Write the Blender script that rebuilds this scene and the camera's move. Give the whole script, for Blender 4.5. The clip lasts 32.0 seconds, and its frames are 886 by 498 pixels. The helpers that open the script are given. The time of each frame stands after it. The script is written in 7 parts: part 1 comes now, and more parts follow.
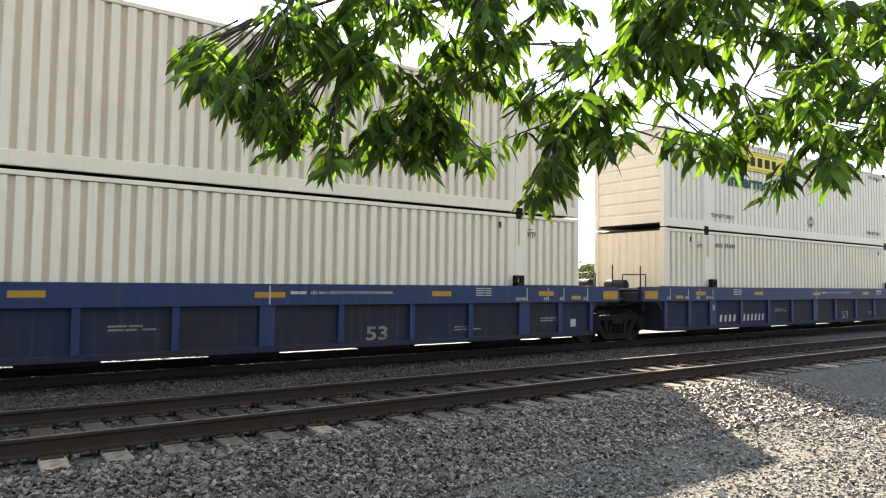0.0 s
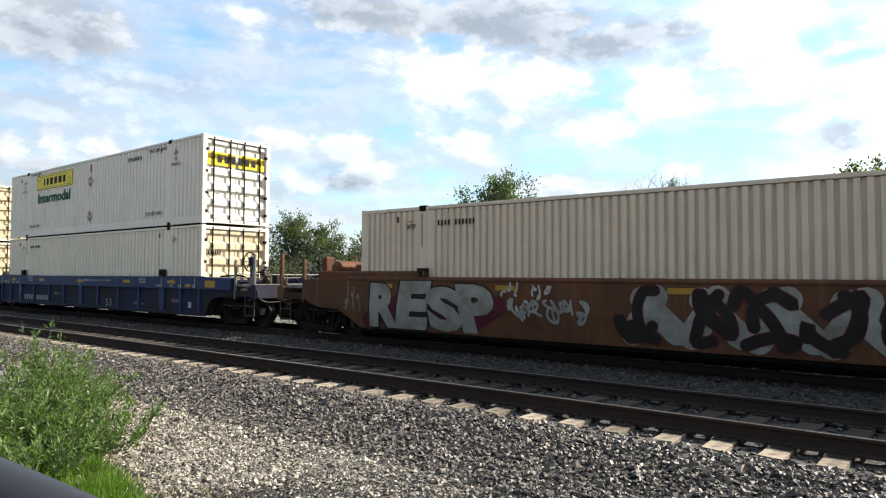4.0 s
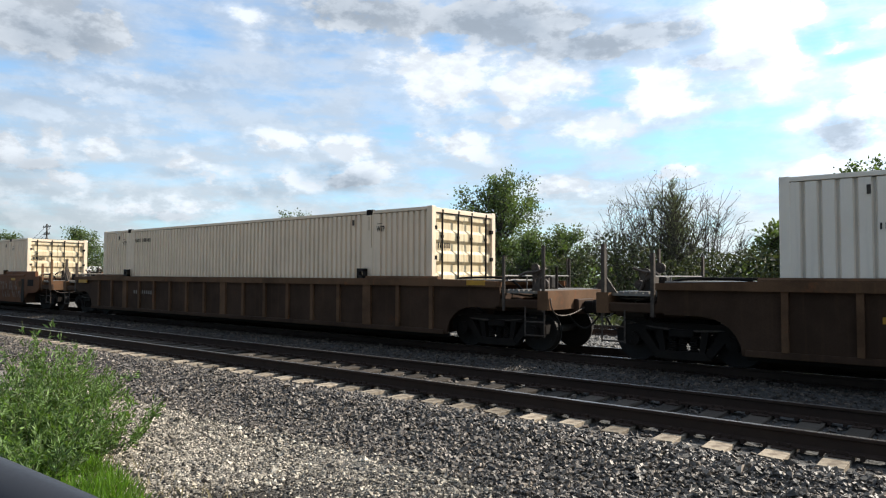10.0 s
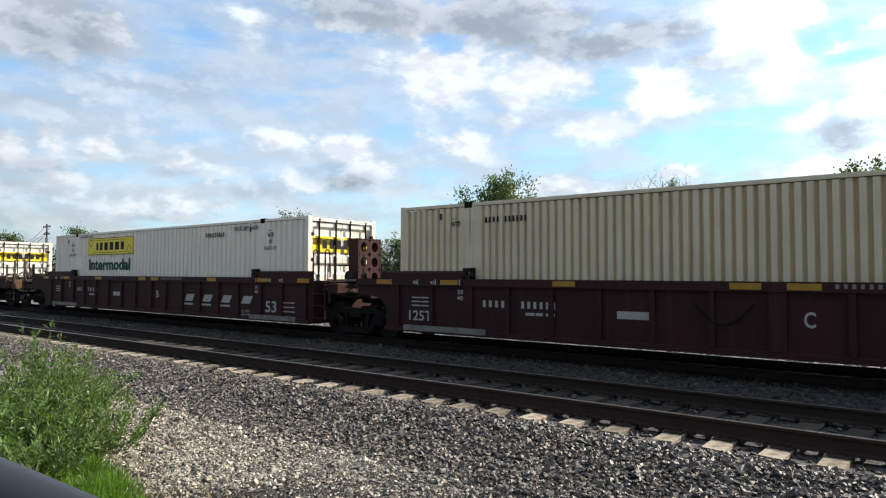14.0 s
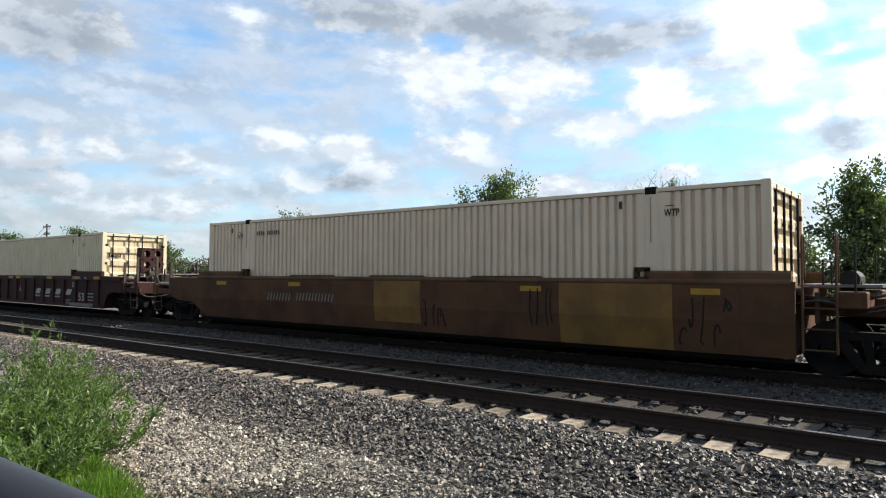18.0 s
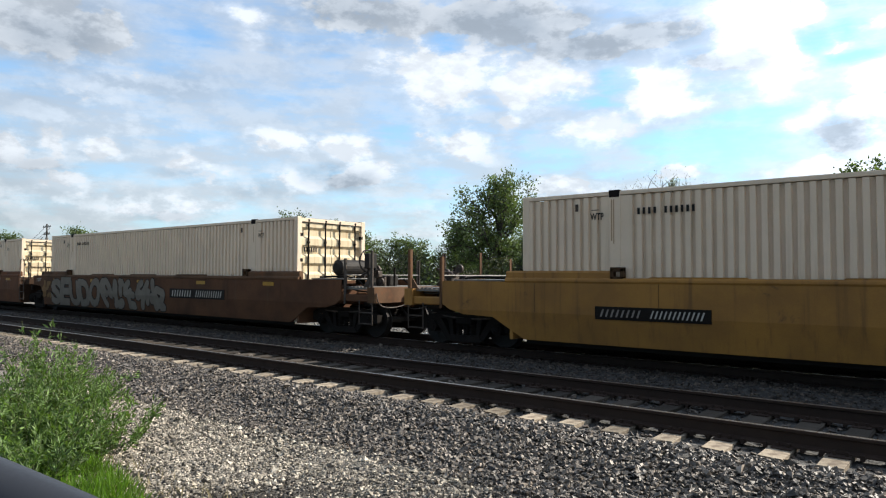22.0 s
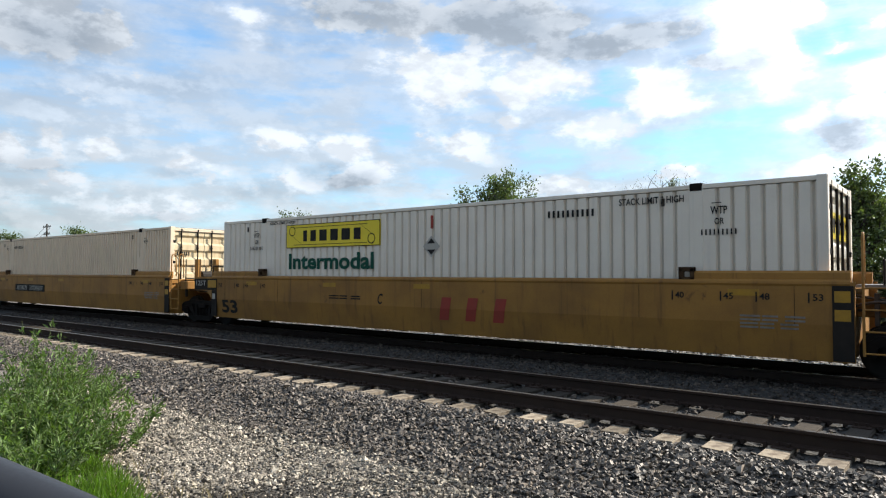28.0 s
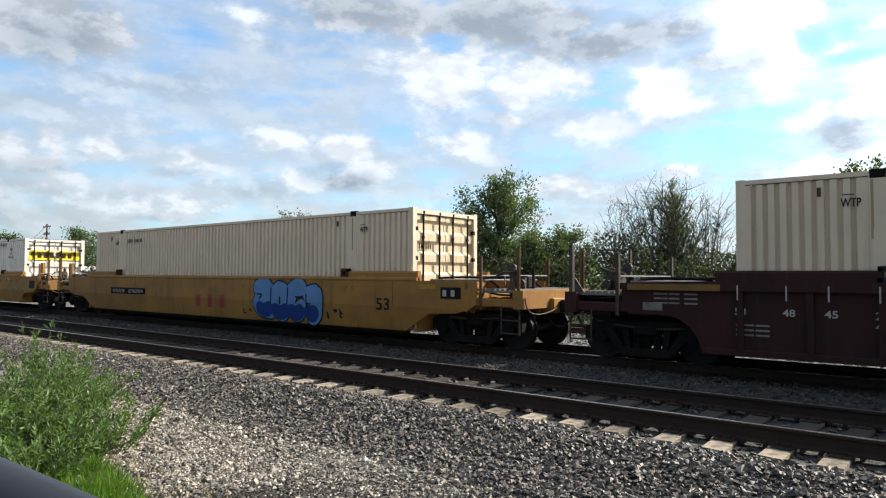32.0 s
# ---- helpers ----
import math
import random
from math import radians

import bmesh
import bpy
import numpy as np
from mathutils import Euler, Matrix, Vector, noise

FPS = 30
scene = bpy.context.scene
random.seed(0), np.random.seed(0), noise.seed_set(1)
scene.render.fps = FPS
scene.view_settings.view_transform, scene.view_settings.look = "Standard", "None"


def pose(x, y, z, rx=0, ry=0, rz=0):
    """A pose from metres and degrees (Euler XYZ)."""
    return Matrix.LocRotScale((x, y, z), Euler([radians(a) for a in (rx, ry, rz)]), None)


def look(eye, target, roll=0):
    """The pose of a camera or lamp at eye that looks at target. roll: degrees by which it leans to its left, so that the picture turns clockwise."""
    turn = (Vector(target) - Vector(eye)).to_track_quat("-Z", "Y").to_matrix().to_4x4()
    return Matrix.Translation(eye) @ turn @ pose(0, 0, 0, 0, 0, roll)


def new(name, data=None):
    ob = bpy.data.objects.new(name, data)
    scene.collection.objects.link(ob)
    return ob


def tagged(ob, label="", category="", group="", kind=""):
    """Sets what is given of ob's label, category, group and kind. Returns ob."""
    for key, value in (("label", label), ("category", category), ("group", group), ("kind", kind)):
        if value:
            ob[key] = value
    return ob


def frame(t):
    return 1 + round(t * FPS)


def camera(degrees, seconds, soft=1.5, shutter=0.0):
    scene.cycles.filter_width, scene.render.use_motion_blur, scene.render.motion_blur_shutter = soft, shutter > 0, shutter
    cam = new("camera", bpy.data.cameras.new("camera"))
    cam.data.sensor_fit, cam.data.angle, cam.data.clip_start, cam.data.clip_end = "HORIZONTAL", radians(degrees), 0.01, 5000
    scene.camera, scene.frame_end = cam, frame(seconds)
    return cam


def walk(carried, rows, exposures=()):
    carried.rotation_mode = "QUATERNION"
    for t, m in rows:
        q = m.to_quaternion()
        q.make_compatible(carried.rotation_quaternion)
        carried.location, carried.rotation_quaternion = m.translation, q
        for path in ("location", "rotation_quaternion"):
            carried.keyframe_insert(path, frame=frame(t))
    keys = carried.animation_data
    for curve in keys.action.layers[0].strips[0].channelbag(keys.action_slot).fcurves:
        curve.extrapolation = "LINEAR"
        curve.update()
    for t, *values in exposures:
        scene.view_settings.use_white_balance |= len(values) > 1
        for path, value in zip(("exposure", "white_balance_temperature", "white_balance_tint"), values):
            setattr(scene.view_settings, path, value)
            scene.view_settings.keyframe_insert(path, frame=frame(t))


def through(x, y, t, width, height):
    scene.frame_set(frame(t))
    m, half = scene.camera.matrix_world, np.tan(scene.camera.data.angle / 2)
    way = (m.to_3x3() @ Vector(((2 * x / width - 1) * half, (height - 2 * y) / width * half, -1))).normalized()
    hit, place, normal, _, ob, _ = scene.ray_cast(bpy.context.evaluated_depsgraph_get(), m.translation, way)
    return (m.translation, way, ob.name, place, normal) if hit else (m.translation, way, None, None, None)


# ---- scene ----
# ---- camera: stands on one spot, pans to its left in the first three seconds ----
EYE = (0.0, 0.0, 1.464)
cam = camera(67.5, 32.0, soft=1.2)


def aim(yaw, pitch, roll):
    a, b = radians(yaw), radians(pitch)
    way = Vector((-math.sin(a) * math.cos(b), math.cos(a) * math.cos(b), math.sin(b)))
    return look(EYE, Vector(EYE) + way, roll)


STILL = (38.49, 2.27, 0.24)
walk(cam, [
    (0.0, aim(-34.94, 2.80, 0.68)),
    (0.5, aim(-25.83, 2.78, 0.60)),
    (1.0, aim(-10.88, 2.65, 0.35)),
    (1.5, aim(1.58, 2.50, 0.06)),
    (2.0, aim(20.72, 2.21, -0.38)),
    (2.5, aim(32.45, 2.27, -0.05)),
    (3.0, aim(38.60, 2.25, 0.15)),
    (3.3, aim(*STILL)),
    (5.0, aim(*STILL)),
    (32.0, aim(*STILL)),
], exposures=[(0.0, 1.35, 7100, 12), (1.0, 1.15, 6950, 12), (2.0, 1.2, 6850, 13), (3.0, 1.1, 6800, 13), (3.6, 0.6, 6500, 11), (4.6, -0.04, 6180, 10), (32.0, -0.04, 6180, 10)])

# ---- light: sun high behind the train, under broken cloud ----
SUN_WAY = Vector((0.65, 1.0, 0.82)).normalized()
sun_data = bpy.data.lights.new("sun", "SUN")
sun_data.energy, sun_data.angle, sun_data.color = 8.7, radians(0.6), (1.0, 0.90, 0.75)
sun = new("sun", sun_data)
sun.matrix_world = look(SUN_WAY * 60, (0, 0, 0))


class Nodes:
    """Short hand for node trees."""

    def __init__(self, tree):
        self.tree = tree
        tree.nodes.clear()

    def add(self, kind, values=None, **props):
        n = self.tree.nodes.new(kind)
        for k, v in props.items():
            setattr(n, k, v)
        for k, v in (values or {}).items():
            if isinstance(v, bpy.types.NodeSocket):
                self.tree.links.new(v, n.inputs[k])
            else:
                n.inputs[k].default_value = v
        return n

    def math(self, op, a, b=0.0, clamp=False):
        return self.add("ShaderNodeMath", {0: a, 1: b}, operation=op, use_clamp=clamp).outputs[0]

    def mix(self, fac, a, b, blend="MIX"):
        n = self.add("ShaderNodeMix", data_type="RGBA", blend_type=blend)
        for i, v in ((0, fac), (6, a), (7, b)):
            if isinstance(v, bpy.types.NodeSocket):
                self.tree.links.new(v, n.inputs[i])
            else:
                n.inputs[i].default_value = v if i == 0 else (*v, 1.0)[:4]
        return n.outputs[2]

    def ramp(self, fac, lo, hi):
        n = self.add("ShaderNodeMapRange", {0: fac, 1: lo, 2: hi, 3: 0.0, 4: 1.0}, clamp=True)
        n.interpolation_type = "SMOOTHSTEP"
        return n.outputs[0]

    def noise(self, vec, scale, detail=4.0, rough=0.55, distort=0.0):
        return self.add("ShaderNodeTexNoise", {"Vector": vec, "Scale": scale, "Detail": detail, "Roughness": rough, "Distortion": distort}).outputs["Fac"]


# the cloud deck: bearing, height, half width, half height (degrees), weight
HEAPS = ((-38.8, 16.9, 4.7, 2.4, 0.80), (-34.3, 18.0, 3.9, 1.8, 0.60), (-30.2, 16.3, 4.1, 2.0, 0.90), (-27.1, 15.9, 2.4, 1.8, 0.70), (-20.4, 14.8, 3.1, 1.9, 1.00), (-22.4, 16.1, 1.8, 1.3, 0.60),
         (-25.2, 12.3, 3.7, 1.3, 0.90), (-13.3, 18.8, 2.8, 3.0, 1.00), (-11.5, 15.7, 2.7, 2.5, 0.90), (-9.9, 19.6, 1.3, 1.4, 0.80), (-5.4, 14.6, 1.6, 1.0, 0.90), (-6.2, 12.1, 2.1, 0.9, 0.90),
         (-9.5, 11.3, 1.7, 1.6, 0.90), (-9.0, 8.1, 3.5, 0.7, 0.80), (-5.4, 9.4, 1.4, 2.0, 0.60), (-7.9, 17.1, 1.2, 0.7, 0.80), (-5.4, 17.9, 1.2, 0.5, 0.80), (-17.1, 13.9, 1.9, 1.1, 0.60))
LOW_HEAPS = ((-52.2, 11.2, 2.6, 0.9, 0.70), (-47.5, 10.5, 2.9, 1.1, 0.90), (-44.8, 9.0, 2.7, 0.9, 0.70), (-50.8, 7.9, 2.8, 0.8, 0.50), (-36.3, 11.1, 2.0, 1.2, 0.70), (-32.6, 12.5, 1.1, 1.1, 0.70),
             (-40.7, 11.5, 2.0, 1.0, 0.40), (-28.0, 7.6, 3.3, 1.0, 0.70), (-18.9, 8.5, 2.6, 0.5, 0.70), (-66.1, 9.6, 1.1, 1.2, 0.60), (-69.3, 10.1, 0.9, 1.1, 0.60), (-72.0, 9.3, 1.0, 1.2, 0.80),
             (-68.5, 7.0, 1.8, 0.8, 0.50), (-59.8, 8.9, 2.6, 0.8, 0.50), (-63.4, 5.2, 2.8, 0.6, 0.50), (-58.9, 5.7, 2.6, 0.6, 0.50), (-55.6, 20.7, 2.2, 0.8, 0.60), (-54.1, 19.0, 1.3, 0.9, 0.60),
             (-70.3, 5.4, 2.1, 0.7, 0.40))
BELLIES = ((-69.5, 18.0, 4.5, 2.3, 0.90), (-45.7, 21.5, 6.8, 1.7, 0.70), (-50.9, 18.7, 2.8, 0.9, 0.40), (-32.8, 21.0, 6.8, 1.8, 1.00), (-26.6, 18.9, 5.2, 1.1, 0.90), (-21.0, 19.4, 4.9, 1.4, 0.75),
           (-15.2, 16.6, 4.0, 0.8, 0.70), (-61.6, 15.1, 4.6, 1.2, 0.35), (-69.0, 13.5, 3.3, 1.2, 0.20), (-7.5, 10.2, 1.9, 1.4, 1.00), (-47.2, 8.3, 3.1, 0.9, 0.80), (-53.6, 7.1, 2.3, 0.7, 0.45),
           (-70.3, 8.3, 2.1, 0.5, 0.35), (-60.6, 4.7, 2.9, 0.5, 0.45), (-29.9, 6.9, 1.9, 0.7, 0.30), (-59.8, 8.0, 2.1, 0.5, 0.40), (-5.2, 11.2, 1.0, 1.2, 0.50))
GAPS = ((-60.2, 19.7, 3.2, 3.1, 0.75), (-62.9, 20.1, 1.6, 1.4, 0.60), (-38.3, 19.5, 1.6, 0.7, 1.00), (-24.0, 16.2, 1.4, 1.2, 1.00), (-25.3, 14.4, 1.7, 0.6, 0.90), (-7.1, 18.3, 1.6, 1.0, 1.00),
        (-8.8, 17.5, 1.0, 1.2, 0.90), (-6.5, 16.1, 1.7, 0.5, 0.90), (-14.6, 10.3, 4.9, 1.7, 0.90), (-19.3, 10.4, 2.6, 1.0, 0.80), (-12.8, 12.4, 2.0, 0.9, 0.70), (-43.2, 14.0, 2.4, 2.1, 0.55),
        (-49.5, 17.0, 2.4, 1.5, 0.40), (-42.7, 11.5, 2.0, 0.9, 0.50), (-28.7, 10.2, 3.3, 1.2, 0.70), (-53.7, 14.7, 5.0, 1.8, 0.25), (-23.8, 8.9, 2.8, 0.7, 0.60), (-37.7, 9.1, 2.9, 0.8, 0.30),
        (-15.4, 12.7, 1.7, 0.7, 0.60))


def make_world():
    world = bpy.data.worlds.new("sky")
    world.use_nodes = True
    scene.world = world
    n = Nodes(world.node_tree)
    d = n.add("ShaderNodeTexCoord").outputs["Generated"]
    sky = n.add("ShaderNodeTexSky", sky_type="NISHITA", sun_disc=False)
    sky.sun_elevation = math.asin(SUN_WAY.z)
    sky.sun_rotation = math.atan2(SUN_WAY.x, SUN_WAY.y)
    sky.dust_density, sky.ozone_density = 0.6, 2.0
    xyz = n.add("ShaderNodeSeparateXYZ", {0: d})
    x, y, z = xyz.outputs[0], xyz.outputs[1], xyz.outputs[2]
    # a cloud deck seen from below: directions divided by their height
    up = n.math("ADD", n.math("MULTIPLY", n.math("MAXIMUM", z, 0.0), 0.25), 0.85)
    flat = n.add("ShaderNodeCombineXYZ", {0: n.math("DIVIDE", x, up), 1: n.math("DIVIDE", y, up), 2: n.math("MULTIPLY", z, 2.0)}).outputs[0]
    sunward = n.add("ShaderNodeVectorMath", {0: flat, 1: (0.016, 0.008, 0.030)}).outputs[0]
    big = n.noise(flat, 3.0, 3.0, 0.5)
    puff = n.noise(flat, 13.0, 9.0, 0.60, 0.05)
    bearing = n.math("MULTIPLY", n.math("ARCTAN2", x, y), 57.2958)
    height = n.math("MULTIPLY", n.math("ARCSINE", z), 57.2958)
    sway = n.math("MULTIPLY", n.math("SUBTRACT", n.noise(flat, 11.0, 5.0, 0.6), 0.5), 4.2)
    rise = n.math("MULTIPLY", n.math("SUBTRACT", n.noise(n.add("ShaderNodeVectorMath", {0: flat, 1: (3.1, 1.7, 0.4)}).outputs[0], 11.0, 5.0, 0.6), 0.5), 2.6)
    here = n.add("ShaderNodeCombineXYZ", {0: n.math("ADD", bearing, sway), 1: n.math("ADD", height, rise), 2: 0.0}).outputs[0]

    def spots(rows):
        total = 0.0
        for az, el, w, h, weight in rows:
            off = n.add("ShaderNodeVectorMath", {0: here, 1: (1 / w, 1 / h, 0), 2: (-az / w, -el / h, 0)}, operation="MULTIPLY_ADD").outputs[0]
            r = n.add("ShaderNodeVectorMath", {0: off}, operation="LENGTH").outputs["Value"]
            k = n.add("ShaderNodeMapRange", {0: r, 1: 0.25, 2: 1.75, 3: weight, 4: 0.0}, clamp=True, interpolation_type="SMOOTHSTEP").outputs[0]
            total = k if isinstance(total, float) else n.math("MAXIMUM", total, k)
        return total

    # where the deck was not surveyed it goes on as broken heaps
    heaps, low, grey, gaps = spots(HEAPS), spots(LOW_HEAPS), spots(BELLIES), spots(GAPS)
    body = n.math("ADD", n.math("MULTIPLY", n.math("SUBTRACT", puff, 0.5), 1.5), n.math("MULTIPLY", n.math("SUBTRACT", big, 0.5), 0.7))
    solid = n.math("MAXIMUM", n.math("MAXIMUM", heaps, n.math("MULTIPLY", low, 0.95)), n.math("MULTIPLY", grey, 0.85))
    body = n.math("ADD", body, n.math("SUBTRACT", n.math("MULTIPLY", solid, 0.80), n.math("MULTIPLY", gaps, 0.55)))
    heap = n.ramp(body, 0.02, 0.42)
    # thin haze between the heaps, streaked
    streak = n.add("ShaderNodeMapping", {0: flat, 3: (1.0, 1.0, 3.2)}).outputs[0]
    veil = n.ramp(n.math("ADD", n.noise(streak, 5.0, 6.0, 0.62), n.math("MULTIPLY", body, 0.30)), 0.24, 0.62)
    veil = n.math("ADD", n.math("MULTIPLY", veil, 0.42), n.math("MULTIPLY", n.math("SUBTRACT", 1.0, n.ramp(z, 0.02, 0.30)), 0.14))
    cover = n.math("MAXIMUM", heap, n.math("SUBTRACT", n.math("ADD", veil, 0.40), n.math("MULTIPLY", gaps, 0.22)), True)
    lit = n.ramp(n.math("SUBTRACT", puff, n.noise(sunward, 13.0, 6.0, 0.60, 0.05)), -0.10, 0.10)
    mottle = n.ramp(n.noise(flat, 7.0, 6.0, 0.58, 0.1), 0.26, 0.60)
    high = n.math("MULTIPLY", n.ramp(z, 0.40, 0.7), 0.5)
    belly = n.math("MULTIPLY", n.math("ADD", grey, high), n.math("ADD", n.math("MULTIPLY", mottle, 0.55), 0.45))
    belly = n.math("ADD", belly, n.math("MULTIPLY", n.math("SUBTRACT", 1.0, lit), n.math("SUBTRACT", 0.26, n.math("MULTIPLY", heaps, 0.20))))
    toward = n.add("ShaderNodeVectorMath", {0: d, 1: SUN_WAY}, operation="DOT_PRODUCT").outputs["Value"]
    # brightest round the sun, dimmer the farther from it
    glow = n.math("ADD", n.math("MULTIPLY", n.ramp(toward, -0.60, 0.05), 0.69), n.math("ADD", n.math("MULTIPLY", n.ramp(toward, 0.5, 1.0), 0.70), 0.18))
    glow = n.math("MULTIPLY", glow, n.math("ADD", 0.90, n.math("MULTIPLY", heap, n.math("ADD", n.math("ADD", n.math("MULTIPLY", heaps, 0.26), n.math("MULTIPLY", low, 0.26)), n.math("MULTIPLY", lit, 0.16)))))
    cloud = n.mix(n.math("MINIMUM", belly, 1.0), (0.97, 1.0, 1.02), (0.52, 0.58, 0.645))
    # clouds that face the sun, behind the road, are warmer
    cloud = n.mix(1.0, cloud, n.mix(n.ramp(toward, -0.60, -0.12), (1.12, 0.96, 0.80), (1.0, 1.0, 1.0)), "MULTIPLY")
    hue = n.mix(1.0, sky.outputs[0], (0.68, 1.05, 1.18), "MULTIPLY")
    bg_sky = n.add("ShaderNodeBackground", {"Color": hue, "Strength": 0.215})
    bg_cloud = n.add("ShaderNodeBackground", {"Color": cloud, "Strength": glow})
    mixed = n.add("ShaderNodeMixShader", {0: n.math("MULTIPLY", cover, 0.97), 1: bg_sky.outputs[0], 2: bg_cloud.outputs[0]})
    n.add("ShaderNodeOutputWorld", {0: mixed.outputs[0]})


make_world()


# ---- materials ----
def surface(name, base, rough=0.6, metal=0.0, dark=None, scale=3.0, amount=0.5, grain=60.0, bump=0.15, streak=None, streak_amount=0.0,
            rust=None, rust_at=0.62, spread=0.0, through=0.0, coat=0.0, oil_shade=0.0, spec=0.3):
    """A painted or natural surface: two scales of colour variation, streaks that run down, rust in patches, a fine relief."""
    m = bpy.data.materials.new(name)
    m.use_nodes = True
    n = Nodes(m.node_tree)
    at = n.add("ShaderNodeTexCoord").outputs["Object"]
    dark = dark or tuple(c * 0.7 for c in base)
    col = n.mix(n.math("MULTIPLY", n.ramp(n.noise(at, scale, 5.0, 0.6), 0.35, 0.7), amount), base, dark)
    fine = n.noise(at, grain, 3.0, 0.6)
    col = n.mix(n.math("MULTIPLY", n.ramp(fine, 0.4, 0.75), amount * 0.5), col, dark)
    if streak:
        long = n.add("ShaderNodeMapping", {0: at, 3: (7.0, 7.0, 0.35)}).outputs[0]
        col = n.mix(n.math("MULTIPLY", n.ramp(n.noise(long, 1.0, 4.0, 0.65), 0.5, 0.78), streak_amount), col, streak)
    if rust:
        col = n.mix(n.ramp(n.noise(at, scale * 1.7, 8.0, 0.7, 0.4), rust_at, rust_at + 0.1), col, rust)
    if oil_shade:
        # grease between the rails, with the train's shade mixed into the dark middle
        mid = n.math("ABSOLUTE", n.add("ShaderNodeSeparateXYZ", {0: at}).outputs[1])
        worn = n.math("ADD", mid, n.math("MULTIPLY", n.math("SUBTRACT", n.noise(at, 5.0, 4.0), 0.5), 0.3))
        col = n.mix(n.math("MULTIPLY", n.math("SUBTRACT", 1.0, n.ramp(worn, 0.78, 0.98)), oil_shade), col, (0.036, 0.030, 0.025))
    if spread:
        rnd = n.add("ShaderNodeObjectInfo").outputs["Random"]
        isl = n.add("ShaderNodeNewGeometry").outputs["Random Per Island"]
        v = n.math("ADD", 1.0 - spread, n.math("MULTIPLY", n.math("POWER", n.math("FRACT", n.math("ADD", rnd, isl)), 1.5), 2.5 * spread))
        col = n.mix(1.0, col, n.add("ShaderNodeCombineXYZ", {0: v, 1: v, 2: v}).outputs[0], "MULTIPLY")
    b = n.add("ShaderNodeBump", {"Strength": bump, "Distance": 0.01, "Height": fine}).outputs[0]
    r = n.math("ADD", rough, n.math("MULTIPLY", n.math("SUBTRACT", fine, 0.5), 0.25), True)
    p = n.add("ShaderNodeBsdfPrincipled", {"Base Color": col, "Roughness": r, "Metallic": metal, "Normal": b, "Coat Weight": coat, "Specular IOR Level": spec})
    out = p.outputs[0]
    if through:
        t = n.add("ShaderNodeBsdfTranslucent", {"Color": n.mix(1.0, col, (1.5, 1.75, 0.55), "MULTIPLY")})
        out = n.add("ShaderNodeMixShader", {0: through, 1: out, 2: t.outputs[0]}).outputs[0]
    n.add("ShaderNodeOutputMaterial", {0: out})
    return m


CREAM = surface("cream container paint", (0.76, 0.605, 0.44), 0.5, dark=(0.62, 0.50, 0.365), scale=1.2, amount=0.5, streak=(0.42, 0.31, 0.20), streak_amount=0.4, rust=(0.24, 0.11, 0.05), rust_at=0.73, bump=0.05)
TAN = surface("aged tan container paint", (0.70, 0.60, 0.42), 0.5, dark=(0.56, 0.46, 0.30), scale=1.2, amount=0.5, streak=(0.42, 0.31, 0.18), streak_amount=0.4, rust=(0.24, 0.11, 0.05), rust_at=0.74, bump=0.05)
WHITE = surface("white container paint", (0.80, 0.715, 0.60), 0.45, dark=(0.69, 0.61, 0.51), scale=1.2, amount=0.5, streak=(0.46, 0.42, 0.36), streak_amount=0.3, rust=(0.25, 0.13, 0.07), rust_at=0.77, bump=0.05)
# darker copies for corrugation recesses: dust, and groove shade mixed into the colour
CREAM_RECESS = surface("dusty cream container paint", (0.66, 0.525, 0.385), 0.6, dark=(0.55, 0.44, 0.32), scale=1.2, amount=0.6, streak=(0.34, 0.25, 0.155), streak_amount=0.4, rust=(0.24, 0.11, 0.05), rust_at=0.73, bump=0.05)
TAN_RECESS = surface("dusty tan container paint", (0.50, 0.38, 0.21), 0.6, dark=(0.45, 0.34, 0.20), scale=1.2, amount=0.6, streak=(0.36, 0.25, 0.14), streak_amount=0.4, rust=(0.24, 0.11, 0.05), rust_at=0.74, bump=0.05)
WHITE_RECESS = surface("dusty white container paint", (0.56, 0.495, 0.41), 0.5, dark=(0.47, 0.415, 0.34), scale=1.2, amount=0.5, streak=(0.42, 0.37, 0.30), streak_amount=0.3, rust=(0.25, 0.13, 0.07), rust_at=0.77, bump=0.05)
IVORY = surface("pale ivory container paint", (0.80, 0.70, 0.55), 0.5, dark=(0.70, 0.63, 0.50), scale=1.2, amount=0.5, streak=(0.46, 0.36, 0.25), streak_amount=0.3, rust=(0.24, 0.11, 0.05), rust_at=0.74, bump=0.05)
IVORY_RECESS = surface("dusty ivory container paint", (0.62, 0.51, 0.38), 0.6, dark=(0.56, 0.45, 0.33), scale=1.2, amount=0.6, streak=(0.40, 0.29, 0.19), streak_amount=0.4, rust=(0.24, 0.11, 0.05), rust_at=0.74, bump=0.05)
DOOR_CREAM = surface("stained cream door paint", (0.66, 0.55, 0.36), 0.5, dark=(0.54, 0.42, 0.25), scale=1.6, amount=0.6, streak=(0.36, 0.20, 0.09), streak_amount=0.55, rust=(0.24, 0.11, 0.05), rust_at=0.66, bump=0.05)
DOOR_WHITE = surface("stained white door paint", (0.74, 0.70, 0.61), 0.5, dark=(0.63, 0.57, 0.46), scale=1.6, amount=0.55, streak=(0.45, 0.32, 0.20), streak_amount=0.45, rust=(0.25, 0.13, 0.07), rust_at=0.70, bump=0.05)
BROWN = surface("oxide brown car paint", (0.142, 0.060, 0.028), 0.65, dark=(0.074, 0.036, 0.020), scale=0.9, amount=0.75, streak=(0.16, 0.098, 0.06), streak_amount=0.6, rust=(0.145, 0.060, 0.028), rust_at=0.55, spec=0.12)
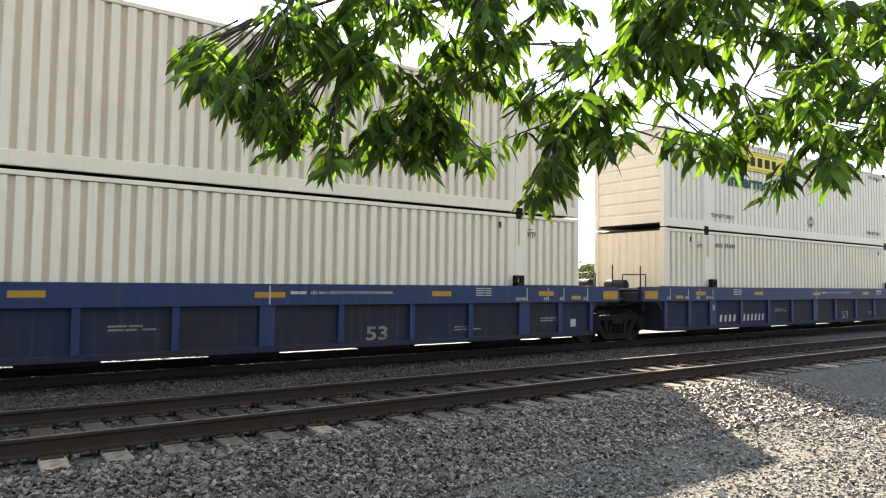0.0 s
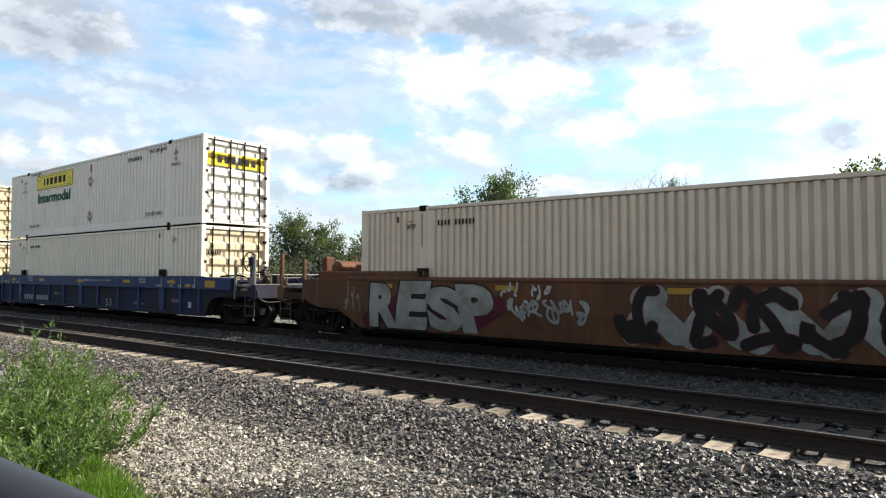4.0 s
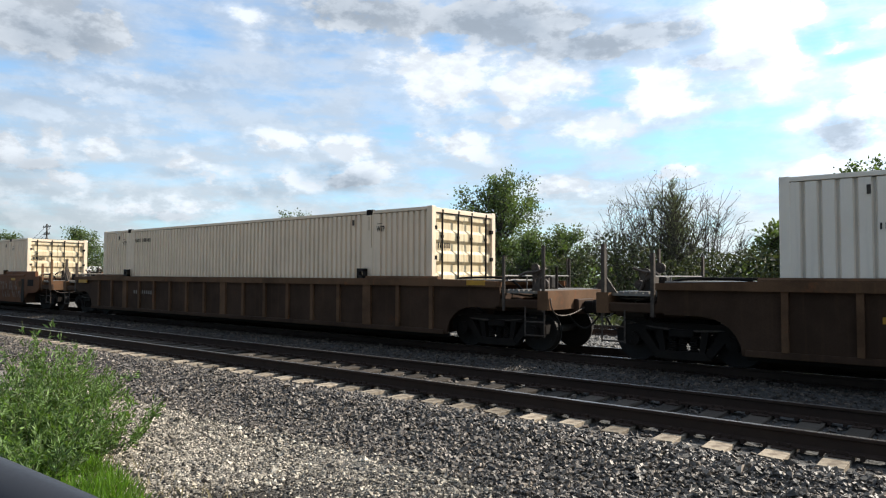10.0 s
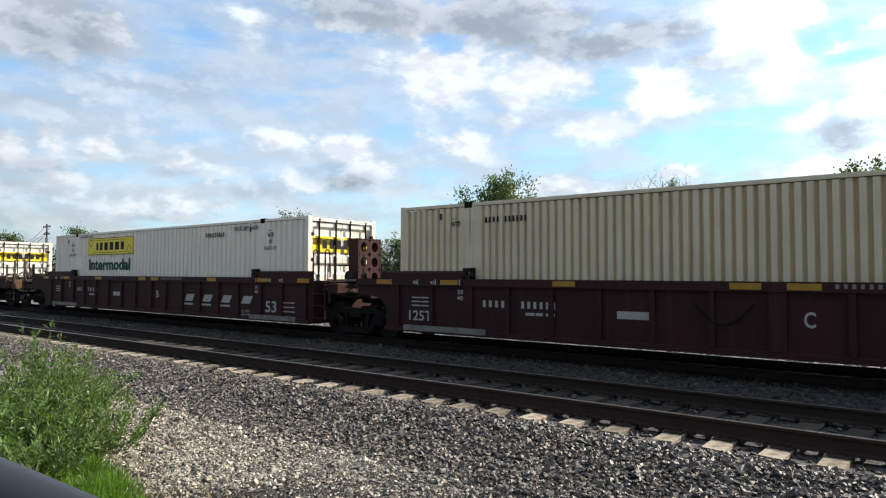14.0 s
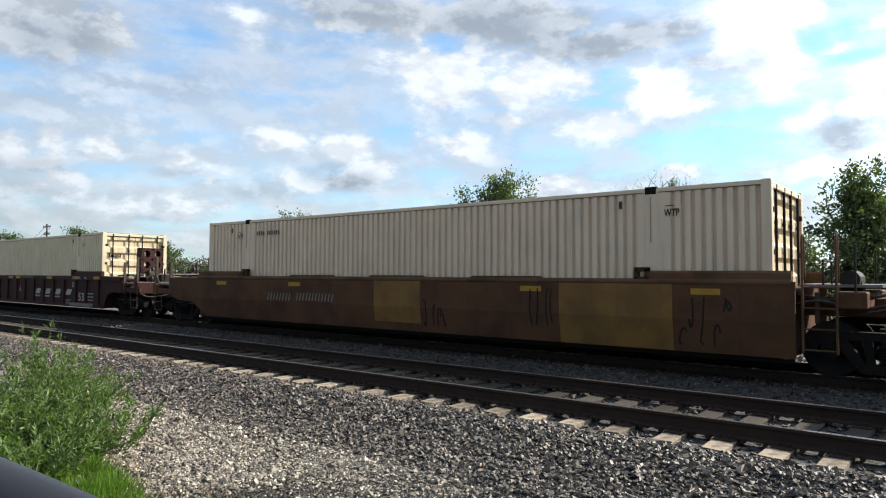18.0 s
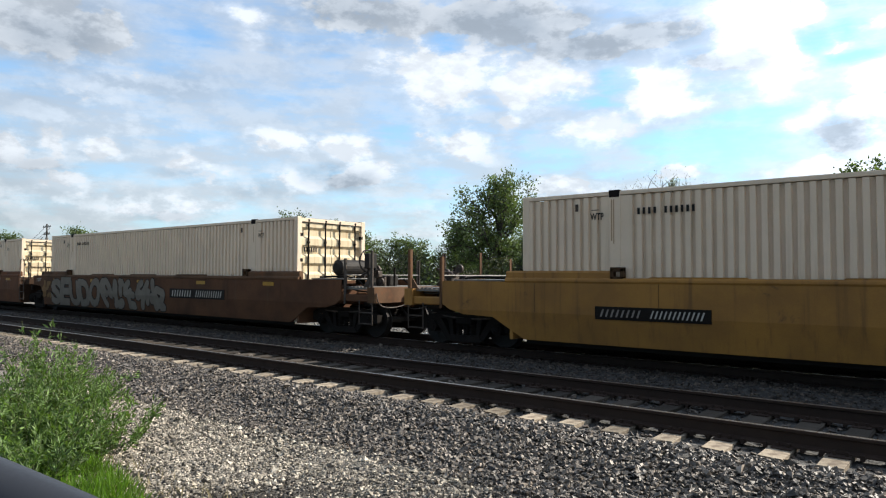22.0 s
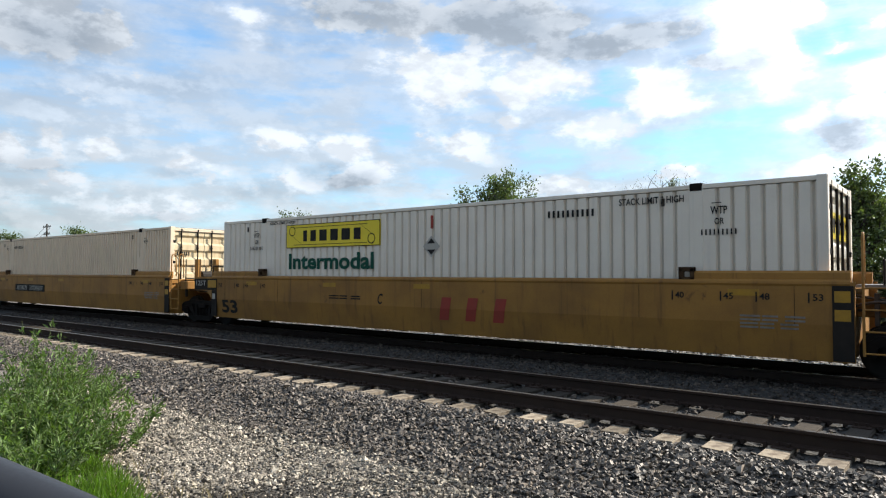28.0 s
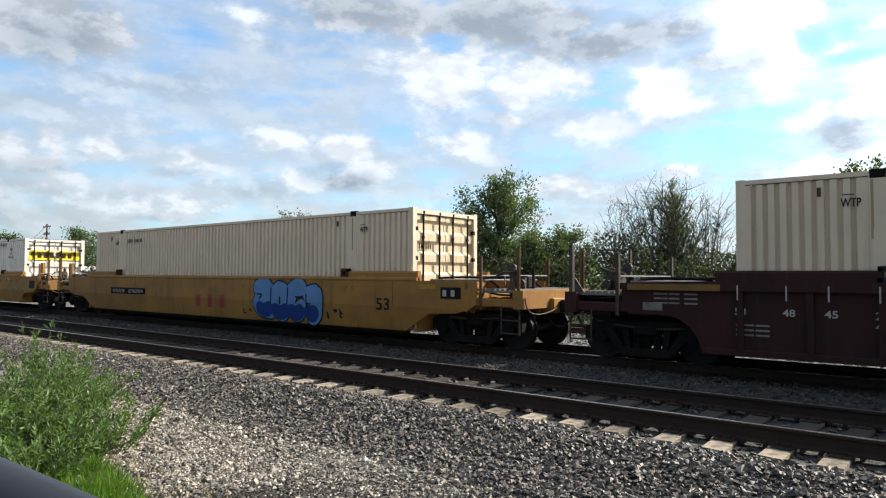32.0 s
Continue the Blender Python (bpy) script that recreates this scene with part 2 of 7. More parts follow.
MUDBROWN = surface("grimy dark brown car paint", (0.128, 0.060, 0.030), 0.7, dark=(0.058, 0.031, 0.019), scale=0.8, amount=0.8, streak=(0.11, 0.07, 0.042), streak_amount=0.45, rust=(0.10, 0.048, 0.026), rust_at=0.6, spec=0.12)
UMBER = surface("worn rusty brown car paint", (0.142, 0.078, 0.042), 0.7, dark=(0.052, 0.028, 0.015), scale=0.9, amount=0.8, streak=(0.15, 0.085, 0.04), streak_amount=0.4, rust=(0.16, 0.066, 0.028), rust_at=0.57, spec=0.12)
# web behind the ribs and some end frames, darker than the rib brown
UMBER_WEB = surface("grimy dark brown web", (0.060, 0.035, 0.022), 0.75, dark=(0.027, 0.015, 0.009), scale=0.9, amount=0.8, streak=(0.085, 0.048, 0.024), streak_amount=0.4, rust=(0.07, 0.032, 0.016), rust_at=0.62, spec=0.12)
MAROON = surface("dark red brown car paint", (0.050, 0.018, 0.016), 0.6, dark=(0.03, 0.016, 0.014), scale=0.9, amount=0.6, streak=(0.085, 0.05, 0.04), streak_amount=0.3, rust=(0.11, 0.045, 0.025), rust_at=0.66, spec=0.12)
YELLOW = surface("faded yellow car paint", (0.36, 0.175, 0.034), 0.6, dark=(0.22, 0.107, 0.028), scale=0.8, amount=0.85, streak=(0.095, 0.050, 0.022), streak_amount=0.62, rust=(0.105, 0.052, 0.022), rust_at=0.615)
BLUE = surface("blue car paint", (0.012, 0.028, 0.100), 0.55, dark=(0.024, 0.031, 0.066), scale=0.9, amount=0.7, streak=(0.07, 0.06, 0.06), streak_amount=0.4)
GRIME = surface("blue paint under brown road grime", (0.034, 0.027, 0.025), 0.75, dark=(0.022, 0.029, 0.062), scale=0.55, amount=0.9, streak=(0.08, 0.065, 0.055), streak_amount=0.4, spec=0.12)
DARKBROWN = surface("dark red-brown car paint", (0.070, 0.034, 0.029), 0.7, dark=(0.042, 0.022, 0.019), scale=0.9, amount=0.7, streak=(0.10, 0.058, 0.04), streak_amount=0.35, rust=(0.10, 0.045, 0.025), rust_at=0.64, spec=0.12)
BLACK = surface("black iron", (0.020, 0.019, 0.018), 0.6, dark=(0.045, 0.035, 0.028), scale=6.0, amount=0.5, spec=0.12)
SEAM = surface("rusty weld seam", (0.055, 0.030, 0.016), 0.8, dark=(0.10, 0.06, 0.03), scale=6.0, amount=0.7, spec=0.12)
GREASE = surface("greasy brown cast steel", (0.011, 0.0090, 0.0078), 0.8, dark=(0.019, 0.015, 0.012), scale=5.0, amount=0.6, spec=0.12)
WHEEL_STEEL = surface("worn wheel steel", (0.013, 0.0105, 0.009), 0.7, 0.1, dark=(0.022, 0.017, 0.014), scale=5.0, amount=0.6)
GALV = surface("galvanised grating", (0.20, 0.186, 0.168), 0.5, 0.3, dark=(0.14, 0.125, 0.11), scale=5.0, amount=0.6)
IRON = surface("rust-stained steel fittings", (0.085, 0.066, 0.052), 0.6, 0.2, dark=(0.030, 0.023, 0.019), scale=7.0, amount=0.7)
REFLECT = surface("yellow reflective strip", (0.42, 0.225, 0.020), 0.5, dark=(0.26, 0.14, 0.025), scale=6.0, amount=0.5)
SIGN = surface("yellow sign film", (0.80, 0.62, 0.03), 0.4, dark=(0.66, 0.50, 0.04), scale=2.0, amount=0.3, bump=0.02)
GREEN = surface("dark green lettering film", (0.010, 0.070, 0.045), 0.5, dark=(0.014, 0.088, 0.058), scale=6.0, amount=0.3, bump=0.02, spec=0.12)
INK = surface("black lettering", (0.018, 0.017, 0.016), 0.6, dark=(0.045, 0.04, 0.036), scale=8.0, amount=0.4, bump=0.02, spec=0.1)
CHALK = surface("white stencil paint", (0.44, 0.405, 0.345), 0.6, dark=(0.36, 0.34, 0.31), scale=5.0, amount=0.8, bump=0.02)
FAINT = surface("weathered pale stencil paint", (0.26, 0.23, 0.20), 0.7, dark=(0.13, 0.10, 0.08), scale=5.0, amount=0.8, bump=0.02)
RED = surface("faded red paint", (0.33, 0.045, 0.03), 0.6, dark=(0.22, 0.05, 0.03), scale=4.0, amount=0.5, bump=0.02)
ROOF = surface("grey container roof", (0.5, 0.49, 0.46), 0.55, dark=(0.32, 0.30, 0.27), scale=1.5, amount=0.6)
RAIL = surface("rusty rail web", (0.044, 0.029, 0.022), 0.8, dark=(0.03, 0.021, 0.017), scale=6.0, amount=0.6, spec=0.12)
POLISH = surface("polished rail head", (0.45, 0.43, 0.41), 0.28, 0.9, dark=(0.22, 0.18, 0.15), scale=4.0, amount=0.5, bump=0.03)
TIE = surface("weathered wooden tie", (0.315, 0.265, 0.20), 0.85, dark=(0.10, 0.075, 0.055), scale=9.0, amount=0.8, grain=90, bump=0.5, spread=0.3, oil_shade=0.92, spec=0.12)
TIE_DARK = surface("dark creosoted tie", (0.075, 0.058, 0.045), 0.9, dark=(0.035, 0.028, 0.022), scale=9.0, amount=0.8, grain=90, bump=0.5, spread=0.3, spec=0.12)
TIE_EAST = surface("old grey brown tie", (0.17, 0.145, 0.118), 0.9, dark=(0.07, 0.056, 0.046), scale=9.0, amount=0.8, grain=90, bump=0.5, spread=0.3, oil_shade=0.8, spec=0.12)
STONE = surface("grey crushed ballast", (0.142, 0.116, 0.090), 0.5, dark=(0.026, 0.0235, 0.021), scale=14.0, amount=0.55, grain=150, bump=0.3, spread=0.8, spec=0.5)
# darker copy of the ballast stone; the train's shade is put into its colour
STONE_SHADED = surface("oily dark ballast", (0.088, 0.069, 0.053), 0.6, dark=(0.019, 0.016, 0.014), scale=14.0, amount=0.6, grain=150, bump=0.3, spread=0.8, spec=0.35)
PEBBLE = surface("pale crushed gravel", (0.33, 0.29, 0.23), 0.85, dark=(0.16, 0.14, 0.112), scale=14.0, amount=0.5, grain=150, bump=0.3, spread=0.7, spec=0.5)


# ---- making meshes ----
def part(name, bm, material, parent=None, label=""):
    """One bmesh as one mesh object, under a thing or a part where one is given."""
    me = bpy.data.meshes.new(name)
    bm.to_mesh(me)
    bm.free()
    for m in material if isinstance(material, (list, tuple)) else [material]:
        me.materials.append(m)
    ob = new(name, me)
    ob.parent = parent
    return tagged(ob, label)


def mesh_part(name, me, parent=None, label=""):
    ob = new(name, me)
    ob.parent = parent
    return tagged(ob, label)


def empty(name, x=0.0, y=0.0, z=0.0):
    ob = new(name)
    ob.location = (x, y, z)
    ob.empty_display_size = 0.2
    return ob


def box(bm, x0, x1, y0, y1, z0, z1, bevel=0.0, mat=0):
    made = bmesh.ops.create_cube(bm, size=1.0)["verts"]
    for v in made:
        v.co = ((x0 + x1) / 2 + v.co.x * (x1 - x0), (y0 + y1) / 2 + v.co.y * (y1 - y0), (z0 + z1) / 2 + v.co.z * (z1 - z0))
    faces = {f for v in made for f in v.link_faces}
    for f in faces:
        f.material_index = mat
    if bevel:
        bmesh.ops.bevel(bm, geom=list({e for v in made for e in v.link_edges}), offset=bevel, segments=1, affect="EDGES")
    return bm


def rod(bm, a, b, r, sides=8, r2=None):
    """A round bar from a to b."""
    a, b = Vector(a), Vector(b)
    axis = (b - a).normalized()
    u = axis.orthogonal().normalized()
    v = axis.cross(u)
    rings = []
    for c, q in ((a, r), (b, r if r2 is None else r2)):
        rings.append([bm.verts.new(c + (u * math.cos(k * math.tau / sides) + v * math.sin(k * math.tau / sides)) * q) for k in range(sides)])
    lo, hi = rings
    for k in range(sides):
        bm.faces.new((lo[k], lo[(k + 1) % sides], hi[(k + 1) % sides], hi[k]))
    bm.faces.new(lo[::-1])
    bm.faces.new(hi)
    return bm


def plate(bm, outline, y0, y1, mat=0):
    """An outline of (x, z) corners, extruded from y0 to y1."""
    a = [bm.verts.new((x, y0, z)) for x, z in outline]
    b = [bm.verts.new((x, y1, z)) for x, z in outline]
    made = [bm.faces.new(a), bm.faces.new(b[::-1])]
    k = len(outline)
    for i in range(k):
        made.append(bm.faces.new((a[i], b[i], b[(i + 1) % k], a[(i + 1) % k])))
    for f in made:
        f.material_index = mat
    bmesh.ops.recalc_face_normals(bm, faces=made)
    return bm


def sweep(name, points, radius, material, parent=None, label=""):
    """A round tube along a smooth line near the points, which begins and ends at the first and the last."""
    p = [Vector(q) for q in points]
    p = [2 * p[0] - p[1]] + p + [2 * p[-1] - p[-2]]
    line, fine = [], 4 if radius < 0.05 else 10
    for i in range(len(p) - 3):
        for k in range(fine + (i == len(p) - 4)):
            t = k / fine
            line.append((p[i] * (1 - t) ** 3 + p[i + 1] * (3 * t ** 3 - 6 * t * t + 4) + p[i + 2] * (-3 * t ** 3 + 3 * t * t + 3 * t + 1) + p[i + 3] * t ** 3) / 6)
    sides = 8 if radius < 0.05 else 24
    u = (line[1] - line[0]).orthogonal().normalized()
    verts, faces = [], []
    for i, c in enumerate(line):
        d = (line[min(i + 1, len(line) - 1)] - line[max(i - 1, 0)]).normalized()
        u = (u - d * u.dot(d)).normalized()
        v = d.cross(u)
        verts += [c + (u * math.cos(k * math.tau / sides) + v * math.sin(k * math.tau / sides)) * radius for k in range(sides)]
        if i:
            faces += [((i - 1) * sides + k, (i - 1) * sides + (k + 1) % sides, i * sides + (k + 1) % sides, i * sides + k) for k in range(sides)]
    faces += [tuple(range(sides))[::-1], tuple(range(len(verts) - sides, len(verts)))]
    me = bpy.data.meshes.new(name)
    me.from_pydata(verts, [], faces)
    me.materials.append(material)
    me.polygons.foreach_set("use_smooth", [len(f.vertices) == 4 for f in me.polygons])
    return mesh_part(name, me, parent, label)


def fresh():
    return bmesh.new()


TEXTS = {}


def lettering(words, height, material, italic=0.0, width=1.0):
    """Words as a flat mesh that stands in the xz plane and faces -y; its lower left corner is the origin."""
    key = (words, height, material.name, italic, width)
    if key not in TEXTS:
        cu = bpy.data.curves.new("words", "FONT")
        cu.body, cu.size, cu.extrude, cu.shear = words, height / 0.70, 0.0, italic
        cu.resolution_u, cu.offset = 3, (0.032 if height > 0.3 else 0.018) * cu.size
        ob = new("words", cu)
        me = bpy.data.meshes.new_from_object(ob.evaluated_get(bpy.context.evaluated_depsgraph_get()))
        bpy.data.objects.remove(ob)
        me.transform(Matrix.Diagonal((width, 1, 1, 1)))
        me.transform(Matrix.Rotation(radians(90), 4, "X"))
        me.materials.clear()
        me.materials.append(material)
        TEXTS[key] = me
    return TEXTS[key]


def write(parent, words, x, y, z, height, material, name="lettering", label="", italic=0.0, width=1.0, turn=0.0):
    ob = mesh_part(name, lettering(words, height, material, italic, width), parent, label)
    ob.location, ob.rotation_euler = (x, y, z), (0, 0, radians(turn))
    return ob


def bars(parent, x, y, z, width, height, count, material, name="lettering_block", slant=0.0, fill=0.46):
    """Writing that is not spelled out: a row of plain blocks of its size and colour."""
    bm = fresh()
    step = width / count
    if height > 0.065 and name.startswith("lettering") and count > 1:
        me = None
        for i in range(count):
            if me is None:
                bm.faces.new([bm.verts.new(c) for c in ((0, 0, 0), (step * fill, 0, 0), (step * fill + slant, 0, height), (slant, 0, height))])
                ob = part(name, bm, material, parent)
                me = ob.data
            else:
                ob = mesh_part(name, me, parent)
            ob.location = (x + i * step, y, z)
        return ob
    if name.startswith("lettering") and count > 2:
        # lines too small to tell letters apart: a few words each
        words = 2 if width < 0.7 else 3
        return bars(parent, x, y, z, width, height, words, material, "word_bar", slant, 0.9)
    if name == "word_bar":
        for i in range(count):
            w = step * (0.92, 0.7, 0.85)[i % 3]
            bm2 = fresh()
            bm2.faces.new([bm2.verts.new(c) for c in ((x + i * step, y, z), (x + i * step + w, y, z), (x + i * step + w, y, z + height), (x + i * step, y, z + height))])
            ob = part("lettering_line", bm2, material, parent)
        bm.free()
        return ob
    for i in range(count):
        a, b = x + i * step, x + i * step + step * fill
        bm.faces.new([bm.verts.new(c) for c in ((a, y, z), (b, y, z), (b + slant, y, z + height), (a + slant, y, z + height))])
    return part(name, bm, material, parent)


def patch(parent, name, x0, x1, z0, z1, y, material, label=""):
    bm = fresh()
    box(bm, x0, x1, y - 0.006, y + 0.02, z0, z1)
    return part(name, bm, material, parent, label)


# ---- ground, ballast and tracks; the rail heads are the level 0 ----
NEAR_MID, TRAIN_MID, FAR_MID = 7.91, 12.98, 20.25
DROP = 0.11      # the train's rails lie this much lower than the near ones
TIE_STEP, TIE_FIRST = 0.515, -0.945


PROFILE = ((-60, -0.5), (1.0, -0.46), (4.6, -0.45), (5.0, -0.42), (5.5, -0.37), (6.30, -0.205), (6.64, -0.21), (6.8, -0.215), (7.0, -0.225), (8.85, -0.225), (9.2, -0.215), (9.5, -0.22),
           (10.1, -0.37), (10.8, -0.41), (11.5, -0.30), (14.5, -0.30), (15.4, -0.52), (18.0, -0.50), (18.8, -0.40), (21.7, -0.40), (22.6, -0.75), (60, -0.9), (4000, -0.9))


def profile(y):
    """Height of the ground across the line."""
    return float(np.interp(y, [p[0] for p in PROFILE], [p[1] for p in PROFILE]))


def ground_material():
    """Ballast by the rails, pale gravel beside it, damp dirt, then rough grass behind the line."""
    m = bpy.data.materials.new("gravel and rough grass")
    m.use_nodes = True
    n = Nodes(m.node_tree)
    at = n.add("ShaderNodeTexCoord").outputs["Object"]
    y = n.add("ShaderNodeSeparateXYZ", {0: at}).outputs[1]
    x = n.add("ShaderNodeSeparateXYZ", {0: at}).outputs[0]
    stone = n.add("ShaderNodeTexVoronoi", {"Vector": at, "Scale": 22.0, "Randomness": 1.0})
    chip = n.add("ShaderNodeTexVoronoi", {"Vector": at, "Scale": 55.0, "Randomness": 1.0})
    g = n.add("ShaderNodeSeparateXYZ", {0: stone.outputs["Color"]}).outputs[0]
    h = n.add("ShaderNodeSeparateXYZ", {0: chip.outputs["Color"]}).outputs[0]
    h2 = n.math("POWER", g, 1.6)
    ballast = n.mix(h2, (0.022, 0.021, 0.020), (0.085, 0.08, 0.073))
    gravel = n.mix(h, (0.11, 0.098, 0.082), (0.30, 0.27, 0.225))
    dirt = n.mix(n.ramp(n.noise(at, 4.0, 6.0), 0.3, 0.7), (0.040, 0.035, 0.030), (0.085, 0.076, 0.065))
    wob = n.math("MULTIPLY", n.math("SUBTRACT", n.noise(at, 0.8, 4.0), 0.5), 1.1)
    yy = n.math("ADD", y, wob)
    # pale gravel in a strip; toward the road it turns to compacted dark dirt
    west = n.math("MULTIPLY", x, -1.0)
    lane = n.math("ADD", yy, n.math("MULTIPLY", n.math("MAXIMUM", n.math("SUBTRACT", west, 5.4), 0.0), 2.0))
    soil = n.mix(n.math("MULTIPLY", n.ramp(lane, 3.9, 4.7), n.ramp(west, 4.2, 6.0)), n.mix(n.math("MULTIPLY", h, 0.28), dirt, gravel), gravel)
    near = n.mix(n.ramp(yy, 4.85, 5.2), soil, ballast)
    grass = n.mix(n.ramp(n.noise(at, 1.2, 6.0), 0.3, 0.7), (0.035, 0.06, 0.016), (0.085, 0.095, 0.035))
    col = n.mix(n.ramp(yy, 25.0, 29.0), n.mix(n.ramp(yy, 14.6, 15.4), near, n.mix(g, (0.06, 0.056, 0.05), (0.22, 0.205, 0.18))), grass)
    relief = n.math("ADD", n.math("MULTIPLY", stone.outputs["Distance"], 0.02), n.math("MULTIPLY", chip.outputs["Distance"], 0.01))
    b = n.add("ShaderNodeBump", {"Strength": 0.9, "Distance": 1.0, "Height": relief}).outputs[0]
    p = n.add("ShaderNodeBsdfPrincipled", {"Base Color": col, "Roughness": 0.9, "Normal": b})
    n.add("ShaderNodeOutputMaterial", {0: p.outputs[0]})
    return m


def make_ground():
    xs = [-4000, -900, -300, -150] + [-90 + 1.0 * i for i in range(76)] + [-14 + 0.25 * i for i in range(93)] + [10 + i for i in range(50)] + [90, 300, 900, 4000]
    ys = [-4000, -600, -60, -12, -4, 0, 1, 2, 3, 3.6, 4.1, 4.6, 5, 5.25, 5.5, 5.75, 6, 6.2, 6.35, 6.6, 6.75, 7.0, 8.85, 9.2, 9.35, 9.5, 9.8, 10.1, 10.45, 10.8, 11.1, 11.5, 14.5, 15.4, 16.2, 18, 18.8, 21.7, 22.6, 30, 60, 200, 900, 4000]
    verts = [(x, y, profile(y) + (0.016 * (noise.noise(Vector((x * 0.9, y * 0.9, 0.3)))) if abs(x) < 100 and -10 < y < 6 else 0)) for y in ys for x in xs]
    k = len(xs)
    faces = [(j * k + i, j * k + i + 1, (j + 1) * k + i + 1, (j + 1) * k + i) for j in range(len(ys) - 1) for i in range(k - 1)]
    me = bpy.data.meshes.new("ground")
    me.from_pydata(verts, [], faces)
    me.materials.append(ground_material())
    ob = new("ground", me)
    tagged(ob, "grey ballast and pale gravel beside the rails", "ground", kind="structure")


make_ground()


def make_track(name, mid, label, z=0.0):
    track = tagged(empty(name, 0, mid, z), label, "railroad track", kind="structure")
    shape = [(-0.075, -0.17), (0.075, -0.17), (0.07, -0.155), (0.012, -0.135), (0.009, -0.045), (0.036, -0.03), (0.036, -0.006), (0.028, 0.0),
             (-0.028, 0.0), (-0.036, -0.006), (-0.036, -0.03), (-0.009, -0.045), (-0.012, -0.135), (-0.07, -0.155)]
    for side in (-0.755, 0.755):
        bm = fresh()
        k = len(shape)
        a = [bm.verts.new((-260, side + u, w)) for u, w in shape]
        b = [bm.verts.new((220, side + u, w)) for u, w in shape]
        for i in range(k):
            f = bm.faces.new((a[i], b[i], b[(i + 1) % k], a[(i + 1) % k]))
            f.material_index = 1 if i == 7 else 0
        bmesh.ops.recalc_face_normals(bm, faces=bm.faces[:])
        part("rail", bm, [RAIL, POLISH], track, "rusty steel rail with a polished head")
    return track


near_track = make_track("track_1", NEAR_MID, "empty track, worn wooden ties in dark ballast")
train_track = make_track("track_2", TRAIN_MID, "shaded track of wooden ties under the train", -DROP)
far_track = make_track("track_3", FAR_MID, "third track in pale gravel behind the train", -0.20)


# ---- freight containers, 53 feet long; origin at the lower left corner of the long side that faces the road ----
LONG, WIDE, TALL = 16.154, 2.591, 2.896
SHELLS = {}


def wavy(length, step, depth, flats, cut=(0.26, 0.42, 0.78, 0.94)):
    """x and depth of a trapezoid corrugation; inside the flats it stays at the face."""
    pts, x = [(0.0, 0.0)], 0.0
    while x < length - step * 0.5:
        if any(a - step * 0.8 < x < b for a, b in flats):
            x += step
            continue
        pts += [(x + step * cut[0], 0.0), (x + step * cut[1], depth), (x + step * cut[2], depth), (x + step * cut[3], 0.0)]
        x += step
    return pts + [(length, 0.0)]


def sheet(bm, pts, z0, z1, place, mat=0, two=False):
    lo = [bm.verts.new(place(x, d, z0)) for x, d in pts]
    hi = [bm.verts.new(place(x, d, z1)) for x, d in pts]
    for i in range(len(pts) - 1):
        # recess bottoms take the darker copy, which holds the shade of the groove
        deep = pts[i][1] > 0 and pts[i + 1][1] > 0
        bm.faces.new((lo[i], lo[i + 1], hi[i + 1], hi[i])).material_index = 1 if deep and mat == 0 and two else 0


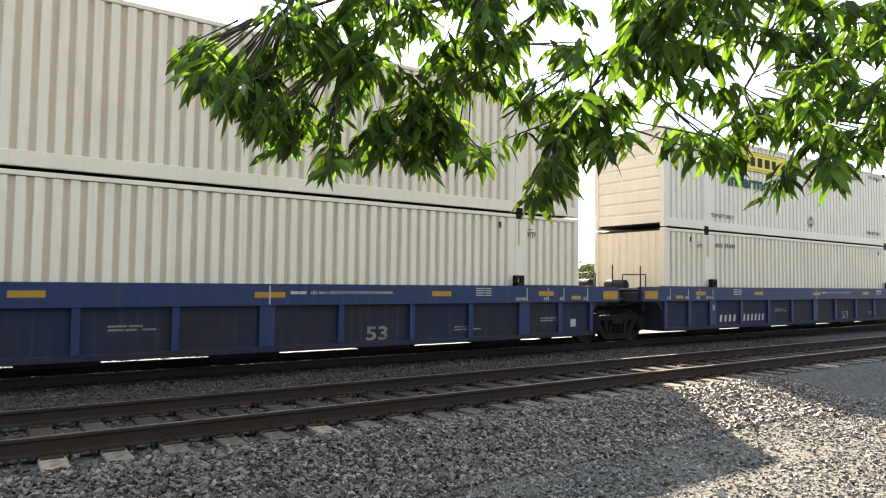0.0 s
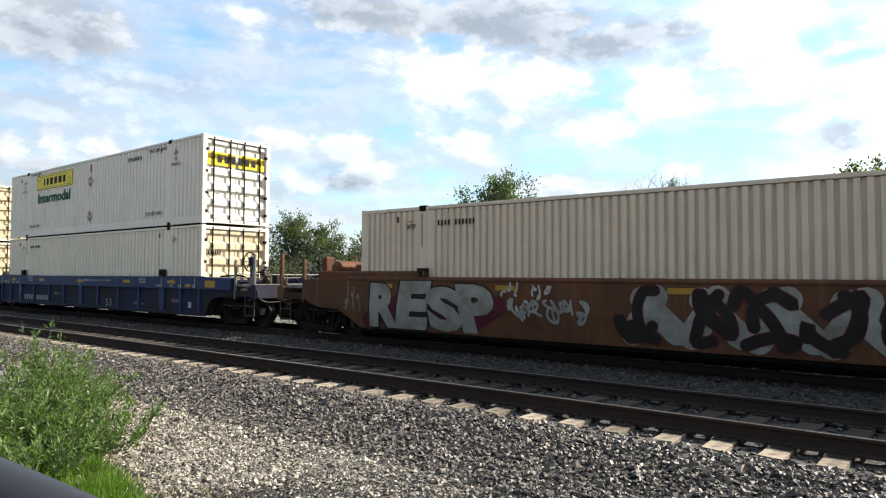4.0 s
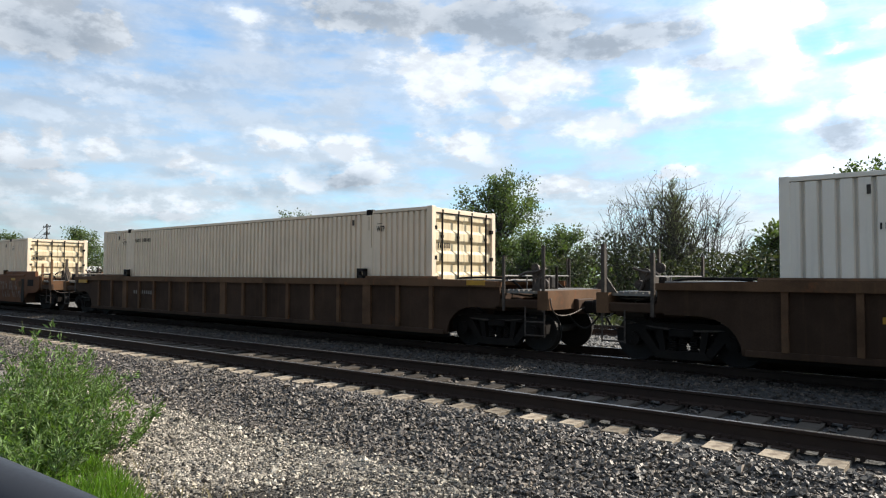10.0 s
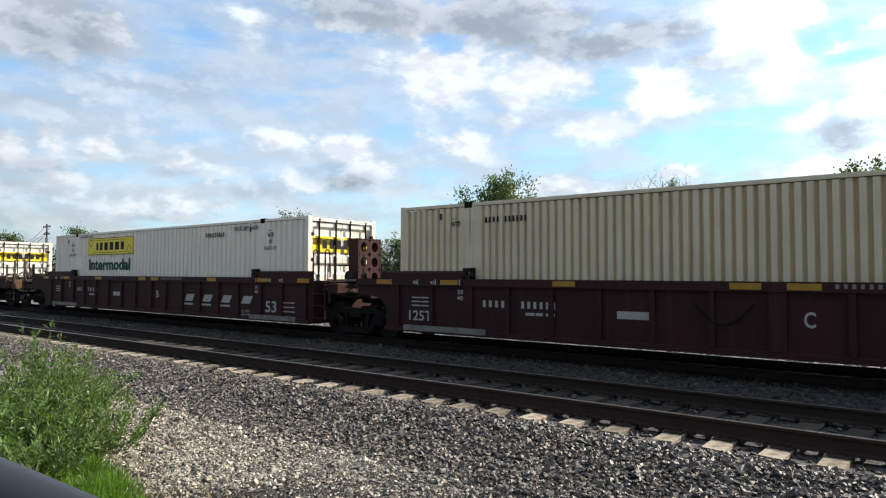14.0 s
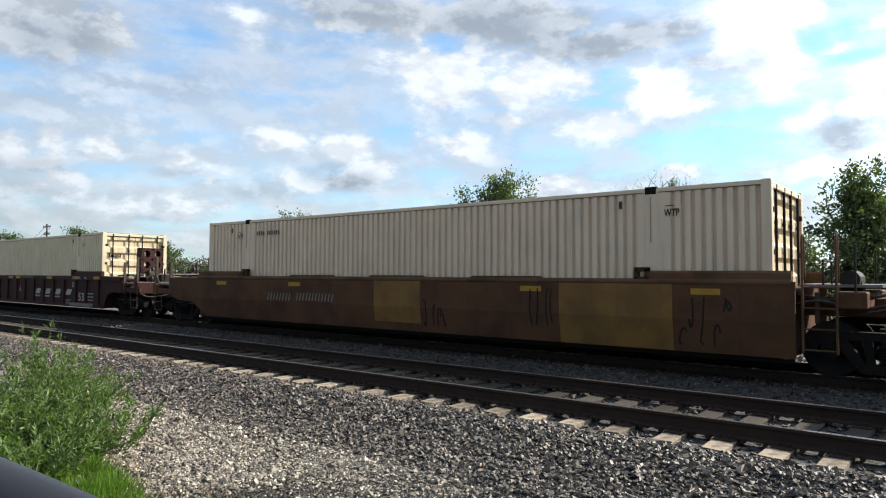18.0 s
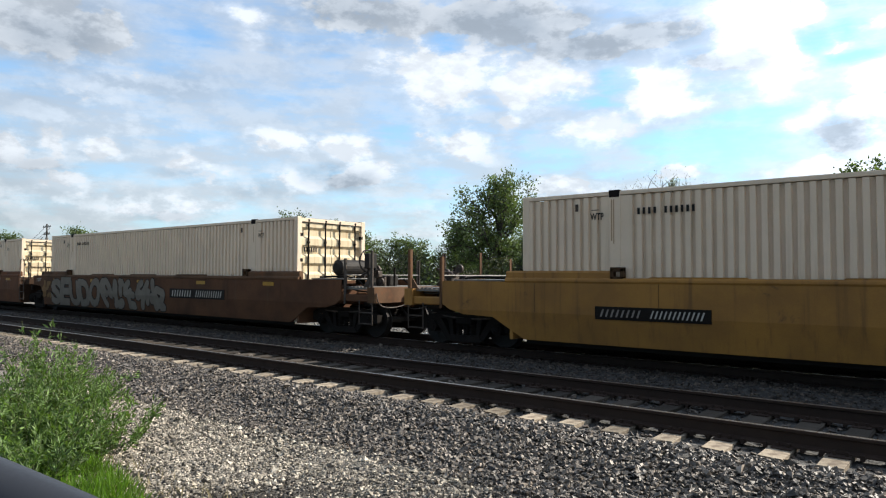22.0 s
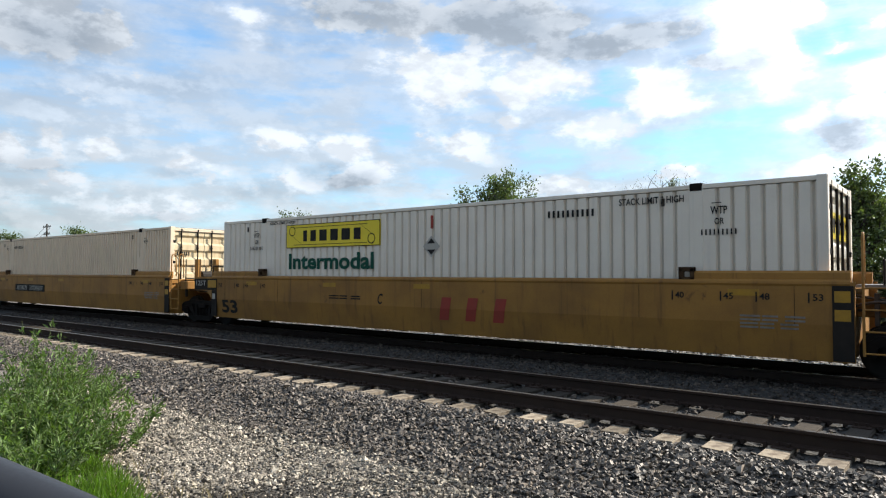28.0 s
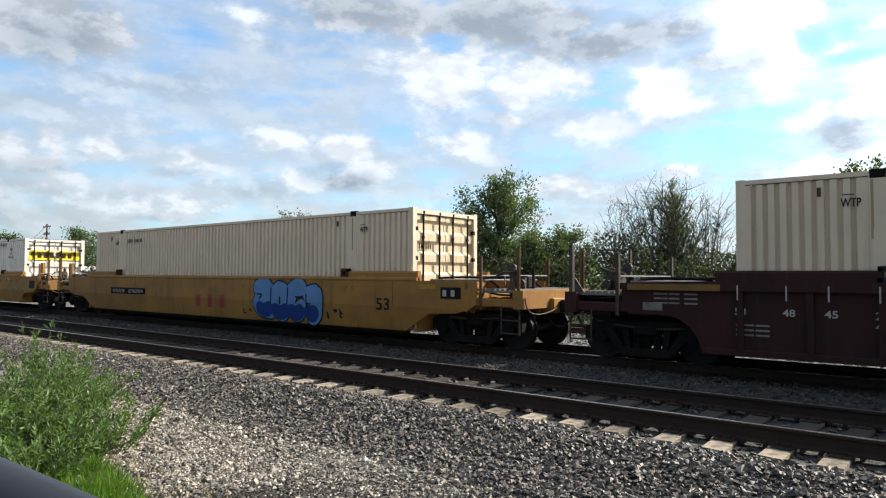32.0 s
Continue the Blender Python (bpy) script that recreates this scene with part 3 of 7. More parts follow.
def container_shell(kind):
    """The meshes of one container, shared by all of its colour."""
    if kind in SHELLS:
        return SHELLS[kind]
    # face paint, and its recess tone of dust plus painted shade
    paint, dusty = {"cream": (CREAM, CREAM_RECESS), "tan": (TAN, TAN_RECESS), "white": (WHITE, WHITE_RECESS), "ivory": (IVORY, IVORY_RECESS)}[kind]
    posts = [(1.86, 2.14), (LONG - 2.14, LONG - 1.86)]
    made = []

    def keep(name, bm, mats, label=""):
        me = bpy.data.meshes.new(name)
        bmesh.ops.recalc_face_normals(bm, faces=bm.faces[:])
        bm.to_mesh(me)
        bm.free()
        for m in mats if isinstance(mats, list) else [mats]:
            me.materials.append(m)
        made.append((name, me, label))

    step = (LONG - 0.3) / (90 if kind in ("cream", "tan") else 66)
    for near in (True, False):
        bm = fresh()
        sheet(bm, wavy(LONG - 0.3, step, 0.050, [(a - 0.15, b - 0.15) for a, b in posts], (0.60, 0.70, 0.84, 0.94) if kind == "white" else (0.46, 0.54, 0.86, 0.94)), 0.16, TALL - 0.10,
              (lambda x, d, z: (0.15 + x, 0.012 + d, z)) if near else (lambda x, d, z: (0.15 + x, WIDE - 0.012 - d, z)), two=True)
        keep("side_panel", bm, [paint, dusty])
    for y0, y1 in ((0.0, 0.09), (WIDE - 0.09, WIDE)):
        keep("top_rail", box(fresh(), 0.1, LONG - 0.1, y0, y1, TALL - 0.09, TALL - 0.012, 0.008), paint)
        keep("bottom_rail", box(fresh(), 0.1, LONG - 0.1, y0 + (0.004 if y0 == 0 else 0), y1 - (0.004 if y0 else 0), 0.02, 0.26, 0.008), paint)
    for x in (0.0, LONG - 0.16):
        for y in (0.0, WIDE - 0.16):
            bm = fresh()
            box(bm, x, x + 0.16, y - 0.002 if y == 0 else y, y + 0.16, 0.0, TALL, 0.012)
            keep("corner_post", bm, paint)
    for a, b in posts:
        for y in (0.0, WIDE - 0.10):
            bm = fresh()
            box(bm, a + 0.02, b - 0.02, y - 0.004 if y == 0 else y, y + 0.10, 0.0, TALL - 0.05, 0.008)
            keep("lifting_post", bm, paint)
            bm = fresh()
            box(bm, a + 0.03, b - 0.03, y - 0.010 if y == 0 else y, y + 0.11, TALL - 0.13, TALL + 0.012, 0.012)
            keep("corner_casting", bm, GREASE, "rusty dark steel lifting casting")
            bm = fresh()
            box(bm, a + 0.03, b - 0.03, y - 0.010 if y == 0 else y, y + 0.11, -0.012, 0.12, 0.012)
            keep("corner_casting", bm, GREASE, "rusty dark steel lifting casting")
    bm = fresh()
    sheet(bm, wavy(LONG - 0.2, 0.42, 0.02, []), 0.05, WIDE - 0.05, lambda x, d, z: (0.1 + x, z, TALL - 0.014 - d))
    keep("roof", bm, ROOF, "ribbed grey roof")
    bm = fresh()
    box(bm, 0.08, LONG - 0.08, 0.06, WIDE - 0.06, 0.08, 0.14)
    keep("floor", bm, GREASE)
    # closed front end, upright ribs
    bm = fresh()
    if kind == "white":
        sheet(bm, wavy(TALL - 0.2, 0.34, 0.03, [], (0.70, 0.78, 0.90, 0.98)), 0.1, WIDE - 0.1, lambda x, d, z: (0.03 + d, z, 0.12 + x))
    else:
        sheet(bm, wavy(WIDE - 0.2, 0.26, 0.03, []), 0.12, TALL - 0.08, lambda x, d, z: (0.03 + d, 0.1 + x, z))
    keep("front_wall", bm, paint)
    # door end
    keep("door_header", box(fresh(), LONG - 0.10, LONG - 0.004, 0.14, WIDE - 0.14, TALL - 0.14, TALL - 0.03, 0.01), paint)
    keep("door_sill", box(fresh(), LONG - 0.10, LONG - 0.004, 0.14, WIDE - 0.14, 0.03, 0.16, 0.01), paint)
    for y0 in (0.15, WIDE / 2 + 0.01):
        bm = fresh()
        y1 = y0 + WIDE / 2 - 0.16
        zs = [(0.0, 0.0)]
        for i in range(5):
            z = 0.12 + i * 0.5
            zs += [(z, 0.0), (z + 0.08, 0.062), (z + 0.24, 0.062), (z + 0.32, 0.0)]
        zs += [(TALL - 0.34, 0.0)]
        sheet(bm, zs, y0, y1, lambda x, d, z: (LONG - 0.050 - d, z, 0.18 + x))
        keep("door", bm, DOOR_WHITE if kind == "white" else DOOR_CREAM, "horizontally ribbed steel door with rust stains")
        for yb in (y0 + 0.26, y1 - 0.26):
            bm = fresh()
            rod(bm, (LONG - 0.02, yb, 0.06), (LONG - 0.02, yb, TALL - 0.06), 0.024)
            for z in (0.10, 0.7, 2.2, TALL - 0.09):
                box(bm, LONG - 0.05, LONG + 0.002, yb - 0.03, yb + 0.03, z - 0.025, z + 0.025)
            box(bm, LONG - 0.012, LONG + 0.004, yb - 0.02, yb + 0.18, 0.99, 1.015)
            keep("locking_bar", bm, GREASE, "dark locking bar with its brackets")
        edge = y0 if y0 < 1 else y1
        for z in (0.4, 1.0, 1.7, 2.4):
            keep("hinge", box(fresh(), LONG - 0.08, LONG + 0.006, edge - 0.05, edge + 0.05, z - 0.05, z + 0.05, 0.01), GREASE)
    SHELLS[kind] = made
    return made


def container(kind, label):
    ob = tagged(empty("freight_container"), label, "freight container", "freight containers on the train")
    for name, me, text in container_shell(kind):
        mesh_part(name, me, ob, text)
    return ob


# ---- well cars; origin on the rails under the left end of the container, y from the middle of the track ----
SILL = 1.385     # top of the side sills
FOOT = 0.175     # lower edge of the sides
MIDS = (-1.65, LONG + 1.65)  # middles of the trucks


def truck_meshes():
    if "truck" in SHELLS:
        return SHELLS["truck"]
    made = []

    def keep(name, bm, mats, label=""):
        me = bpy.data.meshes.new(name)
        bm.to_mesh(me)
        bm.free()
        me.materials.append(mats)
        made.append((name, me, label))

    for y in (-1.0, 1.0):
        bm = fresh()
        # upper bar from box to box, with hooked ends over the bearings
        plate(bm, [(-1.20, 0.36), (-1.20, 0.58), (-1.06, 0.67), (-0.62, 0.73), (0.62, 0.73), (1.06, 0.67), (1.20, 0.58), (1.20, 0.36), (1.08, 0.36), (1.06, 0.50), (0.70, 0.60), (-0.70, 0.60), (-1.06, 0.50), (-1.08, 0.36)], y - 0.09, y + 0.09)
        # struts down to the spring seat
        for s in (-1, 1):
            strut = [(s * 0.86, 0.58), (s * 0.66, 0.60), (s * 0.34, 0.13), (s * 0.50, 0.13)]
            plate(bm, strut, y - 0.08, y + 0.08)
            plate(bm, [(s * 0.47, 0.61), (s * 0.34, 0.61), (s * 0.30, 0.24), (s * 0.40, 0.24)], y - 0.075, y + 0.075)
            plate(bm, [(s * 0.62, 0.44), (s * 0.70, 0.50), (s * 0.80, 0.44), (s * 0.66, 0.34)], y - 0.05, y + 0.05)
            rod(bm, (s * 0.89, y - 0.14, 0.42), (s * 0.89, y + 0.10, 0.42), 0.13, 14)
            rod(bm, (s * 0.89, y - 0.165, 0.42), (s * 0.89, y - 0.14, 0.42), 0.085, 10)
            for a in (0.0, 2.1, 4.2):
                rod(bm, (s * 0.89 + 0.055 * math.cos(a), y - 0.18, 0.42 + 0.055 * math.sin(a)), (s * 0.89 + 0.055 * math.cos(a), y - 0.16, 0.42 + 0.055 * math.sin(a)), 0.018, 6)
        plate(bm, [(-0.50, 0.13), (-0.40, 0.245), (0.40, 0.245), (0.50, 0.13), (0.40, 0.10), (-0.40, 0.10)], y - 0.11, y + 0.11)
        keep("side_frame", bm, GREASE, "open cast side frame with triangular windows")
        for x in (-0.19, 0.0, 0.19):
            bm = fresh()
            rings = []
            for k in range(13):
                wide = (0.056, 0.080)[k % 2]
                rings.append([bm.verts.new((x + wide * math.cos(a * math.pi / 5), y + wide * math.sin(a * math.pi / 5), 0.245 + 0.0212 * k)) for a in range(10)])
            for lo, hi in zip(rings, rings[1:]):
                for a in range(10):
                    bm.faces.new((lo[a], lo[a - 9], hi[a - 9], hi[a]))
            keep("coil_spring", bm, GREASE)
    bm = fresh()
    box(bm, -0.22, 0.22, -1.13, 1.13, 0.49, 0.63, 0.02)
    box(bm, -0.30, 0.30, -0.62, 0.62, 0.50, 0.76, 0.02)
    keep("bolster", bm, GREASE)
    for s in (-1, 1):
        bm = fresh()
        rod(bm, (s * 0.40, -0.80, 0.36), (s * 0.40, 0.80, 0.36), 0.035, 8)
        box(bm, s * 0.44 - 0.03, s * 0.44 + 0.03, -0.84, -0.68, 0.28, 0.52)
        box(bm, s * 0.44 - 0.03, s * 0.44 + 0.03, 0.68, 0.84, 0.28, 0.52)
        keep("brake_beam", bm, GREASE)
    SHELLS["truck"] = made
    bm = fresh()
    rod(bm, (0, -0.9, 0), (0, 0.9, 0), 0.08, 10)
    for s in (-1, 1):
        for a, b, r, r2 in ((0.68, 0.72, 0.455, 0.455), (0.72, 0.83, 0.425, 0.415)):
            rod(bm, (0, s * a, 0), (0, s * b, 0), r, 24, r2)
        rod(bm, (0, s * 0.82, 0), (0, s * 0.86, 0), 0.16, 12)
        for k in range(5):
            c, t = math.cos(k * 1.2566), math.sin(k * 1.2566)
            rod(bm, (0.29 * c, s * 0.825, 0.29 * t), (0.29 * c, s * 0.838, 0.29 * t), 0.05, 8)
    me = bpy.data.meshes.new("wheelset")
    bm.to_mesh(me)
    bm.free()
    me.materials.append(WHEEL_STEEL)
    SHELLS["wheelset"] = me
    return made


WHEELSETS = []


def truck(car, x):
    base = part("truck", box(fresh(), -0.12, 0.12, -0.3, 0.3, 0.74, 0.80), GREASE, car, "dark greasy cast steel truck")
    base.location = (x, 0, -DROP)
    for name, me, text in truck_meshes():
        mesh_part(name, me, base, text)
    for dx in (-0.89, 0.89):
        w = mesh_part("wheelset", SHELLS["wheelset"], base, "worn steel wheels on an axle")
        w.location = (dx, 0, 0.42)
        WHEELSETS.append(w)


CREASE, LEAN = 0.73, 0.15   # below this height smooth sides lean in, metres a metre


ARCH = [(-1.22 + 0.67 * math.sin(radians(15 * k)), FOOT + 0.61 * math.cos(radians(15 * k))) for k in range(7)]


def clip(shape, z, way):
    """The part of an outline above (1) or below (-1) a height."""
    out = []
    for (ax, az), (bx, bz) in zip(shape, shape[1:] + shape[:1]):
        a, b = (az - z) * way, (bz - z) * way
        if a >= 0:
            out.append((ax, az))
        if a * b < 0:
            k = a / (a - b)
            out.append((ax + (bx - ax) * k, z))
    return out


def bend_marks(car):
    """Fold paint and plates that reach below the crease onto the lower plate."""
    for ob in car.children:
        if not any(ob.name.startswith(k) for k in ("graffiti", "scrawl", "painted_panel", "lettering", "logo", "data", "pale_strip")):
            continue
        m = ob.matrix_basis.copy()
        if min((m @ v.co).z for v in ob.data.vertices) > CREASE - 0.01:
            continue
        me = ob.data.copy()
        bm = fresh()
        bm.from_mesh(me)
        bmesh.ops.transform(bm, matrix=m, verts=bm.verts[:])
        bmesh.ops.bisect_plane(bm, geom=bm.verts[:] + bm.edges[:] + bm.faces[:], plane_co=(0, 0, CREASE), plane_no=(0, 0, 1))
        for v in bm.verts:
            if v.co.z < CREASE and v.co.y < 0:
                v.co.y += LEAN * (CREASE - v.co.z)
        bmesh.ops.transform(bm, matrix=m.inverted(), verts=bm.verts[:])
        bm.to_mesh(me)
        bm.free()
        ob.data = me


def outline(ends, style, top=SILL, cut=True):
    """The side of a car as (x, z) corners: deep along the well, cut up over the trucks."""
    pts = []
    if ends[0] == "joint":
        pts += [(-1.25, SILL), (-1.25, 0.98), (-0.55, 0.95), (-0.30, 0.70), (-0.30, FOOT)]
    else:
        pts += [(-1.95, 1.34), (-1.95, 0.84), (-1.75, 0.72), (-1.38, 0.63), (-0.62, 0.60), (0.10, FOOT)]
    right = pts_right(ends[1]) if ends[1] != "joint" or not cut else [(LONG + 0.34, FOOT), (LONG + 0.36, SILL)]
    if style == "ribbed":
        if ends[0] != "joint":
            pts = [(-1.95, 1.34), (-1.95, 0.86), (-1.80, 0.79)] + ARCH
        if ends[1] != "joint":
            right = [(LONG - x, z) for x, z in ARCH[::-1]] + [(LONG + 1.80, 0.79), (LONG + 1.95, 0.86), (LONG + 1.95, 1.34)]
    if top != SILL:
        pts, right = [(x, min(z, top)) for x, z in pts], [(x, min(z, top)) for x, z in right]
    return pts + right


def pts_right(kind):
    if kind == "joint":
        return [(LONG + 0.30, FOOT), (LONG + 0.30, 0.70), (LONG + 0.55, 0.95), (LONG + 1.25, 0.98), (LONG + 1.25, SILL)]
    return [(LONG - 0.10, FOOT), (LONG + 0.62, 0.60), (LONG + 1.38, 0.63), (LONG + 1.75, 0.72), (LONG + 1.95, 0.84), (LONG + 1.95, 1.34)]


def car_end(car, x0, way, kind, paint, frame_paint):
    """Deck, truck cover, coupler and ironwork of one end. way: -1 for the left end, 1 for the right one."""
    def bx(bm, a, b, y0, y1, z0, z1, bev=0.0):
        lo, hi = sorted((x0 + way * a, x0 + way * b))
        return box(bm, lo, hi, y0, y1, z0, z1, bev)

    def at(a, y, z):
        return (x0 + way * a, y, z)

    iron = paint
    if paint is BROWN:
        iron, frame_paint = IRON, UMBER_WEB
    part("bulkhead", bx(fresh(), 0.16, 0.24, -1.42, 1.42, 0.16, 1.30, 0.01), frame_paint, car)
    if kind == "joint":
        bm = bx(fresh(), 0.24, 1.5, -0.42, 0.42, 0.82, 1.12, 0.02)
        bx(bm, 0.9, 1.3, -1.42, 1.42, 0.98, 1.24, 0.02)
        part("end_sill", bm, frame_paint, car)
        bm = bx(fresh(), 0.3, 1.45, -0.9, 0.9, 1.30, 1.345)
        part("walkway", bm, GALV, car, "grey steel grating walkway")
        for y in (-1.38, 1.38):
            part("handrail_post", rod(fresh(), at(1.15, y, 1.2), at(1.15, y, 1.95), 0.018), BLACK, car)
        bm = fresh()
        rod(bm, at(0.7, -1.2, 1.34), at(0.7, -1.2, 1.72), 0.016)
        rod(bm, at(0.7, -1.2, 1.72), at(0.7, -0.4, 1.72), 0.016)
        rod(bm, at(0.7, -0.4, 1.34), at(0.7, -0.4, 1.72), 0.016)
        part("grab_iron", bm, BLACK, car)
        bm = fresh()
        rod(bm, at(1.0, -0.75, 1.42), at(1.0, -0.1, 1.42), 0.15, 14)
        bx(bm, 0.85, 1.15, -0.6, -0.2, 1.24, 1.42)
        part("air_reservoir", bm, BLACK, car)
        # pipes, levers and a drawbar between the two bodies
        for k, (y, z) in enumerate(((-1.1, 1.02), (-0.7, 0.94), (-0.9, 1.18))):
            sweep("brake_pipe", [at(0.3, y, z), at(0.7, y - 0.08, z + 0.12 - 0.1 * k), at(1.1, y + 0.05, z - 0.10), at(1.6, y, z + 0.04)], 0.022, IRON, car)
        part("brake_lever", bx(fresh(), 0.55, 0.62, -1.05, -0.98, 0.72, 1.22, 0.01), IRON, car)
        part("drawbar", bx(fresh(), 0.9, 1.8, -0.16, 0.16, 0.70, 0.86, 0.03), GREASE, car)
        if way > 0 and paint is not BLUE:
            ladder = part("ladder", rod(fresh(), at(0.46, -1.49, 0.30), at(0.46, -1.49, 2.02), 0.020, 8), iron, car)
            part("ladder_stile", rod(fresh(), at(0.92, -1.49, 0.30), at(0.92, -1.49, 2.02), 0.020, 8), iron, ladder)
            for z in (0.34, 0.66, 0.98, 1.30):
                part("rung", rod(fresh(), at(0.46, -1.49, z), at(0.92, -1.49, z), 0.014, 6), iron, ladder)
            for a in (0.46, 0.92):
                sweep("ladder_hook", [at(a, -1.49, 2.0), at(a, -1.48, 2.10), at(a, -1.40, 2.13), at(a, -1.33, 2.08), at(a, -1.32, 1.40)], 0.018, iron, ladder)
        return
    post = UMBER if paint in (YELLOW, BROWN) else GALV if paint is BLUE else IRON
    bm = bx(fresh(), 0.24, 3.2, -0.36, 0.36, 0.66, 0.98, 0.02)
    bx(bm, 1.45, 1.85, -1.42, 1.42, 0.76, 1.10, 0.02)
    bx(bm, 1.85, 3.0, -1.42, -1.30, 0.80, 0.98, 0.02)
    bx(bm, 1.85, 3.0, 1.30, 1.42, 0.80, 0.98, 0.02)
    part("end_sill", bm, frame_paint, car)
    bm = fresh()
    lo, hi = sorted((x0 + way * 2.86, x0 + way * 3.10))
    plate(bm, [(lo, 0.78), (hi, 0.78), (hi, 1.16), (lo, 1.16)], -1.46, 1.46)
    part("end_plate", bm, UMBER if paint is BROWN else paint if paint is not BLUE else frame_paint, car)
    part("walkway", bx(fresh(), 0.36, 1.94, -1.1, 1.1, 1.335, 1.375, 0.01), GALV, car, "grey steel grating walkway")
    deck = part("end_deck", bx(fresh(), 2.0, 2.84, -1.35, 1.35, 1.10, 1.145), GALV, car, "grey steel grating deck")
    for k in range(7):
        part("slat", bx(fresh(), 2.02 + 0.12 * k, 2.10 + 0.12 * k, -1.35, 1.35, 1.145, 1.18), GALV, deck)
    bm = bx(fresh(), 3.2, 3.42, -0.14, 0.14, 0.68, 0.94, 0.03)
    bx(bm, 3.4, 3.60, -0.20, 0.16, 0.66, 0.97, 0.05)
    bx(bm, 3.46, 3.56, 0.10, 0.24, 0.70, 0.92, 0.03)
    part("coupler", bm, GREASE, car, "rusty cast knuckle coupler")
    sweep("air_hose", [at(2.9 + 0.1 * k, -0.35 + 0.04 * k, 0.74 - 0.38 * math.sin(k / 7 * math.pi)) for k in range(8)], 0.022, BLACK, car)
    # cut lever, brake cylinder and rods under the deck
    sweep("cut_lever", [at(3.12, -1.40, 1.02), at(3.14, -1.38, 0.66), at(3.18, -0.7, 0.64), at(3.25, -0.2, 0.80)], 0.015, IRON, car)
    part("brake_cylinder", rod(fresh(), at(2.35, -0.95, 0.76), at(2.75, -0.95, 0.76), 0.11, 12), BLACK, car)
    sweep("brake_rod", [at(0.6, -1.05, 0.56), at(1.6, -1.12, 0.46), at(2.6, -1.05, 0.60)], 0.02, IRON, car)
    # hand brake gear: a stand with sheaves, a bell crank, chain and pipes
    stand = part("brake_stand", bx(bx(fresh(), 2.30, 2.36, -0.72, -0.40, 1.0, 1.56, 0.01), 2.36, 2.62, -0.60, -0.52, 1.0, 1.42, 0.01), IRON, car)
    for a, y, z, r in ((2.44, -0.76, 1.50, 0.12), (2.58, -0.70, 1.30, 0.09), (2.24, -0.50, 1.62, 0.10)):
        bm = rod(fresh(), at(a, y, z), at(a, y + 0.05, z), r, 14)
        rod(bm, at(a, y - 0.03, z), at(a, y + 0.08, z), r * 0.3, 8)
        part("sheave", bm, IRON, stand)
    sweep("chain", [at(2.44, -0.80, 1.40), at(2.50, -0.82, 1.20), at(2.60, -0.86, 1.06), at(2.56, -0.88, 0.86)], 0.020, IRON, stand)
    sweep("bell_crank", [at(2.05, -0.9, 1.42), at(2.22, -0.85, 1.55), at(2.40, -0.80, 1.52), at(2.66, -0.78, 1.62)], 0.026, IRON, stand)
    part("valve_box", bx(fresh(), 2.20, 2.52, -0.30, 0.05, 1.18, 1.46, 0.03), BLACK, car)
    part("valve_pipe", rod(fresh(), at(2.6, -0.2, 1.1), at(2.6, -0.2, 1.66), 0.03), GREASE, car)
    sweep("brake_pipe", [at(1.0, -1.2, 1.12), at(1.7, -1.22, 1.22), at(2.3, -1.15, 1.02), at(2.8, -1.1, 1.06)], 0.022, IRON, car)
    for y in (-1.43, 1.43):
        for a, top, wide in ((2.04, 1.88, 0.032), (2.98, 2.06, 0.036)):
            bm = bx(fresh(), a - wide, a + wide, y - 0.012, y + 0.012, 0.74, top)
            bx(bm, a - wide, a - wide + 0.022, min(y, y * 0.945), max(y, y * 0.945), 0.74, top)
            part("handrail_post", bm, post, car)
        bm = plate(fresh(), [(x0 + way * 2.90, 1.16), (x0 + way * 2.70, 1.16), (x0 + way * 2.90, 1.44)], y - 0.01, y + 0.01)
        part("gusset", bm, post, car)
        step = part("step_ladder", rod(fresh(), at(2.56, y, 0.24), at(2.56, y, 0.84), 0.016, 6), IRON, car)
        part("stile", rod(fresh(), at(3.0, y, 0.24), at(3.0, y, 0.84), 0.016, 6), IRON, step)
        for z in (0.27, 0.54):
            part("rung", rod(fresh(), at(2.56, y, z), at(3.0, y, z), 0.016, 6), IRON, step)
    bm = fresh()
    rod(bm, at(2.04, -1.42, 1.46), at(2.04, 1.42, 1.46), 0.016, 6)
    rod(bm, at(2.04, -0.5, 1.08), at(2.04, -0.5, 1.46), 0.016, 6)
    rod(bm, at(2.04, 0.5, 1.08), at(2.04, 0.5, 1.46), 0.016, 6)
    part("end_handrail", bm, GALV, car)
    # pipes that come over the end of the well
    for y in (-0.9, 0.9):
        sweep("brake_pipe", [at(0.5, y, 1.40), at(1.2, y, 1.43), at(1.9, y, 1.42), at(2.2, y, 1.14)], 0.025, GREASE, car)


def tank(car, x, y, z, paint):
    bm = rod(fresh(), (x, y - 0.5, z), (x, y + 0.5, z), 0.21, 20)
    for e in (-0.5, 0.5):
        rod(bm, (x, y + e, z), (x, y + e * 1.14, z), 0.205 if e < 0 else 0.205, 20, 0.12)
    part("air_reservoir", bm, paint, car, "steel air reservoir lying across the end")
    for e in (-0.34, 0.34):
        part("tank_bracket", box(fresh(), x - 0.16, x + 0.16, y + e - 0.03, y + e + 0.03, 1.2, z - 0.1), paint, car)


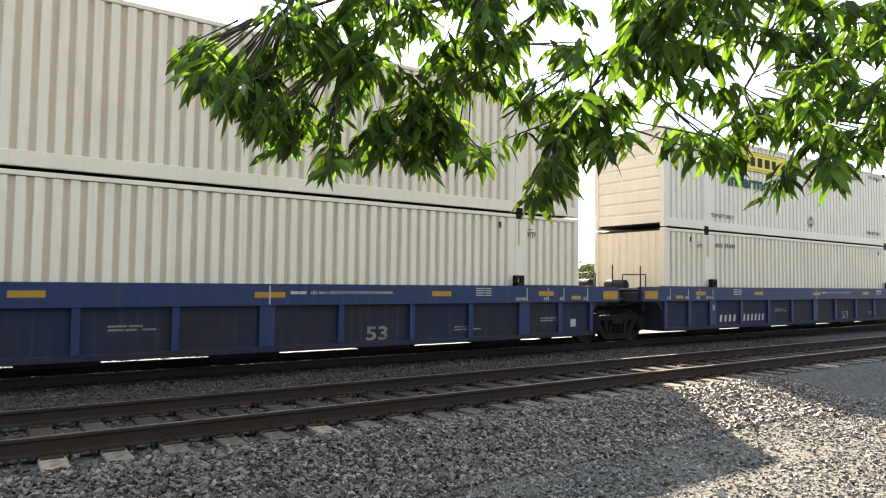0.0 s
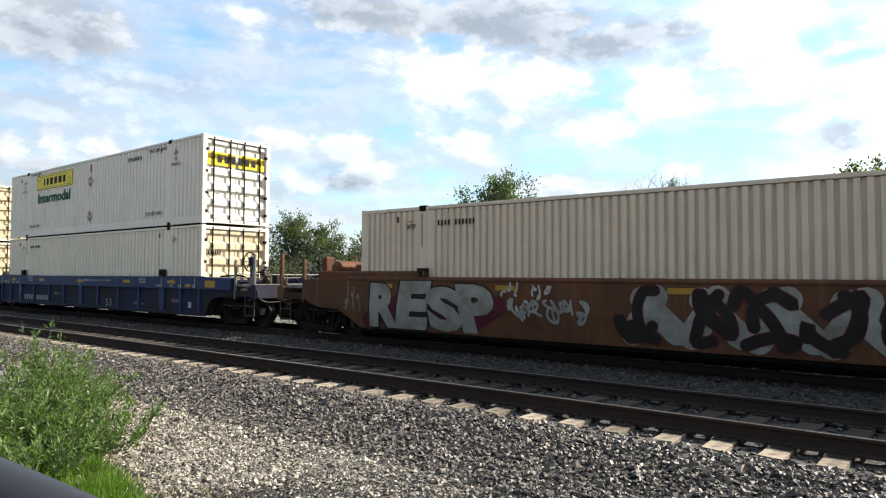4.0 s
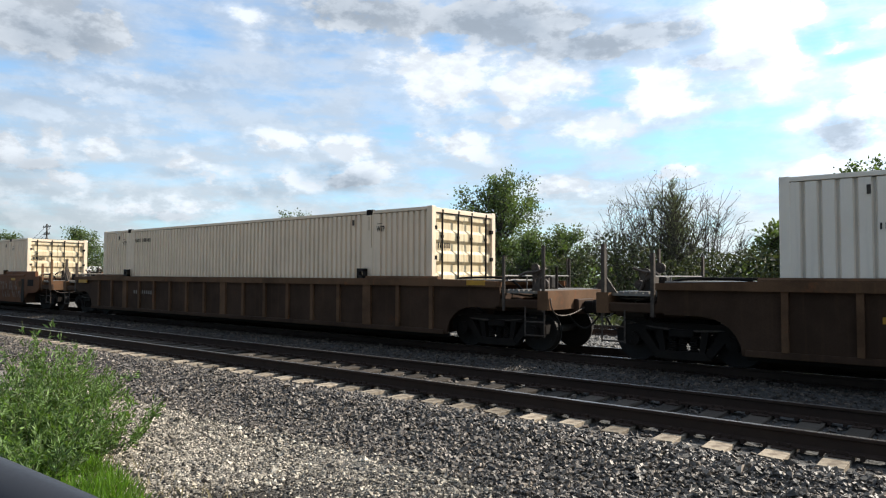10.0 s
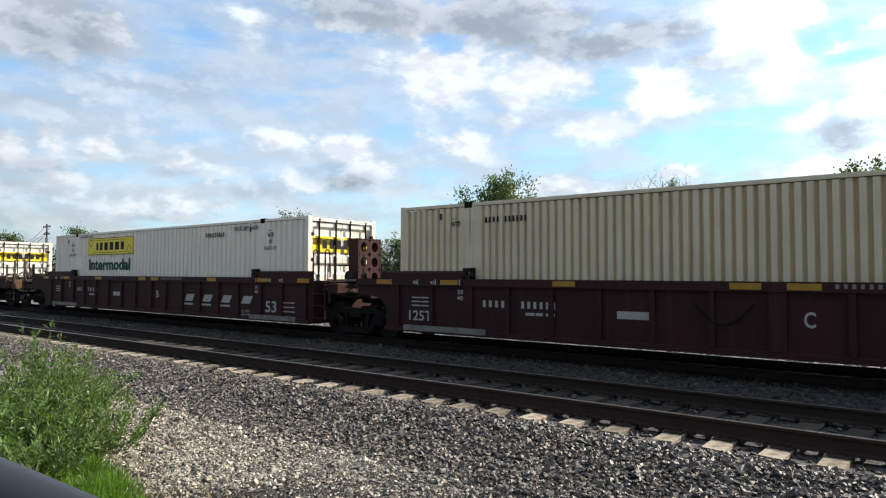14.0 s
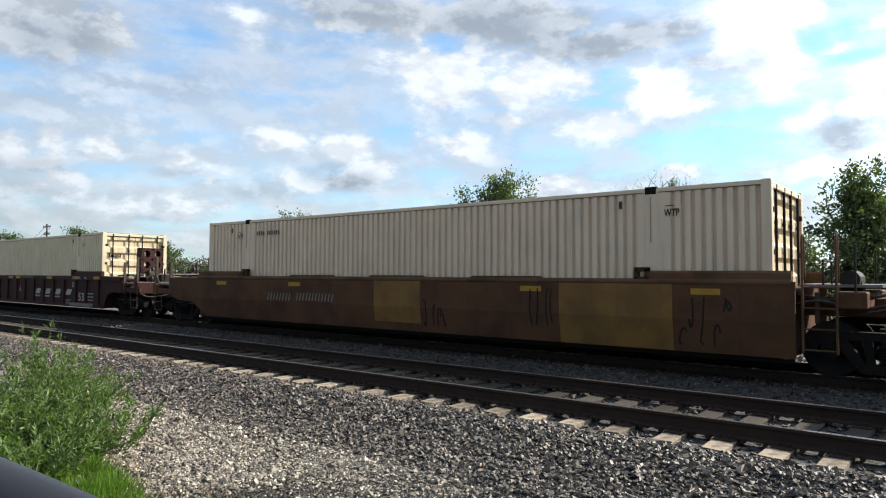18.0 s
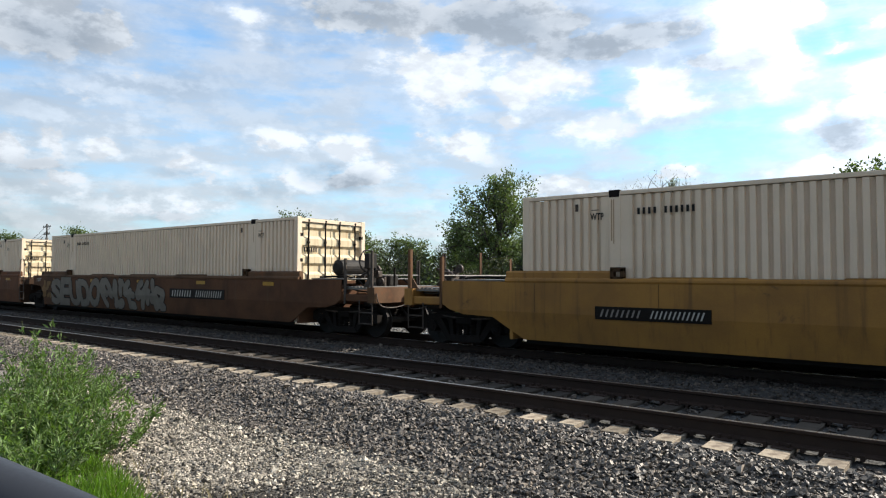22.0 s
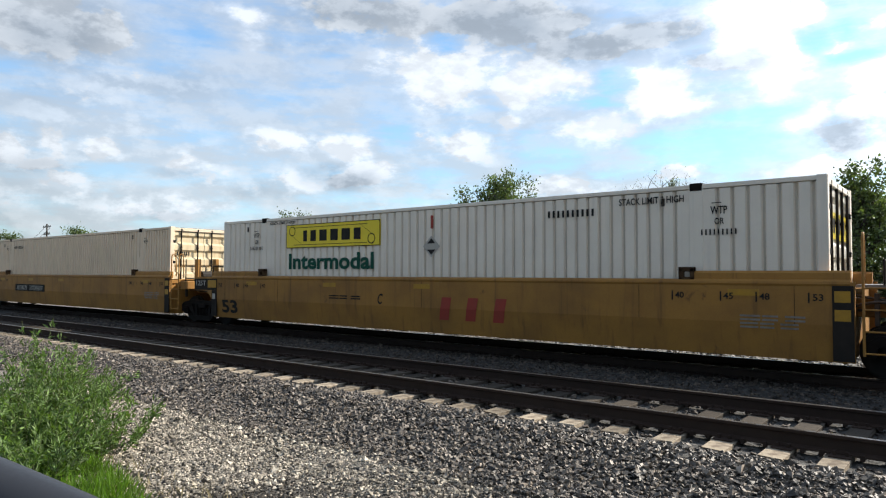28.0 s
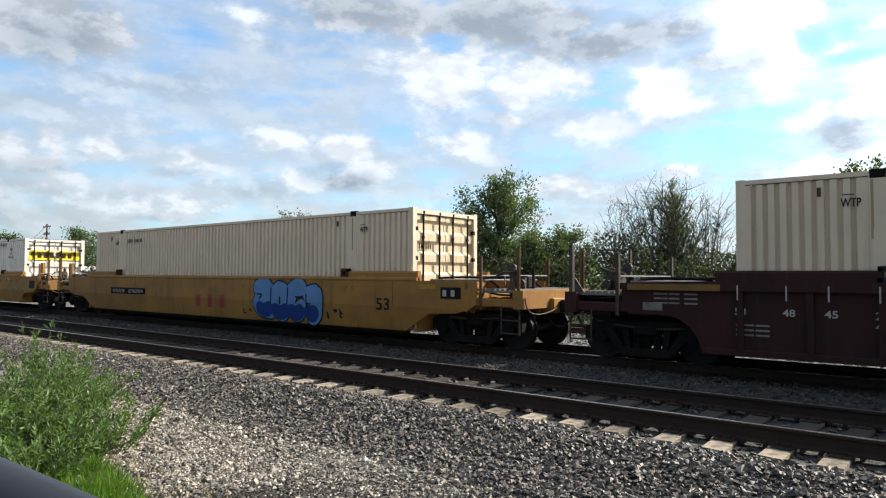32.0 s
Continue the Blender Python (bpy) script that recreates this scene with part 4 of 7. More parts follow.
def tower(car, x, paint):
    """A tall steel box that guides containers; its broad faces have rows of round holes."""
    y0, y1, z0, z1 = -0.62, 0.24, 1.20, 2.42
    part("tower_side", box(fresh(), x - 0.18, x + 0.18, y0, y0 + 0.02, z0, z1), paint, car)
    part("tower_side", box(fresh(), x - 0.18, x + 0.18, y1 - 0.02, y1, z0, z1), paint, car)
    for fx in (x - 0.165, x + 0.165):
        bm = fresh()
        w, h = (y1 - y0 - 0.04) / 2, (z1 - z0) / 3
        for i in range(2):
            for j in range(3):
                cy, cz = y0 + 0.02 + w * (i + 0.5), z0 + h * (j + 0.5)
                ring, rim = [], []
                for k in range(16):
                    a = k * math.tau / 16 + math.tau / 32
                    c, t = math.cos(a), math.sin(a)
                    ring.append((cy + 0.12 * c, cz + 0.13 * t))
                    q = 1 / max(abs(c), abs(t))
                    rim.append((cy + w / 2 * c * q, cz + h / 2 * t * q))
                for d in (-0.01, 0.01):
                    a = [bm.verts.new((fx + d, *p)) for p in ring]
                    b = [bm.verts.new((fx + d, *p)) for p in rim]
                    for k in range(16):
                        bm.faces.new((a[k], b[k], b[(k + 1) % 16], a[(k + 1) % 16]))
        bmesh.ops.remove_doubles(bm, verts=bm.verts[:], dist=0.002)
        part("tower_plate", bm, paint, car, "steel plate with two columns of round holes")
    part("tower_cap", box(fresh(), x - 0.18, x + 0.18, y0, y1, z1, z1 + 0.02), paint, car)


def brake_wheel(car, x, y, z, paint, across=False):
    """The wheel faces along the train, or across it."""
    def rim(a, r):
        return (x + r * math.cos(a), y, z + r * math.sin(a)) if across else (x, y + r * math.cos(a), z + r * math.sin(a))

    wheel = fresh()
    for k in range(18):
        rod(wheel, rim(k * math.tau / 18, 0.28), rim((k + 1) * math.tau / 18, 0.28), 0.018, 6)
    for k in range(6):
        rod(wheel, rim(0, 0), rim(k * math.tau / 6, 0.28), 0.012, 6)
    part("brake_wheel", wheel, BLACK, car)
    bm = fresh()
    if across:
        box(bm, x - 0.13, x + 0.13, y + 0.03, y + 0.18, z - 0.15, z + 0.15, 0.04)
        box(bm, x - 0.05, x + 0.05, y + 0.06, y + 0.12, 1.0, z)
    else:
        box(bm, x + 0.03, x + 0.2, y - 0.16, y + 0.16, z - 0.2, z + 0.2, 0.03)
        box(bm, x + 0.06, x + 0.12, y - 0.06, y + 0.06, 1.0, z)
    part("brake_housing", bm, paint, car)


CLOSE_RIBS = [(0.10 + 1.012 * k, 0.13 if k in (2, 8, 14) else 0.05) for k in range(17)]
WIDE_RIBS = [(x, w) for x, w in ((-0.22, 0.06), (0.86, 0.06), (1.99, 0.16), (3.5, 0.06), (5.05, 0.06), (6.5, 0.06), (8.05, 0.14), (9.5, 0.06), (11.1, 0.06), (12.6, 0.06), (14.15, 0.16), (15.3, 0.06), (16.38, 0.06))]


def well_car(label, style, paint, ends, trucks, web=None, reflect=REFLECT, ribs=CLOSE_RIBS, marks=(1.0, 4.4, 8.0, LONG - 4.4, LONG - 1.0), top=SILL):
    """style: 'ribbed' or 'smooth' sides. ends: 'joint' or 'coupler' at the left and the right. trucks: which ends carry one."""
    car = tagged(empty("well_car"), label, "rail car", "well cars of the train")
    web = web or paint
    under = 1.0 if paint is BLUE else 1.225
    shape = outline(ends, style, top, paint is not BLUE)
    lo, hi = shape[0][0], shape[-1][0]
    over = -0.5 if style == "ribbed" else 0.1
    lowest = (-0.3 if ends[0] == "joint" else over, LONG + 0.3 if ends[1] == "joint" else LONG - over)
    for s in (-1, 1):
        if style == "ribbed":
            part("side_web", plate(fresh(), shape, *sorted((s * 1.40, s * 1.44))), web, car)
            bm = fresh()
            chord = [(lo, under), (lo, SILL - 0.02 if ends[0] == "joint" else 1.34), (-0.3, SILL), (LONG + 0.3, SILL), (hi, SILL - 0.02 if ends[1] == "joint" else 1.34), (hi, under)]
            plate(bm, chord, *sorted((s * 1.36, s * 1.53)))
            part("top_chord", bm, paint, car)
            part("bottom_chord", box(fresh(), lowest[0], lowest[1], *sorted((s * 1.38, s * 1.50)), FOOT - 0.01, 0.27, 0.01), web, car)
            for x, wide in ribs:
                if lowest[0] - 0.05 < x < lowest[1] + 0.05:
                    bm = plate(fresh(), [(x - wide, 0.27), (x + wide, 0.27), (x + wide, under), (x - wide, under)], *sorted((s * 1.44, s * 1.505)))
                    part("side_rib", bm, paint, car)
        else:
            bm = plate(fresh(), clip(shape, CREASE, 1), *sorted((s * 1.44, s * 1.49)))
            part("side_plate", bm, web, car)
            bm = plate(fresh(), clip(shape, CREASE, -1), *sorted((s * 1.44, s * 1.49)))
            for v in bm.verts:
                v.co.y -= s * LEAN * (CREASE - v.co.z)
            part("lower_plate", bm, web, car)
            if s < 0:
                for x in (0.4, 2.9, 8.1, 13.2, 15.7):
                    part("weld_seam", box(fresh(), x - 0.004, x + 0.004, -1.4935, -1.488, CREASE, top - 0.07), SEAM, car)
            bm = fresh()
            rod(bm, (-0.3, s * 1.45, top - 0.02), (LONG + 0.3, s * 1.45, top - 0.02), 0.06, 10)
            box(bm, lowest[0], lowest[1], *sorted((s * 1.28, s * 1.385)), FOOT, 0.22, 0.01)
            part("side_sill", bm, paint, car)
        # raised guides from the 40-foot posts to the ends, with stops
        tall = 0.02 if paint is BLUE else 0.06 if style == "ribbed" and paint is UMBER else 0.175
        for near, kind in ((True, ends[0]), (False, ends[1])):
            out = 1.4 if kind == "coupler" and paint is BROWN else 0.3
            a, b = (-out, 2.0) if near else (LONG - 2.0, LONG + out)
            bm = plate(fresh(), [(1.33, top - 0.05), (1.455, top - 0.05), (1.455, top + tall - 0.035), (1.42, top + tall), (1.365, top + tall), (1.33, top + tall - 0.035)], a, b)
            for v in bm.verts:
                v.co = Vector((v.co.y, s * v.co.x, v.co.z))
            bmesh.ops.recalc_face_normals(bm, faces=bm.faces[:])
            part("container_guide", bm, paint if paint is not BLUE else DARKBROWN, car)
        for x in (2.12, LONG - 2.12):
            bm = fresh()
            for a, b, z0, z1 in ((-0.13, -0.06, -0.02, 0.22), (0.06, 0.13, -0.02, 0.22), (-0.13, 0.13, 0.16, 0.24), (-0.13, 0.13, -0.02, 0.07)):
                box(bm, x + a, x + b, *sorted((s * 1.36, s * 1.485)), top + z0, top + z1, 0.008)
            part("stacking_bracket", bm, BLACK if style == "ribbed" else SEAM, car)
    beam = None
    for k in range(12):
        if beam is None:
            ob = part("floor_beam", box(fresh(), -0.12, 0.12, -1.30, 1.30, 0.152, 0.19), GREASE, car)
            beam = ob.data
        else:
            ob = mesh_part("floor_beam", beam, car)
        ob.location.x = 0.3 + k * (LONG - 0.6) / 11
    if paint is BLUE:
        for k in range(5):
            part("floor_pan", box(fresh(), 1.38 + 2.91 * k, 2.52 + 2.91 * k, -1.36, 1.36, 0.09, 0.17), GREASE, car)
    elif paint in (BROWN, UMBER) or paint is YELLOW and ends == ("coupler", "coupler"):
        # added strip that blocks the bright slit of ground under these cars
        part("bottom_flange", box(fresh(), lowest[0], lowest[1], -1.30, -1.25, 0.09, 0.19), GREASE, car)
    car_end(car, 0.0, -1, ends[0], paint, web)
    car_end(car, LONG, 1, ends[1], paint, web)
    for k in trucks:
        truck(car, MIDS[k])
    face = -1.532 if style == "ribbed" else -1.492
    for x in marks:
        high = top if style == "ribbed" and paint is not BLUE or top != SILL else top - 0.10
        patch(car, "reflector", x - 0.24, x + 0.24, high - 0.13, high - 0.025, face, reflect, "faded yellow reflective strip")
    return car


# left end of each container at 0 s, metres along the line; the train runs toward -x
SPEED = 12.749
UNITS = []


def unit(start, car, boxes):
    """A car and the containers in it, lowest first, all at their place at 0 s."""
    if any(c.name.startswith("lower_plate") for c in car.children):
        bend_marks(car)
    things = [(car, (start, TRAIN_MID, 0.0))]
    z = 0.17
    for b in boxes:
        things.append((b, (start, TRAIN_MID - WIDE / 2, z)))
        z += TALL + 0.03
    for ob, at in things:
        ob.location = at
    UNITS.append(things)
    return car


# ---- marks on containers ----
CREAM_LABEL = "cream corrugated steel freight container with black stencilled marks"
TAN_LABEL = "aged tan corrugated steel container, pale closed doors"
WHITE_LABEL = "white corrugated container with yellow sign and green word"


def fitted(parent, words, x, y, z, width, height, material, name="lettering", italic=0.0, turn=0.0):
    """Words drawn to a width and a height."""
    ob = write(parent, words, x, y, z, height, material, name, italic=italic, turn=turn)
    ob.scale.x = width / max(ob.data.vertices[i].co.x for i in range(len(ob.data.vertices)))
    return ob


def post_marks(box_, two_lines=False):
    for x in (1.52, 14.40):
        fitted(box_, "WTP", x, -0.007, 2.36, 0.27, 0.13, INK)
        bars(box_, x + 0.02, -0.007, 2.54, 0.34, 0.014, 1, INK, "lettering_bar")
    for x in (1.2, 13.55):
        patch(box_, "data_plate", x, x + 0.055, 2.54, 2.68, -0.002, IRON)


def cream_marks(box_, seed):
    rnd = random.Random(seed)
    post_marks(box_)
    bars(box_, 2.45, -0.007, 2.425, 0.40, 0.12, 4, INK, fill=0.5)
    bars(box_, 2.95, -0.007, 2.425, 0.58, 0.12, 6, INK, fill=0.5)
    bm = fresh()
    for row, k in ((2.12, 4), (1.93, 6)):
        for i in range(k):
            y = 0.27 + i * 0.082
            bm.faces.new([bm.verts.new(c) for c in ((LONG - 0.051, y, row), (LONG - 0.051, y + 0.055, row), (LONG - 0.051, y + 0.055, row + 0.13), (LONG - 0.051, y, row + 0.13))])
    part("lettering_block", bm, INK, box_)
    # rust runs below the castings, scraped patches
    for k in range(3):
        x, w = rnd.choice((2.0, LONG - 2.0)) + rnd.uniform(-0.08, 0.08), rnd.uniform(0.015, 0.035)
        z = 2.76 - rnd.uniform(0, 0.05)
        patch(box_, "rust_run", x - w / 2, x + w / 2, z - rnd.uniform(0.3, 0.9), z, -0.0015 * k, RUST, "streak of brown rust")


def scroll(parent, x0, x1, z0, z1, y, big=True):
    """The yellow sign: black edge, a line of lettering in plain blocks, drawn scrolls at both sides."""
    sign = patch(parent, "sign", x0, x1, z0, z1, y, SIGN, "yellow sign with a black edge and black blocks")
    w, h, e = x1 - x0, z1 - z0, 0.018 if big else 0.012
    yy = y - 0.009
    bm = fresh()

    def quad(pts):
        bm.faces.new([bm.verts.new((x, yy, z)) for x, z in pts])

    quad([(x0, z0), (x1, z0), (x1, z0 + e), (x0, z0 + e)])
    quad([(x0, z1 - e), (x1, z1 - e), (x1, z1), (x0, z1)])
    quad([(x0, z0 + e), (x0 + e, z0 + e), (x0 + e, z1 - e), (x0, z1 - e)])
    quad([(x1 - e, z0 + e), (x1, z0 + e), (x1, z1 - e), (x1 - e, z1 - e)])
    part("sign_edge", bm, INK, sign)
    bm = fresh()
    a, b = x0 + 0.20 * w, x0 + 0.82 * w
    if big:
        for u in (0.85, 0.12):
            quad([(x0 + 0.09 * w, z0 + u * h), (x1 - 0.12 * w, z0 + u * h), (x1 - 0.12 * w, z0 + u * h + 0.014), (x0 + 0.09 * w, z0 + u * h + 0.014)])
        for sx, cx, cz in ((1, x0 + 0.07 * w, z0 + 0.72 * h), (-1, x1 - 0.08 * w, z0 + 0.28 * h)):
            for k in range(14):
                p, q = k * math.tau / 14, (k + 1) * math.tau / 14
                r0, r1 = 0.17 * h, 0.21 * h
                quad([(cx + r0 * math.cos(p), cz + r0 * math.sin(p)), (cx + r1 * math.cos(p), cz + r1 * math.sin(p)), (cx + r1 * math.cos(q), cz + r1 * math.sin(q)), (cx + r0 * math.cos(q), cz + r0 * math.sin(q))])
            quad([(cx, cz - 0.2 * h * sx), (cx + 0.012, cz - 0.2 * h * sx), (cx + sx * 0.12 * w + 0.012, cz - sx * 0.60 * h), (cx + sx * 0.12 * w, cz - sx * 0.60 * h)])
        part("scroll_line", bm, INK, sign)
    else:
        bm.free()
    bm = fresh()
    p = a
    for wide in (0.07, 0.10, 0.13, 0.13, 0.14, 0.11):
        q = p + (b - a) * wide
        quad([(p, z0 + 0.27 * h), (q, z0 + 0.27 * h), (q, z0 + 0.73 * h), (p, z0 + 0.73 * h)])
        p = q + (b - a) * 0.062
    part("lettering_block", bm, INK, sign)
    return sign


def white_marks(box_, tick=True, placards=False, word=None, lift=False):
    post_marks(box_)
    scroll(box_, 3.02, 6.60, 2.02, 2.66, -0.004)
    fitted(box_, "Intermodal", 3.10, -0.008, 1.46, 3.3, 0.40, word or GREEN, "lettering")
    fitted(box_, "STACK LIMIT 3 HIGH", 2.28, -0.008, 2.70, 1.1, 0.075, INK)
    fitted(box_, "STACK LIMIT 3 HIGH", 12.75, -0.008, 2.60, 1.2, 0.12, INK)
    bars(box_, 11.25, -0.008, 2.44, 1.05, 0.14, 10, INK)
    for x in (1.58, 14.46):
        fitted(box_, "OR", x, -0.008, 2.18, 0.16, 0.11, INK)
        bars(box_, x - 0.22, -0.008, 2.0, 0.62, 0.10, 9, INK, fill=0.36)
    if tick:
        patch(box_, "red_tick", 8.20, 8.26, 2.36, 2.66, -0.002, RED)
    if placards:
        for z in (2.0, 0.62) if placards == 2 else (1.95,):
            bm = fresh()
            c = [(8.23 + 0.25 * dx, -0.010, z + 0.25 * dz) for dx, dz in ((0, -1), (1, 0), (0, 1), (-1, 0))]
            bm.faces.new([bm.verts.new(p) for p in c])
            card = part("placard", bm, CHALK, box_, "white diamond placard")
            for s in (-1, 1):
                bm = fresh()
                bm.faces.new([bm.verts.new(p) for p in ((8.23 - 0.12, -0.014, z + s * 0.07), (8.23 + 0.12, -0.014, z + s * 0.07), (8.23, -0.014, z + s * 0.19))])
                part("placard_mark", bm, RED if placards == 2 else INK, card)
    if lift:
        fitted(box_, "TOP LIFT ONLY", 2.24, -0.008, 0.40, 1.2, 0.12, INK)
        fitted(box_, "TOP LIFT ONLY", 12.55, -0.008, 0.40, 1.2, 0.12, INK)
    bm = fresh()
    for y0, y1 in ((0.20, WIDE / 2 - 0.06), (WIDE / 2 + 0.06, WIDE - 0.20)):
        bm.faces.new([bm.verts.new(c) for c in ((LONG - 0.050, y0, 1.92), (LONG - 0.050, y1, 1.92), (LONG - 0.050, y1, 2.36), (LONG - 0.050, y0, 2.36))])
    part("door_sign", bm, SIGN, box_, "yellow sign band across the doors")
    bm = fresh()
    for i in range(6):
        y = 0.55 + i * 0.26
        bm.faces.new([bm.verts.new(c) for c in ((LONG - 0.046, y, 2.02), (LONG - 0.046, y + 0.17, 2.02), (LONG - 0.046, y + 0.17, 2.26), (LONG - 0.046, y, 2.26))])
    part("lettering_block", bm, INK, box_)


RUST = surface("brown rust run", (0.40, 0.27, 0.16), 0.85, dark=(0.42, 0.30, 0.18), scale=8.0, amount=0.8, bump=0.05)
SILVER = surface("dull silver spray paint", (0.185, 0.158, 0.122), 0.7, dark=(0.115, 0.095, 0.072), scale=2.0, amount=0.6, bump=0.02)
SPRAYWHITE = surface("white spray paint", (0.34, 0.32, 0.275), 0.6, dark=(0.17, 0.14, 0.11), scale=2.0, amount=0.8, bump=0.02, spec=0.12)
SPRAYBLACK = surface("black spray paint", (0.020, 0.017, 0.015), 0.7, dark=(0.042, 0.033, 0.026), scale=2.0, amount=0.5, bump=0.02, spec=0.1)
PALEGREEN = surface("pale green spray paint", (0.215, 0.24, 0.150), 0.6, dark=(0.14, 0.150, 0.09), scale=2.0, amount=0.6, bump=0.02, spec=0.12)
DULLGREEN = surface("dull grey green spray paint", (0.165, 0.150, 0.105), 0.65, dark=(0.08, 0.072, 0.042), scale=2.0, amount=0.6, bump=0.02, spec=0.12)
DEEPGREEN = surface("deep green spray paint", (0.034, 0.056, 0.026), 0.65, dark=(0.060, 0.048, 0.024), scale=2.0, amount=0.6, bump=0.02, spec=0.12)
TEAL = surface("dull teal spray paint", (0.045, 0.10, 0.125), 0.6, dark=(0.05, 0.07, 0.075), scale=2.0, amount=0.6, bump=0.02, spec=0.12)
WINE = surface("dark red spray paint", (0.10, 0.022, 0.028), 0.6, dark=(0.06, 0.02, 0.02), scale=2.0, amount=0.5, bump=0.02, spec=0.1)
SKYBLUE = surface("light blue spray paint", (0.145, 0.27, 0.48), 0.6, dark=(0.085, 0.17, 0.35), scale=2.0, amount=0.5, bump=0.02, spec=0.1)
DEEPBLUE = surface("deep blue spray paint", (0.020, 0.055, 0.22), 0.55, dark=(0.02, 0.04, 0.14), scale=2.0, amount=0.5, bump=0.02, spec=0.1)
OCHRE = surface("repainted ochre panel", (0.24, 0.122, 0.028), 0.65, dark=(0.11, 0.06, 0.022), scale=1.5, amount=0.7, streak=(0.13, 0.07, 0.03), streak_amount=0.4)


def stroke(bm, pts, wide, y):
    """A flat ribbon along a smooth line through points (x, z), with round ends."""
    p = [Vector(q) for q in pts]
    line = []
    for i in range(len(p) - 1):
        p0, p1, p2, p3 = p[max(i - 1, 0)], p[i], p[i + 1], p[min(i + 2, len(p) - 1)]
        for k in range(4):
            u = k / 4
            line.append(0.5 * (2 * p1 + (p2 - p0) * u + (2 * p0 - 5 * p1 + 4 * p2 - p3) * u * u + (3 * p1 - p0 - 3 * p2 + p3) * u ** 3))
    line.append(p[-1])
    left, right, n = [], [], len(line)
    for i, c in enumerate(line):
        d = line[min(i + 1, n - 1)] - line[max(i - 1, 0)]
        d = d.normalized() if d.length > 1e-6 else Vector((1, 0))
        yy = y - 0.0012 * i / n
        left.append(bm.verts.new((c.x - d.y * wide, yy, c.y + d.x * wide)))
        right.append(bm.verts.new((c.x + d.y * wide, yy, c.y - d.x * wide)))
    for i in range(n - 1):
        bm.faces.new((left[i], right[i], right[i + 1], left[i + 1]))
    for c, way, first, last in ((line[0], line[0] - line[1], left[0], right[0]), (line[-1], line[-1] - line[-2], right[-1], left[-1])):
        a = math.atan2(way.y, way.x)
        arc = [bm.verts.new((c.x + wide * math.cos(a - math.pi / 2 + k * math.pi / 6), first.co.y, c.y + wide * math.sin(a - math.pi / 2 + k * math.pi / 6))) for k in range(1, 6)]
        bm.faces.new([first] + arc + [last])


def spray_shape(parent, name, material, y, outline, label):
    """A filled form with a smooth closed outline, a thin skin of paint on the side."""
    n, ring = len(outline), []
    for i in range(n):
        a, b, c, d = (outline[(i + k) % n] for k in (-1, 0, 1, 2))
        for t in (0.0, 0.25, 0.5, 0.75):
            ring.append(tuple(0.5 * (2 * b[k] + (c[k] - a[k]) * t + (2 * a[k] - 5 * b[k] + 4 * c[k] - d[k]) * t * t + (3 * b[k] - a[k] - 3 * c[k] + d[k]) * t ** 3) for k in (0, 1)))
    bm = fresh()
    plate(bm, ring, y, y + 0.003)
    bmesh.ops.triangulate(bm, faces=[f for f in bm.faces if len(f.verts) > 4])
    part(name, bm, material, parent, label)


def joint_marks(car):
    """Sooty paint over the shared truck, with load mark, plate and strip."""
    spray_shape(car, "black_panel", SPRAYBLACK, SM - 0.002, [(-1.22, 1.02), (-1.22, 1.31), (-0.6, 1.32), (-0.05, 1.31), (0.0, 0.9), (-0.02, 0.5), (-0.04, 0.20), (-0.28, 0.20), (-0.28, 0.70), (-0.44, 0.96), (-0.7, 1.0)], "sooty black paint over the truck")
    fitted(car, "125T", -0.95, SM - 0.012, 1.12, 0.58, 0.15, CHALK)
    panel(car, -0.26, -0.12, 0.72, 0.88, CHALK, SM - 0.008, "data_plate")
    panel(car, LONG - 0.02, LONG + 0.29, 0.20, 1.22, SPRAYBLACK, SM + 0.002, "black_panel")
    panel(car, LONG - 0.30, LONG + 0.06, 0.88, 1.14, SEAM, SM - 0.004, "data_plate")


def sprayed_form(rnd, count=3):
    """Loose bent strokes in a unit square, like no letter in particular."""
    out = []
    for k in range(count):
        u, v = rnd.uniform(0.1, 0.9), rnd.choice((0.0, 1.0))
        a = rnd.uniform(0.2, 2.9) * (1 if v == 0 else -1)
        pts = [(u, v)]
        bend = rnd.uniform(-0.9, 0.9)
        for i in range(rnd.randint(4, 7)):
            u, v = u + 0.27 * math.cos(a) * 1.1, v + 0.27 * math.sin(a)
            u, v = min(1.0, max(0.0, u)), min(1.0, max(0.0, v))
            pts.append((u, v))
            a += bend + rnd.uniform(-0.35, 0.35)
            if v in (0.0, 1.0) or u in (0.0, 1.0):
                a += 1.9 * (1 if bend > 0 else -1)
        out.append(pts)
    return out


def graffiti(car, x0, x1, z0, z1, count, fill, edge, wide, rim, y, seed, label, halo=None, name="graffiti_stroke"):
    """A row of thick sprayed forms with a rim of another colour."""
    rnd = random.Random(seed)
    step = (x1 - x0) / count
    forms = []
    for i in range(count):
        ax, w = x0 + i * step - 0.05 * step, step * rnd.uniform(1.02, 1.18)
        lift, h = rnd.uniform(0, 0.03), (z1 - z0) * rnd.uniform(0.93, 1.0)
        lean = rnd.uniform(-0.12, 0.12)
        for s in sprayed_form(rnd):
            forms.append([(ax + wide + (w - 2 * wide) * (u + lean * v), z0 + lift + wide + (h - 2 * wide) * v) for u, v in s])
    layers = ([("graffiti_halo", halo, wide + rim * 2.2, y)] if halo else []) + [("graffiti_outline", edge, wide + rim, y - 0.004), (name, fill, wide, y - 0.008)]
    for title, paint, r, yy in layers:
        for k, f in enumerate(forms):
            bm = fresh()
            stroke(bm, f, r, yy - k * 0.00003)
            part(title, bm, paint, car, label if title == name else "")


